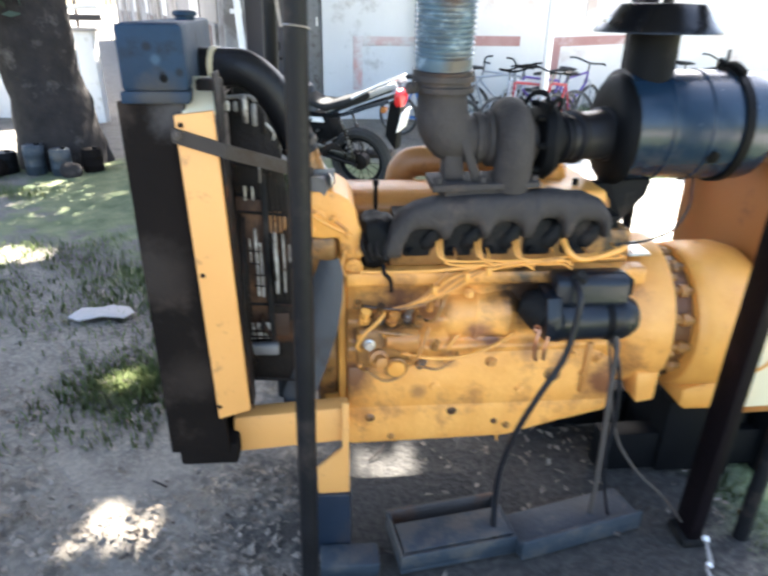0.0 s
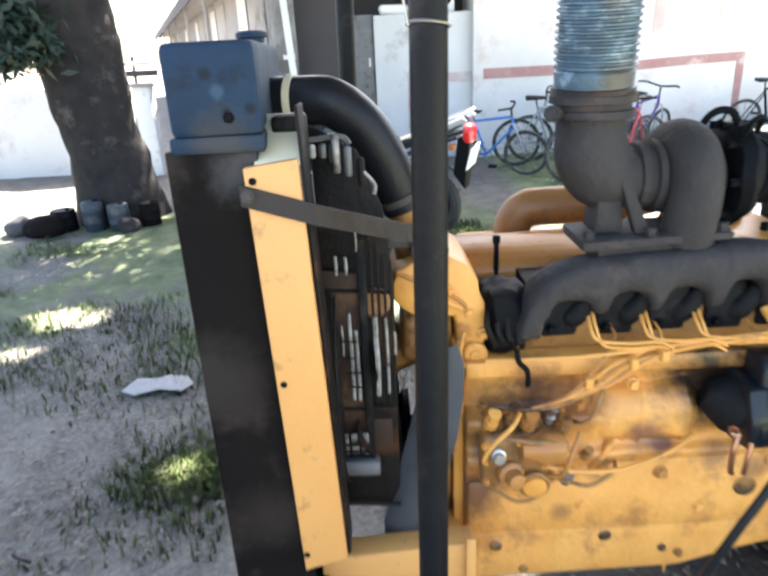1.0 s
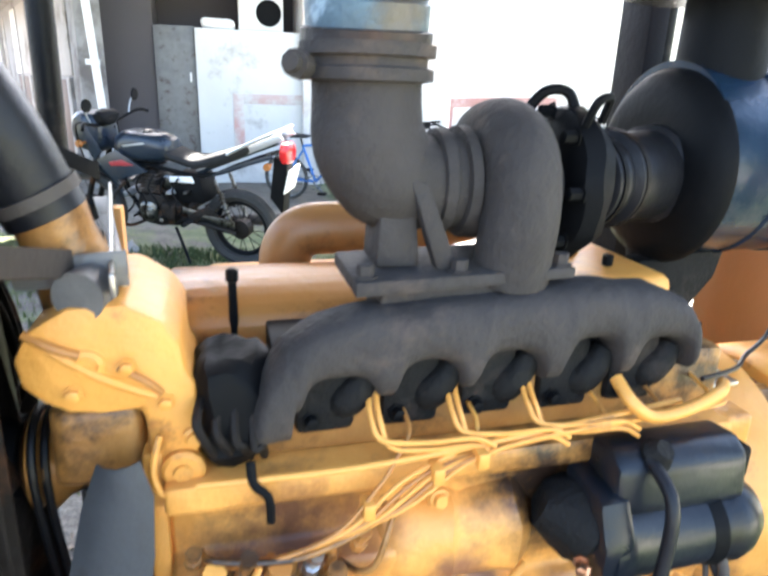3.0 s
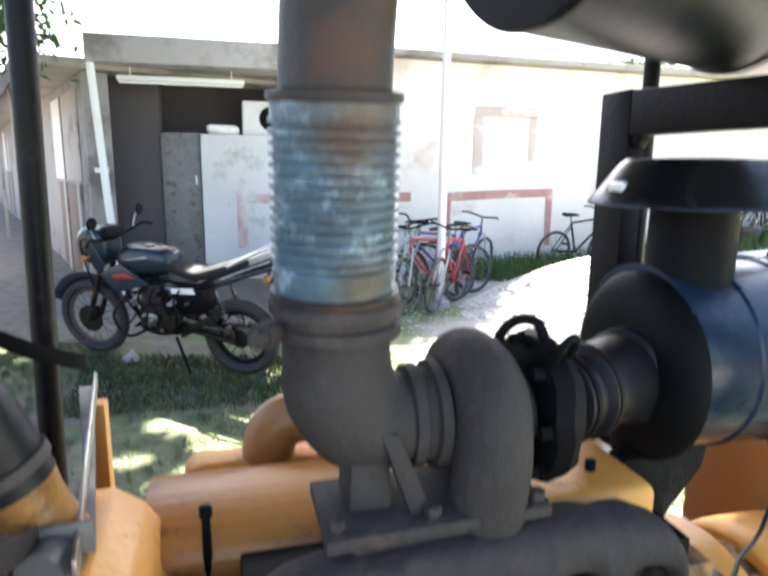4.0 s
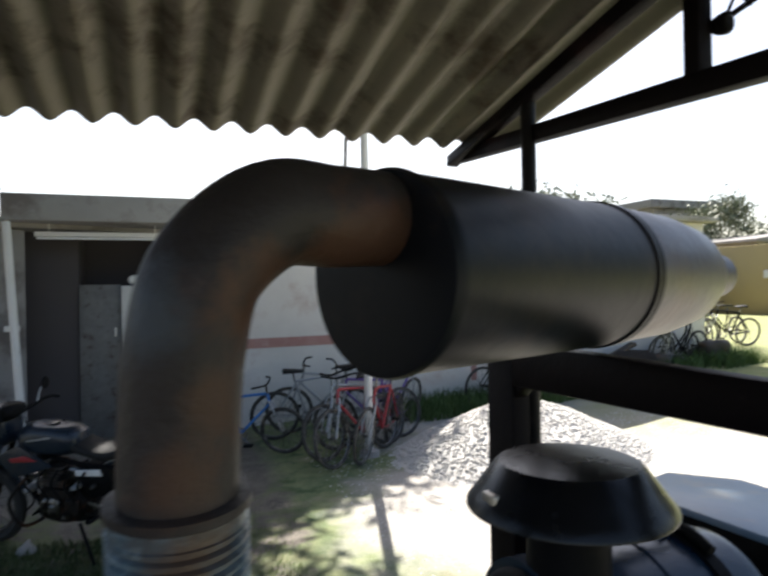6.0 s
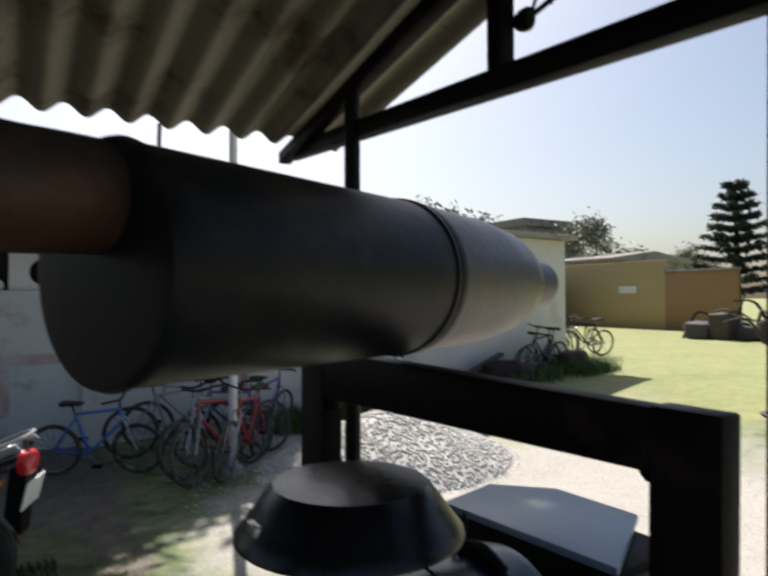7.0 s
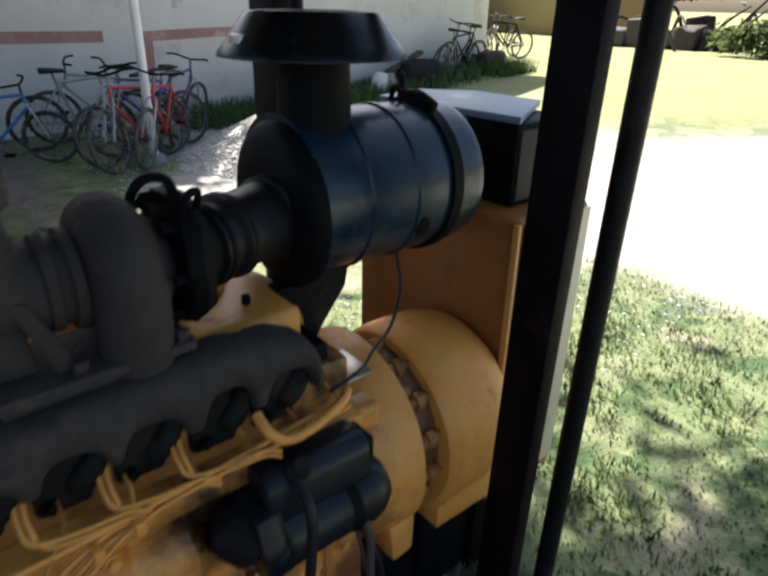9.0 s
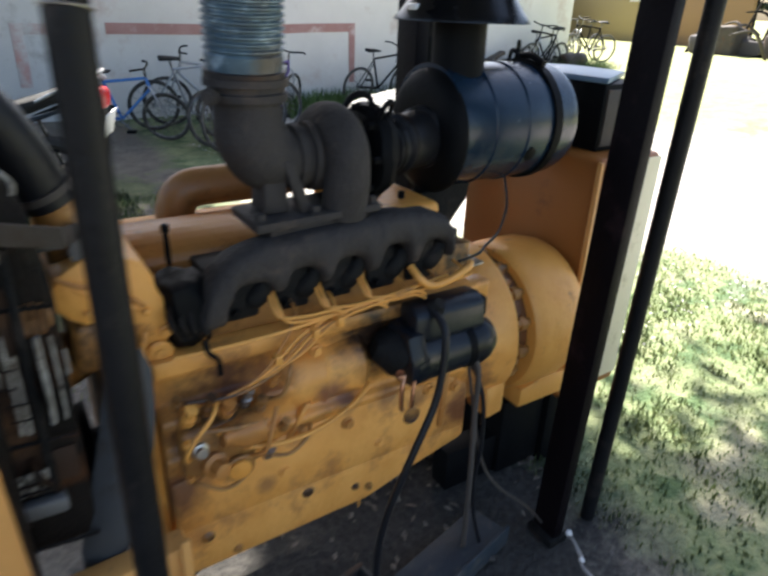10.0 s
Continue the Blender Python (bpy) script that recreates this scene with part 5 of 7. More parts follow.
    # flywheel housing
    fly = lathe((0.9, 0.225, 0.655), (1, 0, 0), [(0, 0.19), (0.002, 0.22), (0.03, 0.235), (0.09, 0.25), (0.135, 0.256), (0.16, 0.256), (0.162, 0.235)], 56)
    hous = part("flywheel_housing", roughen(fly, 0.0015, 10), BLOCK, eng)
    for k in range(12):
        a = 2 * math.pi * (k + 0.4) / 12
        part("bolt", bolt((1.062, 0.225 + 0.24 * math.cos(a), 0.655 + 0.24 * math.sin(a)), (1, 0, 0), 0.011, 0.018), OILY, hous)
    part("housing_foot", prism([(1.0, 0.415), (1.06, 0.425), (1.062, 0.53), (0.985, 0.53)], 0.0, 0.1, "y", 0.008), BLOCK, hous)
    part("bare_patch", roughen(prism([(0.93, 0.893), (1.0, 0.897), (1.0, 0.907), (0.93, 0.903)], 0.09, 0.2, "y", 0.004), 0.004, 18), STEEL, hous, "bare rubbed metal patch")
    part("cover_lug", roughen(box(0.885, 0.95, 0.0, 0.06, 0.84, 0.895, 0.01, None, None, 3), 0.003, 20), BLOCK, hous)
    return eng


def make_starter_cables():
    c = thing("starter_cable", (0.6, -0.15, 0), "black battery cables hanging from the starter", "cable")
    part("cable", tube([(0.7, -0.07, 0.895), (0.702, -0.125, 0.86), (0.69, -0.142, 0.76), (0.665, -0.15, 0.67), (0.605, -0.16, 0.56), (0.555, -0.155, 0.43), (0.525, -0.15, 0.3), (0.52, -0.15, 0.16), (0.53, -0.17, 0.02), (0.6, -0.2, 0.01)], 0.0095, 10), RUBBER, c)
    part("cable", tube([(0.82, -0.07, 0.76), (0.845, -0.1, 0.70), (0.852, -0.1, 0.55), (0.862, -0.1, 0.35), (0.868, -0.1, 0.15), (0.875, -0.11, 0.02), (0.95, -0.16, 0.01)], 0.0085, 10), GREY_IRON, c)
    part("cable", tube([(0.83, -0.08, 0.72), (0.862, -0.11, 0.62), (0.882, -0.11, 0.45), (0.88, -0.1, 0.3), (0.9, -0.1, 0.15), (0.93, -0.12, 0.02)], 0.006, 8), RUBBER, c)
    part("wire", tube([(0.83, -0.08, 0.7), (0.89, -0.1, 0.4), (0.98, -0.1, 0.24), (1.1, -0.12, 0.12), (1.17, -0.14, 0.03)], 0.0045, 8), GREY_IRON, c)
    part("wire", tube([(0.83, 0.0, 0.97), (0.92, 0.03, 0.965), (1.0, 0.09, 0.955), (1.08, 0.13, 0.97), (1.13, 0.16, 1.03), (1.145, 0.19, 1.085), (1.15, 0.205, 1.115)], 0.004, 8), RUBBER, c)


def make_radiator():
    rad = thing("radiator", (-0.33, 0.24, 0.4), "tall dark radiator with a blue top tank and yellow side channel", "radiator")
    tank = part("top_tank", roughen(prism([(-0.41, -0.22), (-0.268, -0.22), (-0.285, -0.08), (-0.34, 0.48), (-0.41, 0.48)], 1.41, 1.545, "z", 0.012), 0.002, 10), TANK_BLUE, rad, "chipped blue top tank")
    part("tank_lip", roughen(prism([(-0.413, -0.2215), (-0.268, -0.2215), (-0.284, -0.08), (-0.338, 0.482), (-0.413, 0.482)], 1.386, 1.412, "z", 0.005), 0.002, 16), TANK_BLUE, tank)
    part("filler_neck", lathe((-0.33, 0.1, 1.545), (0, 0, 1), [(0, 0.024), (0.008, 0.024), (0.01, 0.03), (0.018, 0.03), (0.022, 0.02)], 18), TANK_BLUE, tank)
    for x, z in ((-0.318, 1.438),):
        part("bolt", bolt((x, -0.221, z), (0, -1, 0), 0.006, 0.003), BLACK_PAINT, tank)
    part("side_plate", roughen(prism([(-0.425, 0.46), (-0.27, 0.45), (-0.285, 1.39), (-0.425, 1.39)], -0.215, -0.195, "y", 0.003), 0.002, 6), DARK_SIDE, rad, "dark sooty side plate")
    part("side_plate", prism([(-0.425, 0.46), (-0.27, 0.45), (-0.285, 1.39), (-0.425, 1.39)], 0.455, 0.475, "y", 0.003), DARK_SIDE, rad)
    b = prism([(-0.305, 1.365), (-0.222, 1.375), (-0.2, 0.605), (-0.283, 0.58)], -0.235, -0.218, "y", 0.003)
    chan = part("side_channel", b, YELLOW_CLEAN, rad, "clean yellow painted side channel")
    part("channel_flange", prism([(-0.222, 1.45), (-0.216, 1.45), (-0.194, 0.6), (-0.2, 0.6)], -0.218, -0.15, "y", 0.002), SOOT_OIL, chan)
    b = prism([(-0.219, 1.362), (-0.1, 1.425), (-0.1, 1.432), (-0.219, 1.369)], -0.29, -0.22, "x", 0.002)
    part("channel_top", b, CREAM, chan, "dusty cream top plate of the channel")
    part("channel_stop", box(-0.27, -0.216, -0.15, -0.1, 1.37, 1.43, 0.006), SOOT_OIL, chan)
    for x, z in ((-0.282, 0.995), (-0.277, 0.62), (-0.292, 1.345)):
        part("bolt_hole", lathe((x, -0.2352, z), (0, -1, 0), [(0, 0.006), (0.0015, 0.006)], 12), BLACK_PAINT, chan)
    part("bottom_tank", box(-0.41, -0.25, -0.2, 0.46, 0.40, 0.47, 0.01), DARK_SIDE, rad)
    core = part("core", box(-0.40, -0.3, -0.195, 0.455, 0.47, 1.41, 0.004), CORE, rad, "oily brown finned core")
    for k in range(14):
        z = 0.53 + 0.062 * k
        part("fin_strip", box(-0.299, -0.29, -0.19, 0.45, z, z + 0.006, 0.001), CORE, core)
    # fan guard of hoops and bars
    guard = part("fan_shroud", lathe((-0.295, 0.14, 0.87), (1, 0, 0), [(0, 0.33), (0.05, 0.315), (0.09, 0.305), (0.09, 0.298), (0.05, 0.307), (0, 0.32)], 48, None, False), DARK_SIDE, rad, "dark oily fan shroud")
    for k in range(7):
        part("guard_hoop", ring((-0.2, 0.14, 0.87), (1, 0, 0), 0.07 + 0.038 * k, 0.003, 40, 6), SOOT_OIL, guard)
    for k in range(8):
        a = math.pi * k / 4
        part("guard_spoke", tube([(-0.203, 0.14 + 0.06 * math.cos(a), 0.87 + 0.06 * math.sin(a)), (-0.203, 0.14 + 0.3 * math.cos(a), 0.87 + 0.3 * math.sin(a))], 0.004, 6, None, 1), SOOT_OIL, guard)
    # side guard in front of the fan: dark sheet, rusty plates, pale bars, mesh scraps
    # added sheet whose dark colour stands in for shade between the bars
    b = prism([(-0.222, 0.58), (-0.09, 0.58), (-0.085, 1.1), (-0.1, 1.25), (-0.14, 1.36), (-0.222, 1.385)], -0.05, -0.044, "y", 0.002)
    part("shade_sheet", roughen(b, 0.003, 9), SOOT_OIL, guard, "dark sheet standing in for shade inside the guard")
    part("stay_plate", roughen(prism([(-0.219, 1.14), (-0.152, 1.13), (-0.156, 0.76), (-0.219, 0.75)], -0.066, -0.058, "y", 0.002), 0.003, 18), RUSTY, guard, "rust-brown oily stay plate")
    part("stay_plate", roughen(prism([(-0.212, 0.735), (-0.1, 0.73), (-0.1, 0.8), (-0.212, 0.8)], -0.057, -0.052, "y", 0.002), 0.003, 18), RUSTY, guard)
    part("guard_bar", roughen(prism([(-0.151, 1.2), (-0.136, 1.2), (-0.138, 0.73), (-0.154, 0.73)], -0.084, -0.074, "y", 0.002), 0.002, 22), SOOTY, guard)
    part("idler_disc", lathe((-0.122, -0.052, 1.066), (0, -1, 0), [(0, 0.03), (0.012, 0.03), (0.016, 0.024), (0.014, 0.008), (0.02, 0.006)], 20), DUCT, guard, "tan idler disc behind the guard")
    # pale bars paint the light that shows through the guard
    for x, z0, z1, w in ((-0.173, 0.869, 1.06, 0.0036), (-0.162, 0.867, 1.02, 0.0036), (-0.188, 0.965, 1.033, 0.002), (-0.124, 0.876, 1.048, 0.0052), (-0.103, 0.88, 1.044, 0.0028), (-0.087, 0.966, 1.014, 0.0028), (-0.19, 1.135, 1.171, 0.003), (-0.172, 1.135, 1.17, 0.003), (-0.151, 1.18, 1.218, 0.002)):
        part("light_slot_bar", roughen(tube([(x, -0.086, z0), (x + 0.001, -0.087, (z0 + z1) / 2), (x, -0.086, z1)], w, 6, None, 3), 0.0012, 60), MESH, guard, "pale bar painting the light seen through the guard")
    for x0, x1, z in ((-0.194, -0.16, 1.0), (-0.185, -0.154, 0.932), (-0.185, -0.154, 0.9), (-0.19, -0.168, 0.965)):
        part("mesh_wire", tube([(x0, -0.089, z + 0.001), (x1, -0.089, z - 0.002)], 0.0022, 6, None, 1), SOOT_OIL, guard)
    # pale tags behind the wires paint light in the mesh gaps
    for k in range(3):
        x = -0.206 + 0.02 * k
        part("mesh_light_tag", roughen(box(x, x + 0.015, -0.088, -0.085, 0.738, 0.788, 0.002), 0.0015, 50), MESH, guard, "pale tag painting the light seen through the mesh")
    for z in (0.748, 0.766):
        part("mesh_wire", tube([(-0.212, -0.091, z), (-0.148, -0.091, z - 0.003)], 0.003, 6, None, 1), SOOT_OIL, guard)
    part("sill_scrap", roughen(box(-0.205, -0.13, -0.1, -0.07, 0.69, 0.722, 0.006), 0.004, 30), BRACKET, guard)
    for k in range(5):
        x = -0.14 + 0.012 * k
        part("guard_bar", tube([(x, -0.072, 0.85), (x + 0.002, -0.075, 1.1 + 0.03 * (k % 3)), (x + 0.001, -0.072, 1.22 - 0.02 * k)], 0.0028, 6, None, 3), SOOT_OIL, guard)
    for x, z0, z1, mat in ((-0.215, 1.353, 1.376, MESH), (-0.196, 1.352, 1.376, BRACKET), (-0.174, 1.325, 1.39, MESH), (-0.154, 1.318, 1.37, BRACKET), (-0.184, 1.34, 1.375, SOOT_OIL), (-0.132, 1.3, 1.35, SOOT_OIL)):
        part("hanger", lathe((x, -0.088, z0), (0, 0, 1), [(0, 0.005), (0.004, 0.0068), (z1 - z0 - 0.004, 0.0068), (z1 - z0, 0.004)], 10), mat, guard)
    part("guard_tie", tube([(-0.218, -0.078, 1.382), (-0.165, -0.08, 1.386), (-0.15, -0.078, 1.372)], 0.005, 6), BRACKET, guard)
    part("guard_tie", tube([(-0.128, -0.09, 1.325), (-0.11, -0.09, 1.303), (-0.112, -0.09, 1.285)], 0.0035, 6), MESH, guard)
    for z in (0.6, 0.84, 1.1, 1.22):
        part("guard_tie", tube([(-0.218, -0.07, z), (-0.09, -0.07, z - 0.01)], 0.004, 6, None, 1), SOOT_OIL, guard)
    hose = thing("radiator_hose", (-0.15, 0.12, 1.3), "fat black rubber top hose with clamp bands", "hose")
    part("hose", tube([(-0.315, 0.1, 1.436), (-0.24, 0.085, 1.436), (-0.185, 0.078, 1.43), (-0.13, 0.082, 1.385), (-0.09, 0.09, 1.315), (-0.066, 0.098, 1.25), (-0.052, 0.102, 1.215)], 0.047, 24, None, 7), RUBBER, hose)
    part("clamp", lathe((-0.268, 0.092, 1.436), (1, -0.2, 0.0), [(0, 0.047), (0.0, 0.0505), (0.014, 0.0505), (0.014, 0.047)], 28), CREAM, hose, "pale cloth tape round the hose")
    part("clamp", lathe((-0.064, 0.098, 1.245), (0.4, 0.1, -0.92), [(0, 0.049), (0.0, 0.052), (0.014, 0.052), (0.014, 0.049)], 28), GREY_IRON, hose)
    return rad


def make_tie_bar(points, label, mat):
    """A flat strap from the radiator side to the cross bracket over the engine front."""
    bar = thing("tie_bar", points[0], label, "bar", "radiator tie bars")
    b = bmesh.new()
    rows = []
    for p in points:
        rows.append([b.verts.new(Vector(p) + Vector(o)) for o in ((0, 0, -0.016), (0.003, 0.005, -0.016), (0.003, 0.005, 0.016), (0, 0, 0.016))])
    for r0, r1 in zip(rows, rows[1:]):
        for k in range(4):
            b.faces.new((r0[k], r0[(k + 1) % 4], r1[(k + 1) % 4], r1[k]))
    b.faces.new(rows[0])
    b.faces.new(rows[-1])
    bmesh.ops.recalc_face_normals(b, faces=b.faces[:])
    part("strip", b, mat, bar)
    near = points[0][1] < 0
    part("bolt", bolt(Vector(points[0]) + Vector((0.012, -0.003 if near else 0.006, 0)), (0, -1 if near else 1, 0), 0.008, 0.008), GREY_IRON, bar)


def make_cross_bracket():
    br = thing("cross_bracket", (-0.02, 0.3, 1.12), "grey angle-iron bracket bolted across the engine front", "bracket")
    part("plate", prism([(-0.09, 0.07), (0.035, 0.07), (-0.075, 0.66), (-0.105, 0.66), (-0.015, 0.25), (-0.09, 0.2)], 1.133, 1.139, "z", 0.002), BRACKET, br)
    part("front_flange", prism([(-0.09, 1.139), (0.035, 1.139), (0.035, 1.178), (-0.09, 1.17)], 0.066, 0.072, "y", 0.002), BRACKET, br)
    part("side_flange", prism([(0.024, 0.005), (0.03, 0.005), (-0.068, 0.66), (-0.074, 0.66)], 1.14, 1.168, "z", 0.002), STEEL, br, "bright worn edge strip")
    part("bolt", bolt((-0.01, 0.14, 1.139), (0, 0, 1), 0.014, 0.022), STEEL, br)
    part("bush", lathe((-0.015, 0.028, 1.135), (0.3, 1, 0), [(0, 0.03), (0.038, 0.03)], 18), BRACKET, br)
    part("rear_leg", box(-0.075, -0.04, 0.56, 0.6, 0.9, 1.133, 0.004), YELLOW, br, "yellow painted rear leg")


def make_air_cleaner():
    ac = thing("air_cleaner", (1.05, 0.225, 1.03), "large blue-black drum air cleaner with a rain cap", "air cleaner")
    c = (0.0, 0.248, 1.265)
    part("front_dish", lathe((0.846, 0.238, 1.252), (1, 0, 0), [(0, 0.06), (0.0, 0.09), (0.006, 0.13), (0.018, 0.153), (0.032, 0.163), (0.044, 0.1635), (0.048, 0.15)], 56), BLACK_PAINT, ac, "matt black front dish")
    part("drum", lathe((0.885, c[1], c[2]), (1, 0, 0), [(0, 0.162), (0.105, 0.162), (0.109, 0.166), (0.117, 0.166), (0.121, 0.162), (0.22, 0.162), (0.224, 0.166), (0.232, 0.166), (0.236, 0.162), (0.39, 0.162), (0.415, 0.155), (0.425, 0.135)], 64), DRUM, ac)
    part("strap", lathe((1.2, c[1], c[2]), (1, 0, 0), [(0, 0.163), (0, 0.17), (0.026, 0.17), (0.026, 0.163)], 56), BLACK_PAINT, ac, "black clamping strap")
    part("strap_clasp", tube([(1.205, 0.25, 1.425), (1.205, 0.28, 1.452), (1.22, 0.31, 1.447), (1.22, 0.32, 1.41)], 0.006, 8), BLACK_PAINT, ac)
    part("strap_clasp", tube([(1.215, 0.17, 1.425), (1.215, 0.225, 1.444), (1.215, 0.28, 1.434)], 0.01, 8), BLACK_PAINT, ac)
    part("strap_clasp", tube([(1.22, 0.28, 1.42), (1.225, 0.285, 1.47), (1.235, 0.3, 1.472), (1.24, 0.305, 1.415)], 0.005, 8), BLACK_PAINT, ac)
    part("dent_plug", lathe((1.13, 0.1, 1.2), (0, -0.9, -0.36), [(0, 0.02), (0.006, 0.02), (0.008, 0.01)], 14), BLACK_PAINT, ac)
    neck = part("neck", lathe((0.955, 0.225, 1.38), (0, 0, 1), [(0, 0.074), (0.02, 0.07), (0.16, 0.068)], 40), BLACK_PAINT, ac)
    part("rain_cap", lathe((0.957, 0.225, 1.527), (0, 0, 1), [(0.0, 0.15), (0.0, 0.173), (0.006, 0.172), (0.02, 0.16), (0.045, 0.142), (0.066, 0.126), (0.074, 0.117), (0.077, 0.06)], 48), CAP_BLACK, ac, "black mushroom rain cap")
    part("cap_clip", box(0.8, 0.815, 0.205, 0.245, 1.527, 1.565, 0.004), STEEL, ac)
    hose = part("intake_hose", lathe((0.665, 0.14, 1.245), (1, 0.4, 0), [(0, 0.062), (0.004, 0.07), (0.02, 0.072), (0.024, 0.064), (0.05, 0.064), (0.056, 0.075), (0.075, 0.075), (0.08, 0.066), (0.12, 0.07), (0.17, 0.072), (0.176, 0.08), (0.215, 0.082)], 36), RUBBER, ac, "black rubber intake hose")
    part("hose_clamp", lathe((0.675, 0.144, 1.245), (1, 0.4, 0), [(0, 0.066), (0, 0.0735), (0.009, 0.0735), (0.009, 0.066)], 36), BLACK_PAINT, hose)
    part("hose_clamp", lathe((0.722, 0.163, 1.245), (1, 0.4, 0), [(0, 0.07), (0, 0.077), (0.009, 0.077), (0.009, 0.07)], 36), SOOT_OIL, hose)
    part("cradle", roughen(prism([(0.862, 1.105), (1.02, 1.11), (1.01, 1.06), (0.95, 0.99), (0.93, 0.95), (0.9, 0.95), (0.89, 1.0)], 0.2, 0.27, "y", 0.006), 0.004, 16), SOOTY, ac, "sooty black mounting cradle")
    part("drop_bracket", prism([(0.835, 1.1), (0.885, 1.1), (0.93, 0.99), (0.92, 0.93), (0.89, 0.93), (0.885, 0.985)], 0.19, 0.235, "y", 0.004), BLACK_PAINT, ac)


def make_generator():
    gen = thing("generator", (1.5, 0.3, 0.3), "yellow-orange electric generator bolted to the engine", "generator")
    turn = Matrix.Translation((1.405, 0.066, 0)) @ Matrix.Rotation(radians(2), 4, "Z") @ Matrix.Translation((-1.405, -0.066, 0))
    bell = part("adapter_bell", roughen(lathe((1.15, 0.225, 0.63), (1, 0, 0), [(0, 0.19), (0.002, 0.238), (0.01, 0.246), (0.05, 0.252), (0.16, 0.252), (0.22, 0.236), (0.26, 0.2)], 56), 0.001, 8), YELLOW, gen, "rounded yellow adapter bell")
    for k in range(14):
        a = 2 * math.pi * (k + 0.3) / 14
        part("coupling_bolt", roughen(lathe((1.075, 0.225 + 0.207 * math.cos(a), 0.64 + 0.207 * math.sin(a)), (1, 0, 0), [(0, 0.012), (0.03, 0.014), (0.033, 0.022), (0.055, 0.022), (0.06, 0.014), (0.08, 0.012)], 9), 0.002, 40), OILY, bell)
    part("coupling_drum", lathe((1.06, 0.225, 0.645), (1, 0, 0), [(0, 0.195), (0.03, 0.2), (0.1, 0.2)], 40), COUPLING, bell, "oily brown coupling drum")
    part("bell_foot", prism([(1.19, 0.36), (1.43, 0.36), (1.43, 0.44), (1.3, 0.455), (1.19, 0.425)], 0.05, 0.2, "y", 0.006), YELLOW, gen)
    part("foot_pad", box(1.24, 1.4, 0.1, 0.2, 0.31, 0.36, 0.006), YELLOW, gen)
    part("housing", box(1.41, 1.71, 0.066, 0.66, 0.3, 1.162, 0.02, None, turn, 3), ORANGE, gen, "orange-brown generator housing")
    part("side_sheet", box(1.425, 1.7, 0.058, 0.065, 0.34, 1.15, 0.003, None, turn), CREAM, gen, "pale cream side sheet")
    part("edge_strip", box(1.4, 1.412, 0.06, 0.078, 0.33, 1.155, 0.003, None, turn), YELLOW_CLEAN, gen)
    part("nut_plate", lathe((1.41, 0.42, 1.03), (-1, 0, 0), [(0, 0.02), (0.006, 0.02), (0.007, 0.01)], 6), YELLOW, gen)
    for x in (1.43, 1.62):
        part("foot", box(x, x + 0.07, 0.12, 0.62, -0.02, 0.31, 0.006, None, turn), BLACK_PAINT, gen)
    ctl = thing("control_box", (1.56, 0.38, 1.16), "black control box with a dusty grey-blue lid", "control box")
    part("cabinet", box(1.475, 1.7, 0.15, 0.62, 1.164, 1.366, 0.006, None, turn), BLACK_PAINT, ctl)
    part("lid", prism([(1.46, 0.137), (1.735, 0.297), (1.725, 0.53), (1.604, 0.655), (1.41, 0.6)], 1.368, 1.386, "z", 0.004), BOX_TOP, ctl, "dusty grey-blue lid")
    # grey against the black cabinet, to paint the light on this side
    part("side_panel", box(1.485, 1.69, 0.142, 0.152, 1.18, 1.35, 0.003, None, turn), GREY_IRON, ctl)
    w = thing("yellow_wire", (1.42, -0.1, 0.6), "loose yellow wire hanging behind the stand leg", "cable")
    part("wire", tube([(1.34, -0.06, 0.98), (1.355, -0.08, 0.88), (1.36, -0.1, 0.74), (1.33, -0.11, 0.63), (1.28, -0.1, 0.58)], 0.005, 8), YELLOW, w)


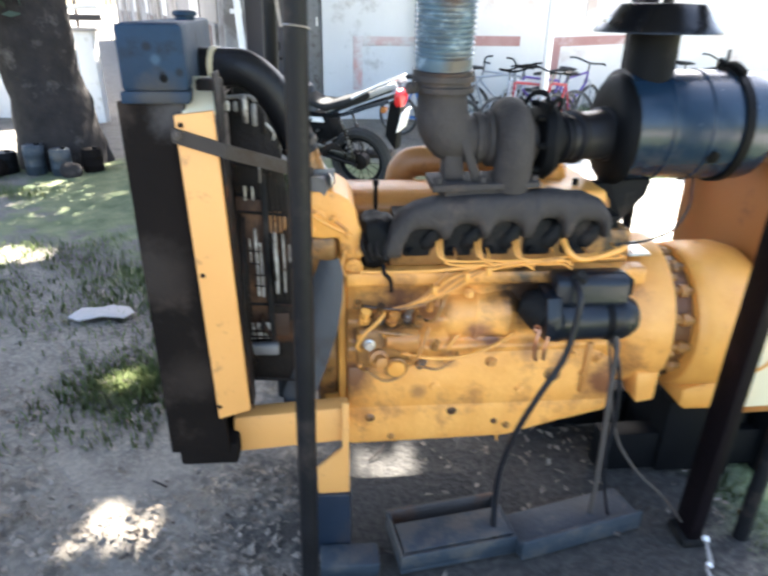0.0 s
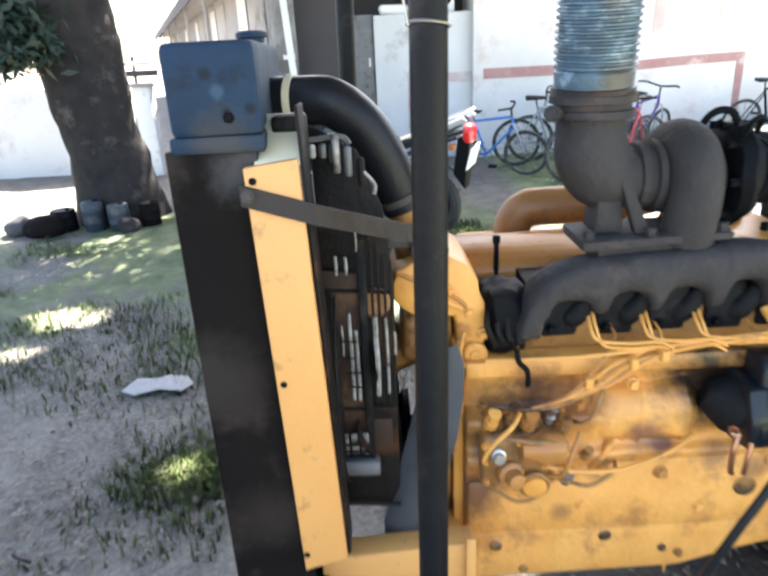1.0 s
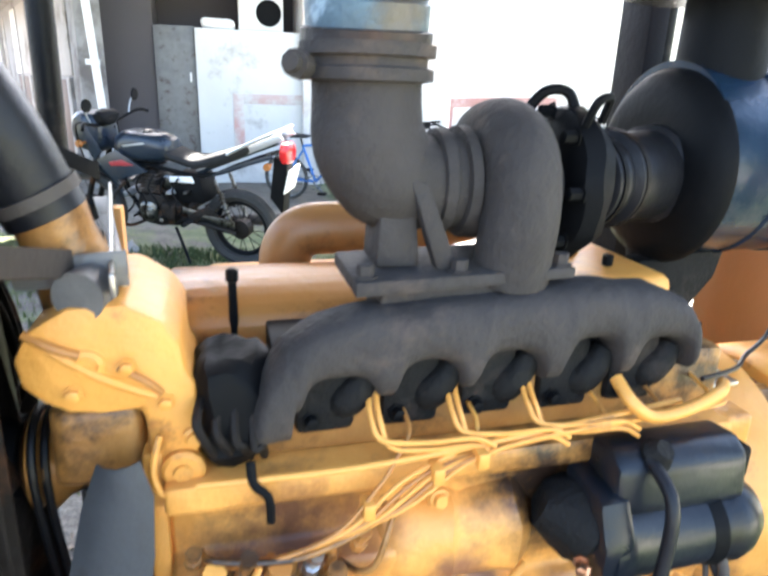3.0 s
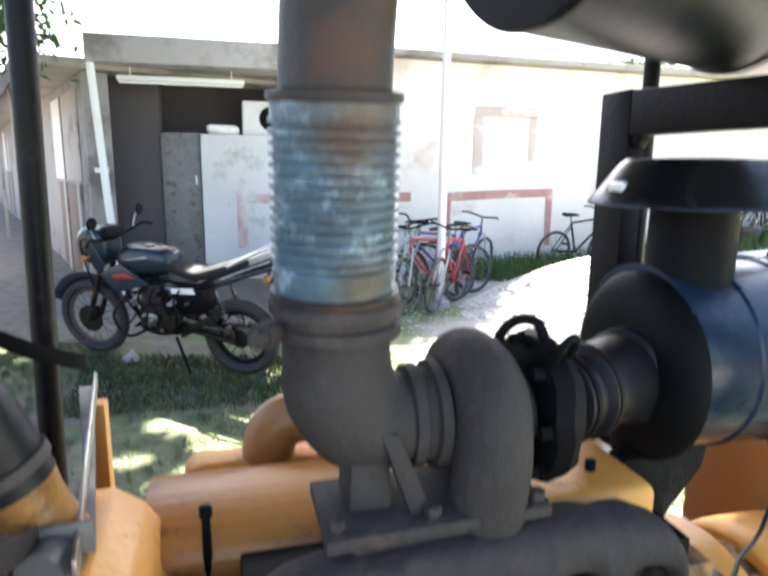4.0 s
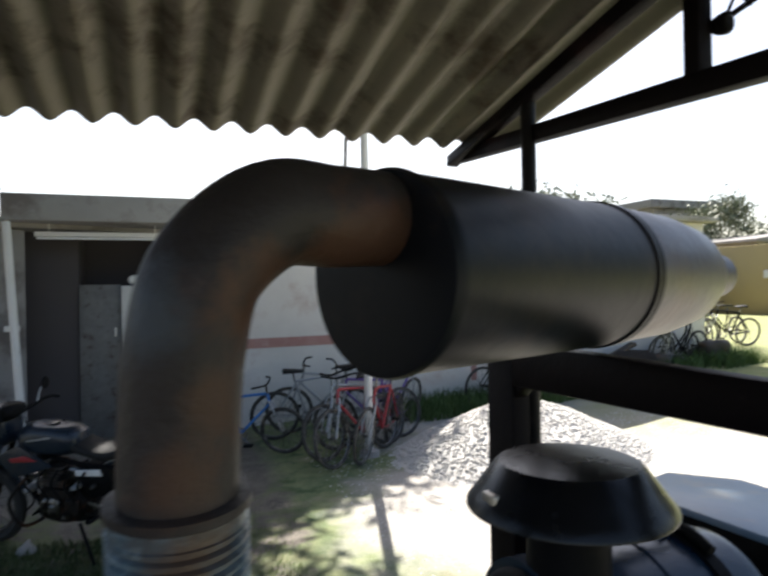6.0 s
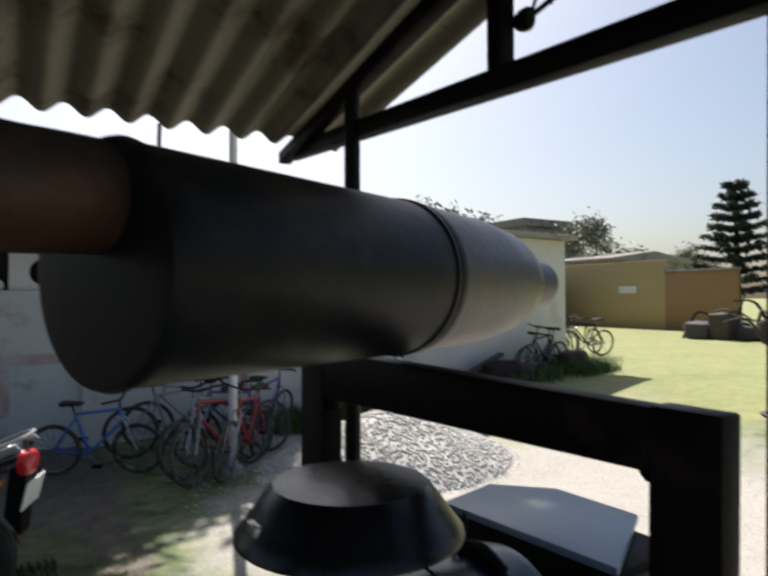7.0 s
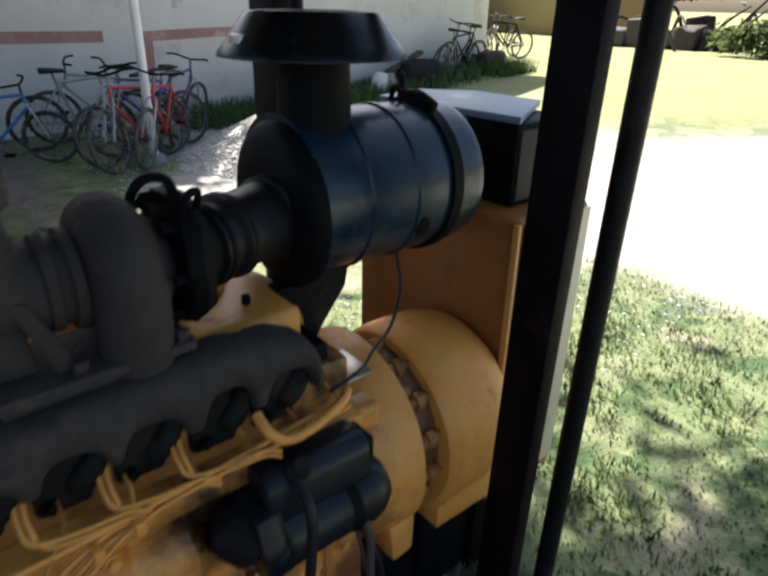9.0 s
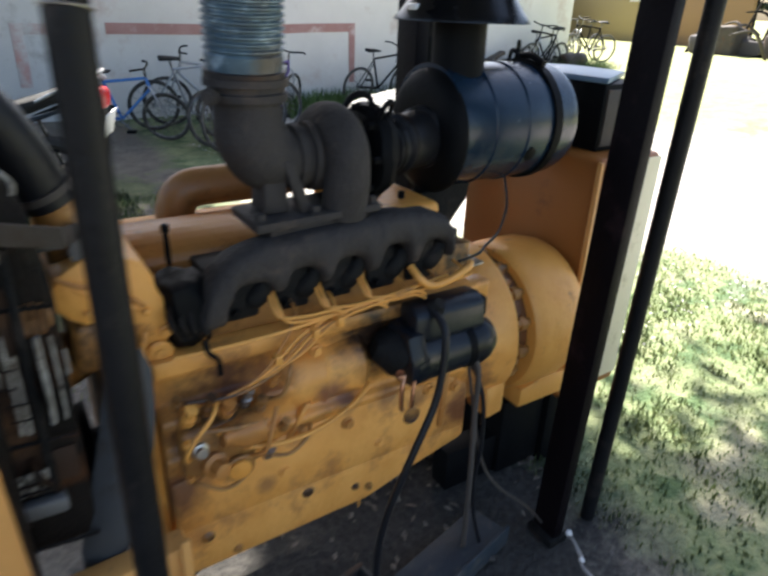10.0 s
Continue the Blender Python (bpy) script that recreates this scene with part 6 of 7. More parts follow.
def make_skid():
    skid = thing("engine_skid", (0.6, 0.1, 0), "black steel skid rails under the generator set", "skid")
    part("rail", box(0.8, 1.72, 0.44, 0.52, 0.0, 0.16, 0.005), BLACK_PAINT, skid)
    part("front_block", box(-0.04, 0.065, -0.165, -0.075, -0.02, 0.236, 0.008), BLACK_BLUE, skid, "blue-black steel foot block")
    part("rear_rail", box(1.0, 1.72, 0.16, 0.24, 0.0, 0.16, 0.005), BLACK_PAINT, skid)
    part("rear_pedestal", box(1.22, 1.42, 0.14, 0.42, 0.0, 0.31, 0.006), BLACK_PAINT, skid)
    for x in (1.5, 1.64):
        part("cross_member", box(x, x + 0.08, 0.2, 0.56, 0.16, 0.24, 0.005), BLACK_PAINT, skid)
    tray = thing("steel_tray", (0.35, -0.24, 0), "old dusty blue-grey open steel tray lying beside the skid", "tray")
    skew = Matrix.Translation((0.385, -0.135, 0)) @ Matrix.Rotation(radians(9), 4, "Z")
    part("floor", box(-0.19, 0.19, -0.1, 0.1, 0.0, 0.012, 0.003, None, skew), TRAY, tray)
    part("rim", box(-0.19, 0.19, 0.088, 0.1, 0.012, 0.075, 0.003, None, skew), GREY_IRON, tray)
    part("rim", box(-0.19, 0.19, -0.1, -0.088, 0.012, 0.07, 0.003, None, skew), TRAY, tray)
    part("rim", box(-0.19, -0.178, -0.088, 0.088, 0.012, 0.07, 0.003, None, skew), TRAY, tray)
    part("rim", box(0.178, 0.19, -0.088, 0.088, 0.012, 0.07, 0.003, None, skew), TRAY, tray)
    part("lid_sheet", roughen(box(-0.175, 0.176, -0.087, 0.03, 0.071, 0.076, 0.002, None, skew), 0.002, 8), TRAY, tray)
    bar = thing("steel_channel", (0.8, -0.1, 0), "dusty blue-grey length of steel channel lying in the dirt", "channel")
    skew = Matrix.Translation((0.79, -0.1, 0)) @ Matrix.Rotation(radians(14), 4, "Z")
    part("web", roughen(box(-0.22, 0.23, -0.075, 0.06, 0.0, 0.055, 0.012, None, skew), 0.003, 9), TRAY, bar)
    part("flange", box(-0.22, 0.23, -0.088, -0.0755, 0.0, 0.075, 0.004, None, skew), TRAY, bar)
    plate = thing("steel_offcut", (0.02, -0.12, 0), "small rusty blue steel offcut by the post foot", "steel plate")
    part("plate", roughen(box(-0.03, 0.15, -0.26, -0.17, -0.01, 0.045, 0.008), 0.004, 12), TRAY, plate)
    rag = thing("rope", (1.2, -0.3, 0), "frayed pale rope lying by the post", "rope")
    part("strand", tube([(1.2, -0.235, 0.035), (1.185, -0.26, 0.05), (1.18, -0.3, 0.02), (1.15, -0.33, 0.03), (1.155, -0.37, 0.012), (1.125, -0.41, 0.02), (1.12, -0.46, 0.01)], [0.006, 0.004, 0.008, 0.004, 0.007, 0.004, 0.005], 7), CONCRETE, rag)
    for x, y, z, r in ((1.2, -0.228, 0.045, 0.011), (1.165, -0.315, 0.03, 0.009), (1.14, -0.395, 0.02, 0.008)):
        part("knot", roughen(lathe((x, y, z - r), (0.2, 0.1, 1), [(0, r * 0.5), (r * 0.6, r), (r * 1.4, r * 0.8), (r * 1.9, r * 0.3)], 10), 0.003, 60), WHITE_PAINT, rag)



make_engine()
make_starter_cables()
make_radiator()
make_tie_bar([(-0.312, -0.243, 1.325), (-0.2, -0.245, 1.29), (-0.06, -0.13, 1.222), (-0.025, 0.06, 1.165)], "grey-brown flat steel tie bar from radiator to bracket", STRAP)
make_tie_bar([(-0.33, 0.485, 1.345), (-0.26, 0.51, 1.32), (-0.16, 0.58, 1.24), (-0.09, 0.65, 1.19)], "black flat steel tie bar on the far side", BLACK_PAINT)
make_cross_bracket()
make_air_cleaner()
make_generator()
make_skid()


# ---- motorcycles and bicycles ----
def wheel(name, at, r, width, parent, spokes=18, tyre_mat=None, rim_mat=None):
    x, y, z = at
    tyre = part(name, ring((x, y, z), (0, 1, 0), r - width * 0.5, width * 0.5, 36, 8), tyre_mat or TYRE, parent)
    part("rim", ring((x, y, z), (0, 1, 0), r - width * 1.05, width * 0.22, 36, 6), rim_mat or CHROME, tyre)
    b = lathe((x, y - 0.035, z), (0, 1, 0), [(0, 0.016), (0.07, 0.016)], 10)
    for k in range(spokes):
        a = 2 * math.pi * k / spokes
        o = a + (0.35 if k % 2 else -0.35)
        s = 0.025 if k % 2 else -0.025
        tube([(x + 0.016 * math.cos(o), y + s, z + 0.016 * math.sin(o)), (x + (r - width) * math.cos(a), y, z + (r - width) * math.sin(a))], 0.0028, 4, b, 1)
    part("spokes", b, rim_mat or CHROME, tyre)
    return tyre


def make_motorcycle(label):
    m = thing("motorcycle", (0, 0, 0), label, "motorcycle")
    wheel("rear_wheel", (0, 0, 0.31), 0.31, 0.1, m, 18, None, BLACK_PAINT)
    wheel("front_wheel", (1.3, 0, 0.31), 0.31, 0.08, m, 18, None, GREY_IRON)
    part("frame", tube([(0.0, 0.08, 0.3), (0.35, 0.1, 0.36), (0.55, 0.08, 0.3), (0.8, 0.06, 0.35), (0.98, 0.03, 0.75), (0.6, 0.07, 0.72), (0.2, 0.09, 0.72), (-0.25, 0.06, 0.9)], 0.017, 8), BLACK_PAINT, m)
    part("swing_arm", tube([(0.0, -0.09, 0.3), (0.25, -0.1, 0.34), (0.48, -0.08, 0.36)], 0.02, 8), SOOT_OIL, m)
    part("swing_arm", tube([(0.0, 0.09, 0.3), (0.25, 0.1, 0.34), (0.48, 0.08, 0.36)], 0.02, 8), SOOT_OIL, m)
    for s in (1, -1):
        shock = part("rear_shock", lathe((0.02, 0.11 * s, 0.36), (0.35, 0, 1), [(0, 0.012), (0.05, 0.014), (0.3, 0.014), (0.36, 0.012)], 12), CHROME, m)
        for k in range(7):
            part("coil", ring((0.047 + 0.0095 * k, 0.11 * s, 0.43 + 0.027 * k), (0.35, 0, 1), 0.025, 0.005, 14, 6), CHROME if k % 3 == 0 else SOOT_OIL, shock)
    tank = part("fuel_tank", lump(0.5, 0.96, -0.13, 0.13, 0.76, 0.96, 0.008, 7, 2.0), BLACK_BLUE, m, "dark glossy fuel tank")
    part("filler_cap", lathe((0.72, 0, 0.955), (0, 0, 1), [(0, 0.035), (0.015, 0.035), (0.018, 0.02)], 14), CHROME, tank)
    for s in (1, -1):
        part("tank_stripe", prism([(0.66, 0.9), (0.84, 0.86), (0.86, 0.87), (0.68, 0.91)], 0.128 * s - 0.006, 0.128 * s + 0.006, "y", 0.002), SILVER, tank, "silver tank stripe")
    part("seat", roughen(prism([(-0.16, 0.92), (0.1, 0.8), (0.3, 0.745), (0.54, 0.8), (0.53, 0.87), (0.42, 0.83), (0.28, 0.825), (0.12, 0.88), (-0.14, 0.985)], -0.12, 0.12, "y", 0.03), 0.004, 10), SEAT_BLACK, m, "black padded dual seat")
    part("tail_fairing", prism([(-0.36, 1.0), (0.0, 0.84), (0.3, 0.7), (0.3, 0.76), (0.1, 0.85), (-0.3, 1.05)], -0.085, 0.085, "y", 0.015), BLACK_BLUE, m, "dark raised tail fairing")
    for s in (1, -1):
        part("tail_panel", prism([(-0.4, 1.04), (-0.12, 0.91), (0.1, 0.82), (0.3, 0.735), (0.14, 0.84), (-0.1, 0.955), (-0.36, 1.075)], 0.1 * s - 0.008, 0.1 * s + 0.008, "y", 0.003), SILVER, m, "silver tail panel")
        part("tail_panel", prism([(-0.32, 0.9), (-0.1, 0.82), (0.12, 0.735), (0.22, 0.7), (0.1, 0.76), (-0.1, 0.85), (-0.3, 0.93)], 0.1 * s - 0.006, 0.1 * s + 0.006, "y", 0.003), BLACK_BLUE, m, "dark lower tail panel")
    part("grab_rail", tube([(0.02, 0.13, 0.9), (-0.2, 0.13, 1.02), (-0.38, 0.08, 1.1), (-0.38, -0.08, 1.1), (-0.2, -0.13, 1.02), (0.02, -0.13, 0.9)], 0.011, 8), SILVER, m)
    part("tail_light", lump(-0.42, -0.34, -0.08, 0.08, 0.86, 1.0, 0.006, 10, 2.5), TAIL_RED, m, "red tail light")
    part("rear_mudguard", prism([(-0.4, 0.88), (-0.3, 0.9), (-0.26, 0.6), (-0.36, 0.48)], -0.06, 0.06, "y", 0.01), BLACK_PAINT, m)
    part("licence_plate", box(-0.395, -0.385, -0.1, 0.1, 0.66, 0.84, 0.003, None, Matrix.Translation((-0.39, 0, 0.75)) @ Matrix.Rotation(radians(-14), 4, "Y") @ Matrix.Translation((0.37, 0, -0.75))), WHITE_PAINT, m, "plain white plate")
    # black engine parts are toned darker still for shade on the lower half
    eng = part("engine", lump(0.42, 0.82, -0.13, 0.13, 0.27, 0.52, 0.035, 11), SOOT_OIL, m, "black finned engine, toned darker for shade")
    part("gearbox_cover", lump(0.44, 0.6, -0.15, -0.1, 0.32, 0.46, 0.02, 14), CHROME, eng)
    part("side_case", lump(0.62, 0.76, 0.11, 0.155, 0.32, 0.46, 0.02, 14, 2.0), CHROME, eng)
    part("sprocket_cover", lump(0.46, 0.58, 0.1, 0.15, 0.36, 0.48, 0.02, 16, 2.5), SOOT_OIL, eng)
    for k in range(6):
        part("cooling_fin", box(0.6 + 0.006 * k, 0.78 + 0.006 * k, -0.095, 0.095, 0.53 + 0.025 * k, 0.538 + 0.025 * k, 0.003), GREY_IRON, eng)
    part("cylinder", lump(0.63, 0.79, -0.075, 0.075, 0.5, 0.7, 0.015, 14), SOOT_OIL, eng)
    part("clutch_cover", lathe((0.55, -0.13, 0.4), (0, -1, 0), [(0, 0.09), (0.02, 0.085), (0.03, 0.05)], 20), CHROME, eng)
    part("exhaust", tube([(0.8, -0.08, 0.58), (0.92, -0.1, 0.5), (0.86, -0.12, 0.3), (0.6, -0.14, 0.26), (0.3, -0.15, 0.28), (-0.25, -0.16, 0.36)], [0.02, 0.02, 0.02, 0.024, 0.04, 0.045], 12), GREY_IRON, m)
    part("side_panel", prism([(0.22, 0.5), (0.42, 0.47), (0.52, 0.6), (0.5, 0.69), (0.26, 0.71)], -0.11, 0.11, "y", 0.03), BLACK_PAINT, m)
    for s in (1, -1):
        part("side_trim", prism([(0.3, 0.655), (0.5, 0.64), (0.5, 0.68), (0.32, 0.7)], 0.116 * s - 0.008, 0.116 * s + 0.008, "y", 0.004), WHITE_PAINT, m, "pale side trim")
        part("fork_leg", tube([(1.3, 0.07 * s, 0.3), (1.14, 0.07 * s, 0.72), (1.06, 0.07 * s, 0.96)], 0.022, 10, None, 1), SOOT_OIL, m)
        part("mirror", lathe((1.0, 0.27 * s, 1.16), (-1, 0.1 * s, 0), [(0, 0.02), (0.01, 0.048), (0.02, 0.042)], 14), BLACK_PAINT, m)
        part("mirror_stem", tube([(1.02, 0.22 * s, 1.03), (1.02, 0.25 * s, 1.1), (1.0, 0.27 * s, 1.15)], 0.006, 6), SILVER, m)
        part("indicator", lathe((-0.3, 0.1 * s, 0.86), (0, s, 0), [(0, 0.01), (0.05, 0.012), (0.06, 0.028), (0.085, 0.024)], 10), ORANGE, m)
        part("front_indicator", lathe((1.16, 0.12 * s, 0.86), (0.2, s, 0), [(0, 0.01), (0.05, 0.012), (0.06, 0.028), (0.085, 0.024)], 10), ORANGE, m)
        part("fairing_panel", prism([(1.04, 0.8), (1.11, 0.72), (1.2, 0.9), (1.24, 1.02), (1.18, 1.06)], 0.125 * s - 0.008, 0.125 * s + 0.008, "y", 0.004), BLACK_BLUE, m, "dark fairing panel")
        part("tank_shroud", prism([(0.66, 0.7), (0.95, 0.6), (1.08, 0.74), (0.9, 0.84)], 0.14 * s - 0.012, 0.14 * s + 0.012, "y", 0.006), BLACK_BLUE, m)
        part("shroud_trim", prism([(0.76, 0.74), (0.95, 0.715), (0.97, 0.74), (0.86, 0.77)], 0.156 * s - 0.004, 0.156 * s + 0.004, "y", 0.002), RED, m, "red shroud decal")
        part("foot_peg", tube([(0.34, 0.1 * s, 0.36), (0.34, 0.22 * s, 0.37)], 0.014, 8, None, 1), RUBBER, m)
        part("peg_bracket", prism([(0.1, 0.42), (0.2, 0.5), (0.38, 0.4), (0.32, 0.34), (0.24, 0.42)], 0.125 * s - 0.006, 0.125 * s + 0.006, "y", 0.003), SOOT_OIL, m)
    part("handlebar", tube([(0.96, 0.38, 1.02), (1.0, 0.3, 1.04), (1.05, 0.1, 0.99), (1.05, -0.1, 0.99), (1.0, -0.3, 1.04), (0.96, -0.38, 1.02)], 0.013, 8), BLACK_PAINT, m)
    part("instrument_pod", lump(1.0, 1.12, -0.1, 0.1, 0.98, 1.08, 0.01, 14), BLACK_PAINT, m)
    part("headlight", lathe((1.2, 0, 0.88), (1, 0, -0.1), [(0, 0.05), (0.03, 0.085), (0.09, 0.09), (0.1, 0.08)], 22), SILVER, m)
    part("fly_screen", lump(1.04, 1.3, -0.13, 0.13, 0.78, 1.06, 0.012, 8), BLACK_BLUE, m, "dark headlight fairing")
    part("brake_cable", tube([(1.0, 0.25, 1.03), (1.16, 0.2, 1.0), (1.22, 0.12, 0.8), (1.2, 0.08, 0.55), (1.28, 0.06, 0.36)], 0.006, 6), BLACK_PAINT, m)
    part("clutch_cable", tube([(1.0, -0.25, 1.03), (1.12, -0.2, 0.95), (0.98, -0.12, 0.72), (0.8, -0.14, 0.5)], 0.006, 6), BLACK_PAINT, m)
    part("front_disc", lathe((1.3, 0.05, 0.31), (0, 1, 0), [(0, 0.11), (0.004, 0.11)], 24), SOOT_OIL, m)
    part("brake_caliper", lump(1.2, 1.27, 0.04, 0.09, 0.34, 0.43, 0.006, 14), BLACK_PAINT, m)
    part("rear_hub", lathe((0.0, -0.05, 0.31), (0, 1, 0), [(0, 0.05), (0.01, 0.075), (0.09, 0.075), (0.1, 0.05)], 20), SOOT_OIL, m)
    part("chain_guard", prism([(0.0, 0.4), (0.42, 0.46), (0.42, 0.41), (0.0, 0.34)], 0.11, 0.125, "y", 0.004), CHROME, m)
    part("carburettor", lump(0.5, 0.62, -0.06, 0.06, 0.55, 0.67, 0.012, 18), CHROME, m)
    part("crash_bar", tube([(0.84, 0.16, 0.62), (0.94, 0.22, 0.45), (0.84, 0.19, 0.28), (0.84, -0.19, 0.28), (0.94, -0.22, 0.45), (0.84, -0.16, 0.62)], 0.013, 8), SOOT_OIL, m)
    arc = [(1.3 + 0.345 * math.cos(a), 0, 0.31 + 0.345 * math.sin(a)) for a in (radians(d) for d in (20, 55, 90, 125, 160))]
    part("front_mudguard", tube(arc, 0.055, 10, None, 6, False, 0.35), BLACK_BLUE, m)
    for k in range(12):
        x, z = 0.3 + 0.05 * k + 0.02 * math.sin(5 * k), 0.46 + 0.15 * math.sin(2.3 * k)
        part("engine_fitting", lump(x, x + 0.045 + 0.02 * math.sin(3 * k), -0.165, 0.165, z, z + 0.037 + 0.012 * math.cos(4 * k), 0.012, 20, k * 1.7, 3), (SOOT_OIL, CHROME, BLACK_PAINT, SILVER)[k % 4], m)
    for k in range(5):
        x = 0.42 + 0.1 * k
        part("hose", tube([(x, 0.13, 0.68), (x + 0.04, 0.16, 0.58), (x - 0.02, 0.15, 0.46), (x + 0.06, 0.13, 0.36)], 0.007, 6), BLACK_PAINT, m)
    part("side_stand", tube([(0.5, 0.1, 0.28), (0.42, 0.14, 0.14), (0.36, 0.17, 0.02)], 0.012, 8), BLACK_PAINT, m)
    return m


def make_bicycle(label, paint, r=0.32):
    c = thing("bicycle", (0, 0, 0), label, "bicycle", "bicycles by the wall")
    wb = 1.0 * r / 0.32
    wheel("rear_wheel", (0, 0, r), r, 0.04, c, 16, BIKE_TYRE)
    wheel("front_wheel", (wb, 0, r), r, 0.04, c, 16, BIKE_TYRE)
    k = r / 0.32
    bb, seat, head, hb = (0.42 * k, 0, 0.28 * k), (0.26 * k, 0, 0.76 * k), (0.8 * k, 0, 0.82 * k), (0.83 * k, 0, 0.68 * k)
    b = bmesh.new()
    for p, q in ((bb, seat), (seat, head), (bb, hb), (head, hb)):
        tube([p, q], 0.017, 8, b, 1)
    for s in (0.05, -0.05):
        tube([(0, s, r), (0.4 * k, s * 0.5, 0.28 * k)], 0.01, 6, b, 1)
        tube([(0, s, r), (0.27 * k, s * 0.4, 0.72 * k)], 0.009, 6, b, 1)
    part("frame", b, paint, c)
    b = bmesh.new()
    for s in (0.05, -0.05):
        tube([(wb, s, r), (0.87 * k, s, 0.66 * k), (0.82 * k, s * 0.3, 0.72 * k)], 0.012, 6, b, 3)
    part("fork", b, SILVER, c)
    part("handlebar", tube([(0.7 * k, 0.28, 0.97 * k), (0.78 * k, 0.2, 0.97 * k), (0.8 * k, 0.0, 0.94 * k), (0.78 * k, -0.2, 0.97 * k), (0.7 * k, -0.28, 0.97 * k)], 0.012, 8), BLACK_PAINT, c)
    part("stem", tube([head, (0.79 * k, 0, 0.95 * k)], 0.014, 8, None, 1), CHROME, c)
    part("seat_post", tube([seat, (0.235 * k, 0, 0.86 * k)], 0.012, 8, None, 1), CHROME, c)
    part("saddle", prism([(0.1 * k, 0.87 * k), (0.36 * k, 0.88 * k), (0.36 * k, 0.9 * k), (0.2 * k, 0.915 * k), (0.1 * k, 0.92 * k)], -0.065, 0.065, "y", 0.018), SEAT_BLACK, c)
    b = lathe((bb[0], -0.06, bb[2]), (0, 1, 0), [(0, 0.012), (0.12, 0.012)], 10)
    ring((bb[0], -0.05, bb[2]), (0, 1, 0), 0.085, 0.006, 20, 5, b)
    tube([(bb[0], -0.07, bb[2]), (bb[0] + 0.12, -0.08, bb[2] - 0.11)], 0.009, 6, b, 1)
    tube([(bb[0], 0.07, bb[2]), (bb[0] - 0.12, 0.08, bb[2] + 0.11)], 0.009, 6, b, 1)
    part("crank", b, CHROME, c)
    for s in (1, -1):
        part("pedal", box(bb[0] + 0.12 * s - 0.05, bb[0] + 0.12 * s + 0.05, -0.12 * s - 0.04, -0.12 * s + 0.04, bb[2] - 0.11 * s - 0.012, bb[2] - 0.11 * s + 0.012, 0.004), BLACK_PAINT, c)
    return c


def stand(ob, x, y, heading, lean=0.0):
    return Matrix.Translation((x, y, ground_z(x, y) + 0.005)) @ Matrix.Rotation(radians(heading), 4, "Z") @ Matrix.Rotation(radians(lean), 4, "X")


moto = make_motorcycle("black and silver motorcycle with a red tail light, parked on grass")
moto.matrix_basis = (Matrix.Translation((0.29, 4.03, ground_z(0.29, 4.03) + 0.01)) @ Matrix.Rotation(radians(150.7), 4, "Z") @ Matrix.Rotation(radians(-8), 4, "X")
                     @ Matrix.Rotation(radians(-3.2), 4, "Y"))
rag = single("cloth_rag", roughen(lathe((-0.58, 4.42, ground_z(-0.58, 4.42)), (0.1, 0, 1), [(0, 0.06), (0.03, 0.05), (0.07, 0.025), (0.1, 0.006)], 10), 0.03, 14), CONCRETE, "crumpled white rag lying on the grass", "rag")
# heading: the way the front wheel points; lean: degrees to its side
kinds = {"blue": make_bicycle("bright blue child's bicycle leaning near the wall", BLUE, 0.28),
         "red": make_bicycle("red bicycle leaning by the white pole", RED),
         "silver": make_bicycle("silver-white bicycle leaning by the wall", SILVER),
         "purple": make_bicycle("purple bicycle parked among the others", PURPLE),
         "dark": make_bicycle("dark bicycle parked against the wall", BLACK_PAINT)}
BIKES = {"blue": ((0.93, 6.9, -27, 6),), "red": ((2.9, 6.28, 217, 8), (3.05, 6.5, 230, -7)), "silver": ((2.95, 7.25, 163, -6), (3.0, 6.42, 205, 10), (1.75, 7.3, -8, 7)),
         "purple": ((2.98, 6.95, 40, 8), (3.3, 6.7, 196, 7)), "dark": ((11.6, 9.4, 200, 8), (12.6, 9.3, 170, -8), (13.1, 9.9, 185, 7), (5.2, 8.1, 8, 8), (9.0, 8.25, 12, 8), (9.9, 8.2, 190, -7))}
for kind, spots in BIKES.items():
    for s in spots[1:]:
        copy_thing(kinds[kind], stand(None, *s))
    kinds[kind].matrix_basis = stand(None, *spots[0])

pole = thing("white_pole", (2.6, 6.04, 0), "tall thin white-painted steel pole in the yard", "pole")
part("pole", lathe((2.6, 6.04, -0.05), (0, 0, 1), [(0, 0.048), (5.6, 0.042)], 18), WHITE_PAINT, pole)
part("base", lathe((2.6, 6.04, -0.03), (0, 0, 1), [(0, 0.12), (0.08, 0.11), (0.1, 0.05)], 18), CONCRETE, pole)


# ---- plants, stones and litter ----
rng = np.random.default_rng(7)


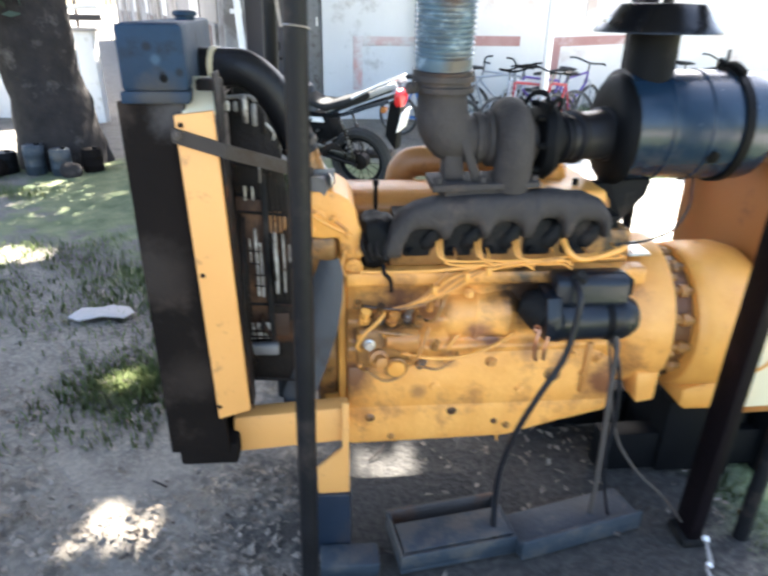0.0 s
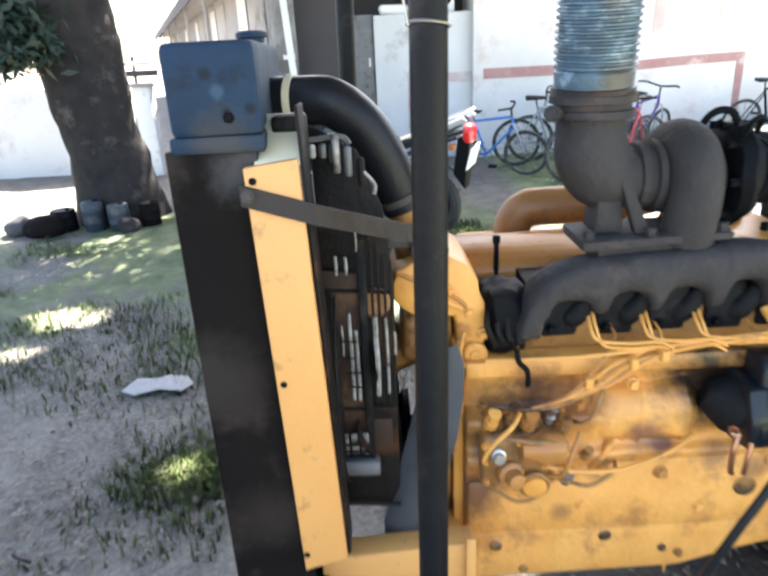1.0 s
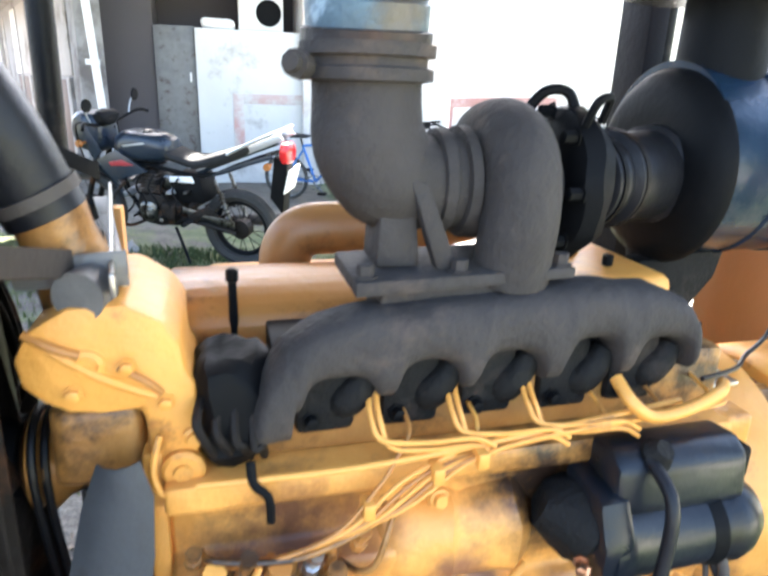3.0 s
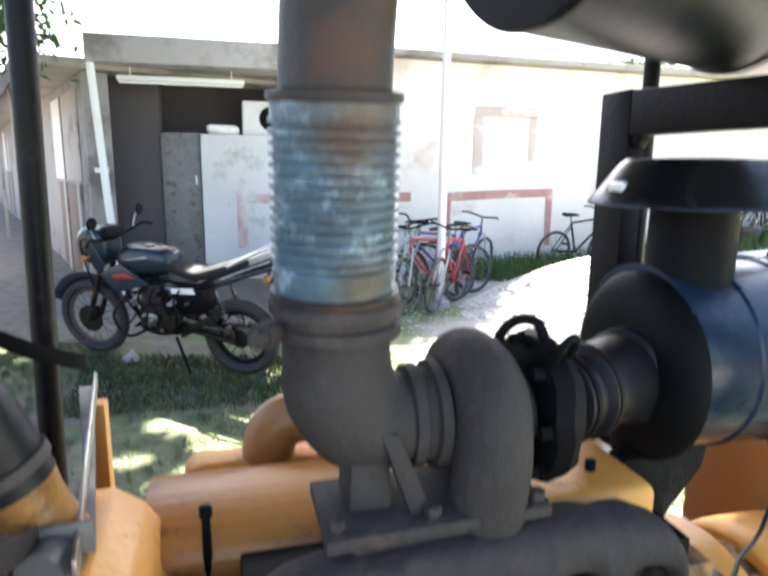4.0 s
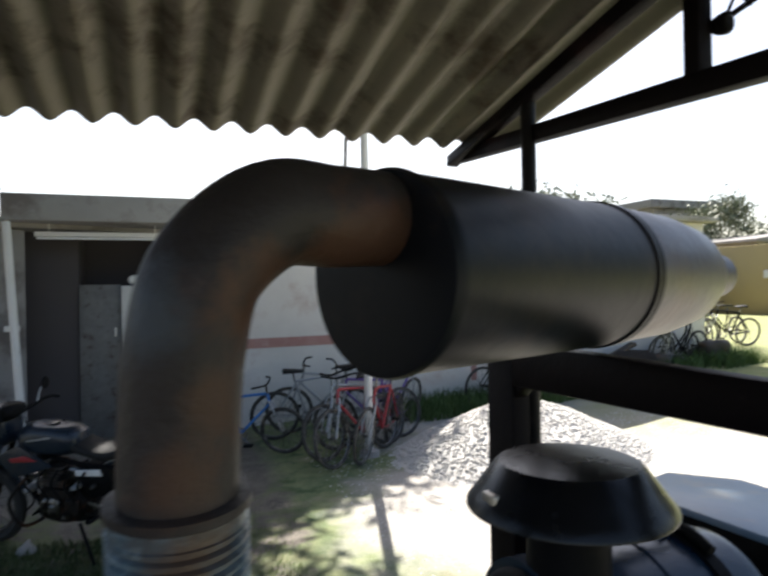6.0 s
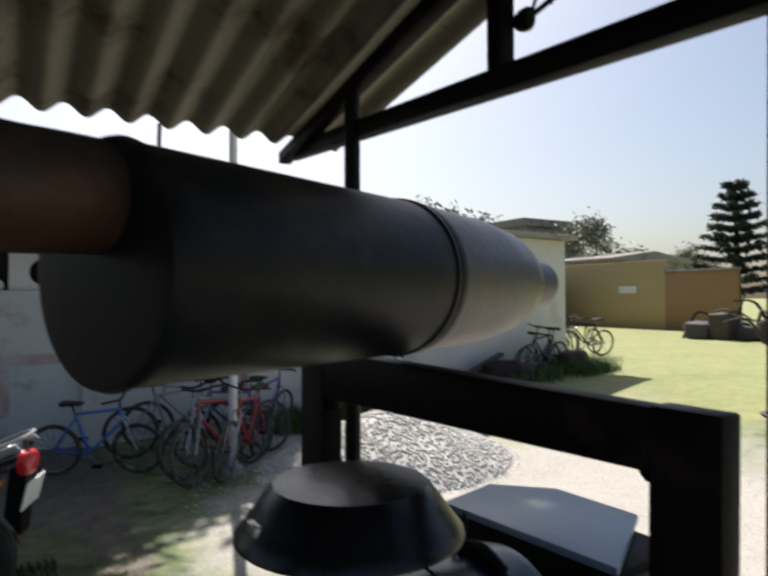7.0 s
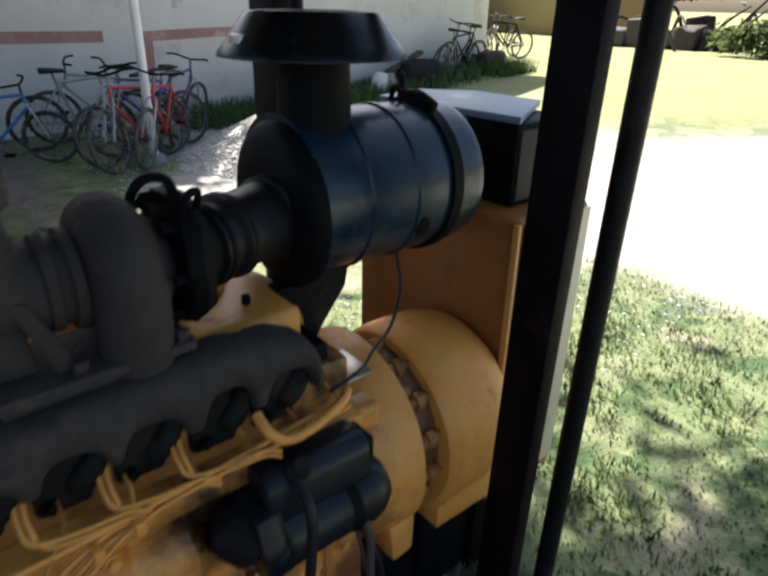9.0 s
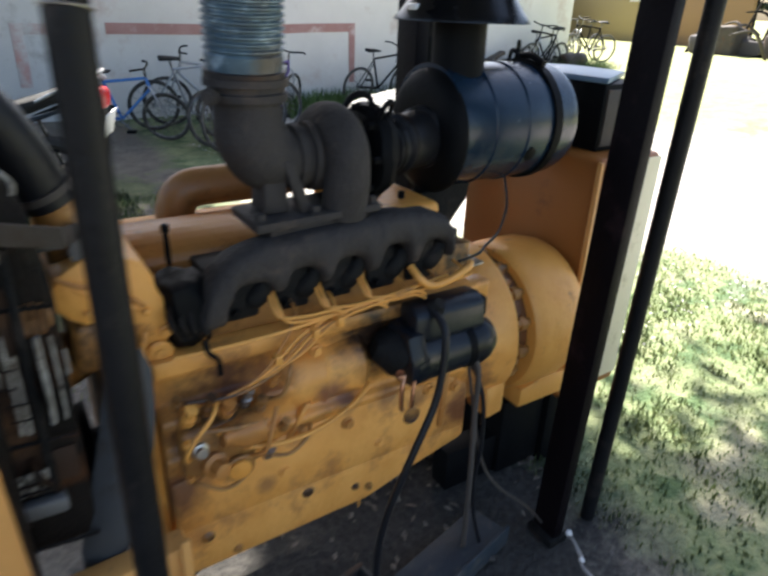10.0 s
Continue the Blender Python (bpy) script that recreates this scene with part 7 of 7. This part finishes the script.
def leaf_cloud(name, centres, size, count, mat, spread, gaps=()):
    """Many small folded leaves scattered round the given centres; a crown may have openings along the sun's slant."""
    slant = SUN_TO / math.tan(SUN_EL)
    verts, faces = [], []
    pick = rng.integers(0, len(centres), count)
    offs = rng.normal(0, 1, (count, 3)) * np.array(spread)
    dirs = rng.normal(0, 1, (count, 3))
    sides = rng.normal(0, 1, (count, 3))
    scale = size * rng.uniform(0.6, 1.4, count)
    for i in range(count):
        c = np.array(centres[pick[i]]) + offs[i]
        if any(math.hypot((c[0] - slant.x * c[2] - gx) / 1.5, c[1] - slant.y * c[2] - gy) < gr for gx, gy, gr in gaps):
            continue
        d = dirs[i] / (np.linalg.norm(dirs[i]) + 1e-6)
        s = np.cross(d, sides[i])
        s = s / (np.linalg.norm(s) + 1e-6)
        a, w = d * scale[i], s * scale[i] * 0.33
        k = len(verts)
        verts += [tuple(c - a), tuple(c + w + a * 0.1), tuple(c + a), tuple(c - w + a * 0.1)]
        faces += [(k, k + 1, k + 2, k + 3)]
    return cloud_mesh(name, verts, faces, mat)


def make_shade_tree():
    tree = thing("shade_tree", (-3.0, 5.4, 0), "large old shade tree with a thick leaning grey trunk", "tree")
    b = tube([(-2.9, 5.4, -0.1), (-2.95, 5.4, 0.7), (-3.06, 5.45, 1.5), (-3.25, 5.5, 2.4), (-3.5, 5.4, 3.8)], [0.5, 0.36, 0.4, 0.52, 0.36], 22, None, 8)
    trunk = part("trunk", roughen(roughen(b, 0.06, 2.5), 0.02, 11), BARK, tree, "thick furrowed grey-brown trunk")
    tips = []
    for end, bend in (((-6.5, 4.0, 6.4), (-4.8, 4.8, 5.0)), ((-1.2, 4.2, 6.4), (-2.3, 4.9, 5.2)), ((-3.4, 8.0, 6.8), (-3.5, 6.6, 5.4)), ((-3.2, 1.8, 6.2), (-3.3, 3.6, 5.2)),
                      ((0.6, 2.4, 6.3), (-1.5, 4.0, 5.6)), ((-1.0, 7.0, 7.2), (-2.4, 6.0, 5.6)), ((-6.0, 7.0, 6.8), (-4.8, 6.2, 5.2)), ((-0.8, 0.4, 6.0), (-2.0, 3.0, 5.6)),
                      ((-0.6, 6.6, 6.5), (-2.0, 6.2, 5.7)), ((1.2, 6.4, 6.6), (-1.0, 6.0, 6.1)), ((1.0, 4.4, 6.4), (-1.0, 5.0, 6.0)), ((0.4, 8.4, 7.2), (-1.8, 7.0, 6.2))):
        part("limb", roughen(tube([(-3.6, 5.4, 3.6), bend, end], [0.22, 0.13, 0.05], 10), 0.02, 5), BARK, tree)
        e, m = Vector(end), Vector(bend)
        for k in range(9):
            u = 0.35 + 0.75 * k / 8
            q = m.lerp(e, u) + Vector(rng.normal(0, 0.5, 3)) * Vector((1, 1, 0.35)).length * 0.5
            if q.z > 4.6:
                tips.append((q.x, q.y, q.z))
    # unseen twigs added between the limbs to close the canopy and shade the yard
    for _ in range(120):
        x, y = rng.uniform(-3.4, 2.0), rng.uniform(3.2, 9.2)
        tips.append((x, y, rng.uniform(6.0, 7.2) + 0.25 * max(0.0, y - 7.0)))
    for _ in range(55):
        y = rng.uniform(6.6, 9.6)
        tips.append((rng.uniform(0.2, 2.7), y, rng.uniform(6.3, 7.2) + 0.3 * max(0.0, y - 7.0)))
    for _ in range(12):
        tips.append((rng.uniform(1.8, 2.8), rng.uniform(4.0, 5.4), rng.uniform(6.2, 7.0)))
    # further unseen leaves, set along the sun's slant to shade the ground
    for _ in range(95):
        z = rng.uniform(7.3, 8.1)
        tips.append((rng.uniform(-1.9, 0.75) + 0.235 * z, rng.uniform(4.5, 6.4) + 0.805 * z, z))
    for _ in range(130):
        z, gx = rng.uniform(8.4, 9.2), rng.uniform(-0.2, 3.1)
        tips.append((gx + 0.235 * z, rng.uniform(5.25 + 0.95 * max(0.0, gx - 2.0), 7.7) + 0.805 * z, z))
    # unseen limb and twigs added to throw shade on the side lawn
    part("limb", roughen(tube([(-1.0, 5.0, 6.0), (1.4, 5.0, 6.9), (3.6, 4.9, 7.4)], [0.1, 0.07, 0.03], 8), 0.015, 5), BARK, tree)
    for _ in range(6):
        z = rng.uniform(7.1, 8.0)
        tips.append((rng.uniform(1.3, 2.3) + 0.235 * z, rng.uniform(-1.6, -0.45) + 0.805 * z, z))
    # openings placed so that sun flecks fall on these ground spots
    openings = [(-0.05, 2.45, 0.16), (-0.4, 2.75, 0.14), (0.08, 3.05, 0.12), (-0.2, 3.35, 0.1), (-0.7, 0.02, 0.14), (-2.2, 2.6, 0.22), (-2.27, 2.05, 0.14), (0.22, 0.3, 0.12), (0.9, 0.45, 0.08), (-0.95, 0.88, 0.12), (-0.14, 3.17, 0.16), (0.38, 2.95, 0.34), (-0.1, 3.2, 0.2), (0.15, 2.55, 0.22), (0.57, 4.1, 0.13), (-1.35, 4.6, 0.12), (0.75, 3.4, 0.2), (-1.75, 5.0, 0.2)]
    for k in range(4):
        crown = new("foliage", leaf_cloud("foliage", tips[k::4], 0.13, 23500, LEAF, (0.42, 0.42, 0.26), openings))
        crown.parent = tree
        crown.matrix_parent_inverse = place_of(tree).inverted()
    # added leafy limb, low on the wall side, dark to fill in for shade
    part("limb", roughen(tube([(-3.2, 5.4, 2.1), (-3.8, 5.2, 2.0), (-4.6, 5.0, 1.75)], [0.16, 0.1, 0.03], 10), 0.02, 5), BARK, tree)
    sag = new("foliage", leaf_cloud("foliage", [(-3.2 - 0.085 * q, 5.15 - 0.01 * q, 1.68 + 0.17 * (q % 4)) for q in range(18)], 0.07, 7600, PINE, (0.13, 0.17, 0.09)))
    sag.parent = tree
    sag.matrix_parent_inverse = place_of(tree).inverted()
    # low twig of leaves that hangs beside the porch
    low = new("foliage", leaf_cloud("foliage", [(-1.9, 6.2, 3.1), (-2.05, 6.2, 3.4), (-1.65, 6.3, 3.0), (-2.3, 6.4, 3.5), (-1.75, 6.2, 2.75), (-2.5, 6.4, 3.2), (-2.2, 6.2, 2.7)], 0.06, 1700, LEAF, (0.2, 0.2, 0.16)))
    low.parent = tree
    low.matrix_parent_inverse = place_of(tree).inverted()
    part("limb", tube([(-3.55, 5.45, 3.4), (-2.9, 5.8, 3.75), (-2.0, 6.2, 3.3)], [0.08, 0.05, 0.015], 8), BARK, tree)


def make_far_trees():
    def round_tree(x, y, h, w, mat, label, n=2600):
        t = thing("far_tree", (x, y, 0.4), label, "tree", "trees beyond the wall")
        part("trunk", tube([(x, y, 0.2), (x + 0.1, y, h * 0.3), (x, y + 0.1, h * 0.6)], [w * 0.09, w * 0.07, w * 0.03], 8), BARK, t)
        tips = [(x + rng.normal(0, w * 0.3), y + rng.normal(0, w * 0.3), h * 0.68 + rng.normal(0, h * 0.13)) for _ in range(22)]
        crown = new("crown", leaf_cloud("crown", tips, 0.15 * w / 4, n * 3, mat, (w * 0.1, w * 0.1, w * 0.08)))
        crown.parent = t
        crown.matrix_parent_inverse = place_of(t).inverted()
    round_tree(30.5, 25.2, 6.4, 4.0, SHRUB, "leafy green tree beside the flat-roofed house")
    round_tree(22.0, 31.5, 8.2, 5.5, SHRUB, "green leafy tree behind the wall, paled for haze")
    round_tree(38.0, 23.6, 5.0, 3.2, SHRUB, "round green tree beyond the warehouse")
    round_tree(28.0, 9.6, 8.0, 3.6, SHRUB, "tall grey-green tree at the yard edge", 4200)
    round_tree(27.0, 7.6, 7.0, 5.0, SHRUB, "broad grey-green tree at the yard edge", 4200)
    round_tree(30.0, 5.0, 8.0, 6.0, PINE, "dark spreading tree beyond the yard", 3600)
    pine = thing("norfolk_pine", (40, 21.2, 0.4), "tall dark pine with tiered branches", "tree")
    part("trunk", tube([(40, 21.2, 0.2), (40, 21.2, 5), (40, 21.2, 9.4)], [0.3, 0.2, 0.05], 8), BARK, pine)
    for k in range(11):
        z, w = 2.2 + 0.66 * k, 2.9 * (1 - k / 11.5) + 0.2
        for j in range(6):
            a = 2 * math.pi * (j / 6 + 0.13 * k)
            pts = [(40 + w * u * math.cos(a), 21.2 + w * u * math.sin(a), z + 0.3 * u) for u in (0.2, 0.4, 0.6, 0.8, 1.0)]
            bough = new("branch", leaf_cloud("branch", pts, 0.2, 130, PINE, (0.16, 0.16, 0.07)))
            bough.parent = pine
            bough.matrix_parent_inverse = place_of(pine).inverted()


def make_grass():
    def blades(name, spots, h, label, mat=GRASS):
        verts, faces = [], []
        for x, y in spots:
            z = ground_z(x, y)
            a = rng.uniform(0, 2 * math.pi)
            hh = h * rng.uniform(0.4, 1.3)
            bx, by = math.cos(a), math.sin(a)
            w, lean = 0.0035 + 0.03 * h * rng.uniform(0.4, 1), rng.uniform(0.2, 0.9) * hh
            lx, ly = math.cos(a + 1.6 + rng.normal(0, 0.5)) * lean, math.sin(a + 1.6 + rng.normal(0, 0.5)) * lean
            k = len(verts)
            verts += [(x - bx * w, y - by * w, z - 0.01), (x + bx * w, y + by * w, z - 0.01),
                      (x + lx * 0.4 + bx * w * 0.8, y + ly * 0.4 + by * w * 0.8, z + hh * 0.6), (x + lx * 0.4 - bx * w * 0.8, y + ly * 0.4 - by * w * 0.8, z + hh * 0.6), (x + lx, y + ly, z + hh)]
            faces += [(k, k + 1, k + 2, k + 3), (k + 3, k + 2, k + 4)]
        tagged(new(name, cloud_mesh(name, verts, faces, mat)), label, "grass", kind="stuff")

    def patch(n, x0, x1, y0, y1, freq, cut):
        out = []
        while len(out) < n:
            x, y = rng.uniform(x0, x1), rng.uniform(y0, y1)
            if noise.noise((x * freq, y * freq, 5.0)) + 0.5 * noise.noise((x * freq * 3, y * freq * 3, 9.0)) > cut + rng.normal(0, 0.12):
                out.append((x, y))
        return out

    blades("grass", patch(12000, 1.4, 4.1, -1.3, 2.0, 0.8, -0.5), 0.02, "lush tangled green grass beside the generator")
    blades("grass", patch(4500, 1.35, 4.0, -1.3, 1.8, 2.2, 0.18), 0.036, "taller grass tufts beside the generator")
    blades("grass", patch(4500, -0.9, 0.8, 3.4, 4.5, 0.9, -0.5), 0.05, "dense green grass under the motorcycle, coloured dark for shade", SHADE_GRASS)
    blades("grass", patch(4500, -1.5, 1.8, 1.3, 4.4, 0.9, -0.1), 0.04, "thin shaded green grass behind the engine")
    blades("grass", patch(5000, -3.4, -0.7, 0.4, 5.0, 0.7, 0.12), 0.05, "sparse grass on trodden soil")
    blades("weeds", patch(7000, 3.7, 11.0, 7.4, 8.6, 0.6, -0.3), 0.26, "rank weeds along the foot of the wall, coloured dark for shade", WEED)
    blades("grass", [(-0.9 + 0.15 * u, 0.86 + 0.12 * v) for u, v in rng.normal(0, 1, (1700, 2))], 0.05, "pale grass tuft by the radiator")


def make_litter():
    verts, faces = [], []
    for _ in range(20000):
        x, y = rng.uniform(-2.6, 1.4), rng.uniform(-1.7, 1.1)
        near = 0.35 * smoothstep(0.5, -0.6, y) * smoothstep(0.1, -0.4, x)
        if noise.noise((x * 1.3, y * 1.3, 2.0)) + 0.6 * noise.noise((x * 4, y * 4, 7.0)) + near < rng.uniform(-0.25, 0.5):
            continue
        if 0.05 < x < 1.3 and -0.35 < y < 0.7 and rng.uniform(0, 1) < 0.8:
            continue
        z = ground_z(x, y) + rng.uniform(0.002, 0.02)
        d = rng.normal(0, 1, 3) * (1, 1, 0.35)
        d = d / np.linalg.norm(d) * rng.uniform(0.006, 0.024)
        s = np.cross(d, (rng.normal(0, 0.3), rng.normal(0, 0.3), 1.0))
        s = s / np.linalg.norm(s) * rng.uniform(0.004, 0.016)
        c = np.array((x, y, z + 0.006))
        k = len(verts)
        verts += [tuple(c - d), tuple(c + s + (0, 0, 0.004)), tuple(c + d), tuple(c - s + (0, 0, 0.004))]
        faces.append((k, k + 1, k + 2, k + 3))
    tagged(new("leaf_litter", cloud_mesh("leaf_litter", verts, faces, LITTER)), "dry brown leaves and twigs strewn over the soil", "leaf litter", kind="stuff")
    edge = [(-1.44, 1.53), (-1.36, 1.49), (-1.25, 1.51), (-1.13, 1.5), (-1.1, 1.58), (-1.14, 1.66), (-1.24, 1.68), (-1.3, 1.64), (-1.41, 1.66)]
    single("paper_scrap", roughen(prism(edge, 0.004, 0.01, "z", 0.002), 0.016, 9), CONCRETE, "torn grey cardboard scrap lying on the soil", "scrap")
    twigs = bmesh.new()
    for _ in range(14):
        x, y, a = rng.uniform(-2.0, 0.8), rng.uniform(-1.0, 0.6), rng.uniform(0, 6.3)
        l = rng.uniform(0.06, 0.2)
        z = ground_z(x, y) + 0.01
        tube([(x, y, z), (x + l * 0.5 * math.cos(a), y + l * 0.5 * math.sin(a), z + 0.015), (x + l * math.cos(a + 0.3), y + l * math.sin(a + 0.3), z)], 0.004, 5, twigs, 3)
    single("twigs", twigs, BARK, "broken dry twigs on the soil", "twigs", kind="stuff")


def stone_mesh(k):
    b = bmesh.new()
    bmesh.ops.create_icosphere(b, subdivisions=1, radius=1.0)
    for v in b.verts:
        v.co *= 1 + 0.35 * noise.noise(v.co * 1.7 + Vector((k, 0, 0)))
        v.co.z *= 0.7
    vs, fs = [tuple(v.co) for v in b.verts], [tuple(v.index for v in f.verts) for f in b.faces]
    b.free()
    return np.array(vs), fs


def make_gravel():
    kinds_of = [stone_mesh(k) for k in range(5)]
    def heap(x, y):
        d = math.hypot((x - 4.3) / 1.5, (y - 5.5) / 1.25)
        return ground_z(x, y) + 0.68 * max(0.0, 1 - d) ** 0.85 * (1 + 0.12 * noise.noise((x * 1.5, y * 1.5, 1)))
    n = 46
    verts = [(4.3 + 1.6 * (i / n * 2 - 1), 5.5 + 1.35 * (j / n * 2 - 1), heap(4.3 + 1.6 * (i / n * 2 - 1), 5.5 + 1.35 * (j / n * 2 - 1)) - 0.008) for j in range(n + 1) for i in range(n + 1)]
    faces = [(j * (n + 1) + i, j * (n + 1) + i + 1, (j + 1) * (n + 1) + i + 1, (j + 1) * (n + 1) + i) for j in range(n) for i in range(n)]
    pile = thing("gravel_heap", (4.3, 5.5, 0), "heap of pale grey crushed stone in the sun", "gravel", kind="stuff")
    core = new("heap_core", cloud_mesh("heap_core", verts, faces, STONE))
    core.parent = pile
    core.matrix_parent_inverse = place_of(pile).inverted()
    vs, fs = [], []
    for _ in range(9000):
        u = rng.uniform(0, 1)
        if u < 0.62:
            a, d = rng.uniform(0, 6.3), math.sqrt(rng.uniform(0, 1)) * 1.05
            x, y = 4.3 + 1.5 * d * math.cos(a), 5.5 + 1.25 * d * math.sin(a)
        else:
            x, y = rng.uniform(1.9, 7.0), rng.uniform(0.5, 6.5)
        r = rng.uniform(0.01, 0.024) * (1.0 if u < 0.62 else 0.6)
        v, f = kinds_of[rng.integers(0, 5)]
        a = rng.uniform(0, 6.3)
        rot = np.array([[math.cos(a), -math.sin(a), 0], [math.sin(a), math.cos(a), 0], [0, 0, 1]])
        k = len(vs)
        vs += [tuple(p) for p in (v @ rot.T) * r + (x, y, heap(x, y) - r * 0.15)]
        fs += [tuple(i + k for i in q) for q in f]
    stones = new("loose_stones", cloud_mesh("loose_stones", vs, fs, STONE))
    stones.parent = pile
    stones.matrix_parent_inverse = place_of(pile).inverted()


def make_clutter():
    """Sacks and cans round the tree foot, and scrap along the far wall."""
    for x, y, r, h, mat, label in ((-2.98, 4.86, 0.1, 0.3, TRAY, "dusty blue-grey plastic can by the tree"), (-2.72, 4.84, 0.1, 0.27, TRAY, "dusty blue-grey plastic can by the tree"),
                                   (-3.3, 4.9, 0.12, 0.22, BLACK_PAINT, "black bucket by the tree"), (-2.45, 4.95, 0.1, 0.24, DARK_SIDE, "dark old bucket by the tree")):
        d = thing("drum", (x, y, 0), label, "drum", "drums by the tree")
        part("body", lathe((x, y, ground_z(x, y) - 0.01), (0, 0, 1), [(0, r * 0.9), (0.02, r), (h * 0.3, r), (h * 0.33, r * 1.04), (h * 0.37, r), (h * 0.66, r), (h * 0.7, r * 1.04), (h * 0.74, r), (h - 0.02, r), (h, r * 0.9)], 24), mat, d)
        part("bung", lathe((x + r * 0.4, y, ground_z(x, y) + h - 0.012), (0, 0, 1), [(0, 0.025), (0.02, 0.025)], 10), BLACK_PAINT, d)
    for x, y, s, label, mat in ((-3.42, 4.75, 0.34, "stuffed dark sack slumped by the tree", DARK_SIDE), (-3.7, 4.85, 0.32, "stuffed dark grey sack slumped by the tree", DARK_WALL), (-2.6, 4.72, 0.2, "stuffed dark brown sack slumped by the tree", BARK)):
        b = bmesh.new()
        bmesh.ops.create_icosphere(b, subdivisions=3, radius=s * 0.5)
        for v in b.verts:
            v.co = Vector((v.co.x * 1.2 + x, v.co.y * 0.9 + y, max(v.co.z, -s * 0.28) * 0.75 + s * 0.2 + ground_z(x, y)))
        single("sack", roughen(b, 0.05, 5), mat, label, "sack", "sacks by the tree")
    for k in range(5):
        x = 7.6 + 0.5 * k
        b = roughen(box(x, x + 0.9, 8.1 + 0.02 * k, 8.25 + 0.02 * k, 0.0, 0.07, 0.01, None, Matrix.Translation((x, 8.2, ground_z(x, 8.2) + 0.3)) @ Matrix.Rotation(radians(-22 + 13 * k), 4, "Y") @ Matrix.Translation((-x, -8.2, 0))), 0.01, 6)
        single("scrap_board", b, CONCRETE if k % 2 else GREY_IRON, "weathered board dumped along the wall", "board", "boards along the wall")


def make_wall_scrap():
    """Odd lumps and pale cans half sunk in the weeds at the wall foot."""
    for k, (x, y, w, h, mat, label) in enumerate(((7.2, 7.9, 0.16, 0.42, WHITE_PAINT, "pale upturned can in the weeds"), (7.55, 7.95, 0.14, 0.36, CONCRETE, "grey upturned can in the weeds"),
                                                  (8.3, 8.05, 0.4, 0.5, BARK, "brown heap of roots by the wall"), (8.75, 8.1, 0.3, 0.38, GREY_IRON, "rusty lump of scrap by the wall"),
                                                  (6.4, 7.95, 0.3, 0.26, DARK_WALL, "dark lump of scrap by the wall"), (10.3, 8.15, 0.3, 0.45, GREY_IRON, "rusty lump of scrap by the wall"))):
        g = ground_z(x, y) - 0.02
        if k < 2:
            b = lathe((x, y, g), (0.25 - 0.4 * k, 0.1, 1), [(0, w * 0.8), (0.02, w), (h * 0.5, w * 0.95), (h, w * 0.75), (h + 0.01, w * 0.5)], 16)
        else:
            b = lump(x - w, x + w, y - w * 0.6, y + w * 0.6, g, g + h, 0.09, 4.0, k, 6)
        single("scrap_piece", b, mat, label, "scrap", "scrap along the wall")


make_wall_scrap()


def make_yard_edge():
    """Dumped scrap, dead branches and a yellow-green bush where the yard ends."""
    for k in range(9):
        x, y = 21.5 + rng.uniform(-1.0, 1.5), 8.2 + 0.45 * k + rng.uniform(-0.3, 0.3)
        g = ground_z(x, y)
        s = rng.uniform(0.5, 0.9)
        b = roughen(box(x - s * 0.6, x + s * 0.6, y - s * 0.5, y + s * 0.5, g, g + s * rng.uniform(0.6, 1.3), 0.08, None, None, 3), 0.18, 2.2, k)
        single("scrap_lump", b, (GREY_IRON, BARK, DARK_WALL)[k % 3], "dark lump of dumped scrap at the yard edge", "scrap", "scrap at the yard edge")
    for k in range(12):
        x, y = 20.8 + rng.uniform(-0.8, 1.0), 7.8 + 0.4 * k
        g = ground_z(x, y)
        a = rng.uniform(0, 6.3)
        single("dead_branch", tube([(x, y, g), (x + 0.5 * math.cos(a), y + 0.5 * math.sin(a), g + rng.uniform(0.5, 1.2)), (x + 1.2 * math.cos(a), y + 1.2 * math.sin(a), g + rng.uniform(0.4, 1.9))], [0.06, 0.05, 0.02], 6), BARK if k % 2 else GREY_IRON, "dead grey branch leaning on the scrap", "branch", "branches at the yard edge")
    bush = thing("bush", (20.0, 6.6, 0.4), "low yellow-green bush at the yard edge", "bush")
    part("stem", tube([(20.0, 6.6, 0.3), (20.1, 6.6, 0.7), (20.0, 6.7, 1.0)], [0.06, 0.04, 0.02], 6), BARK, bush)
    leaves = new("foliage", leaf_cloud("foliage", [(20 + rng.uniform(-0.9, 0.9), 6.5 + rng.uniform(-1.1, 1.1), rng.uniform(0.6, 1.25)) for _ in range(16)], 0.12, 1500, GRASS, (0.25, 0.25, 0.15)))
    leaves.parent = bush
    leaves.matrix_parent_inverse = place_of(bush).inverted()


make_yard_edge()
make_shade_tree()
make_far_trees()
make_gravel()
make_clutter()
make_grass()
make_litter()
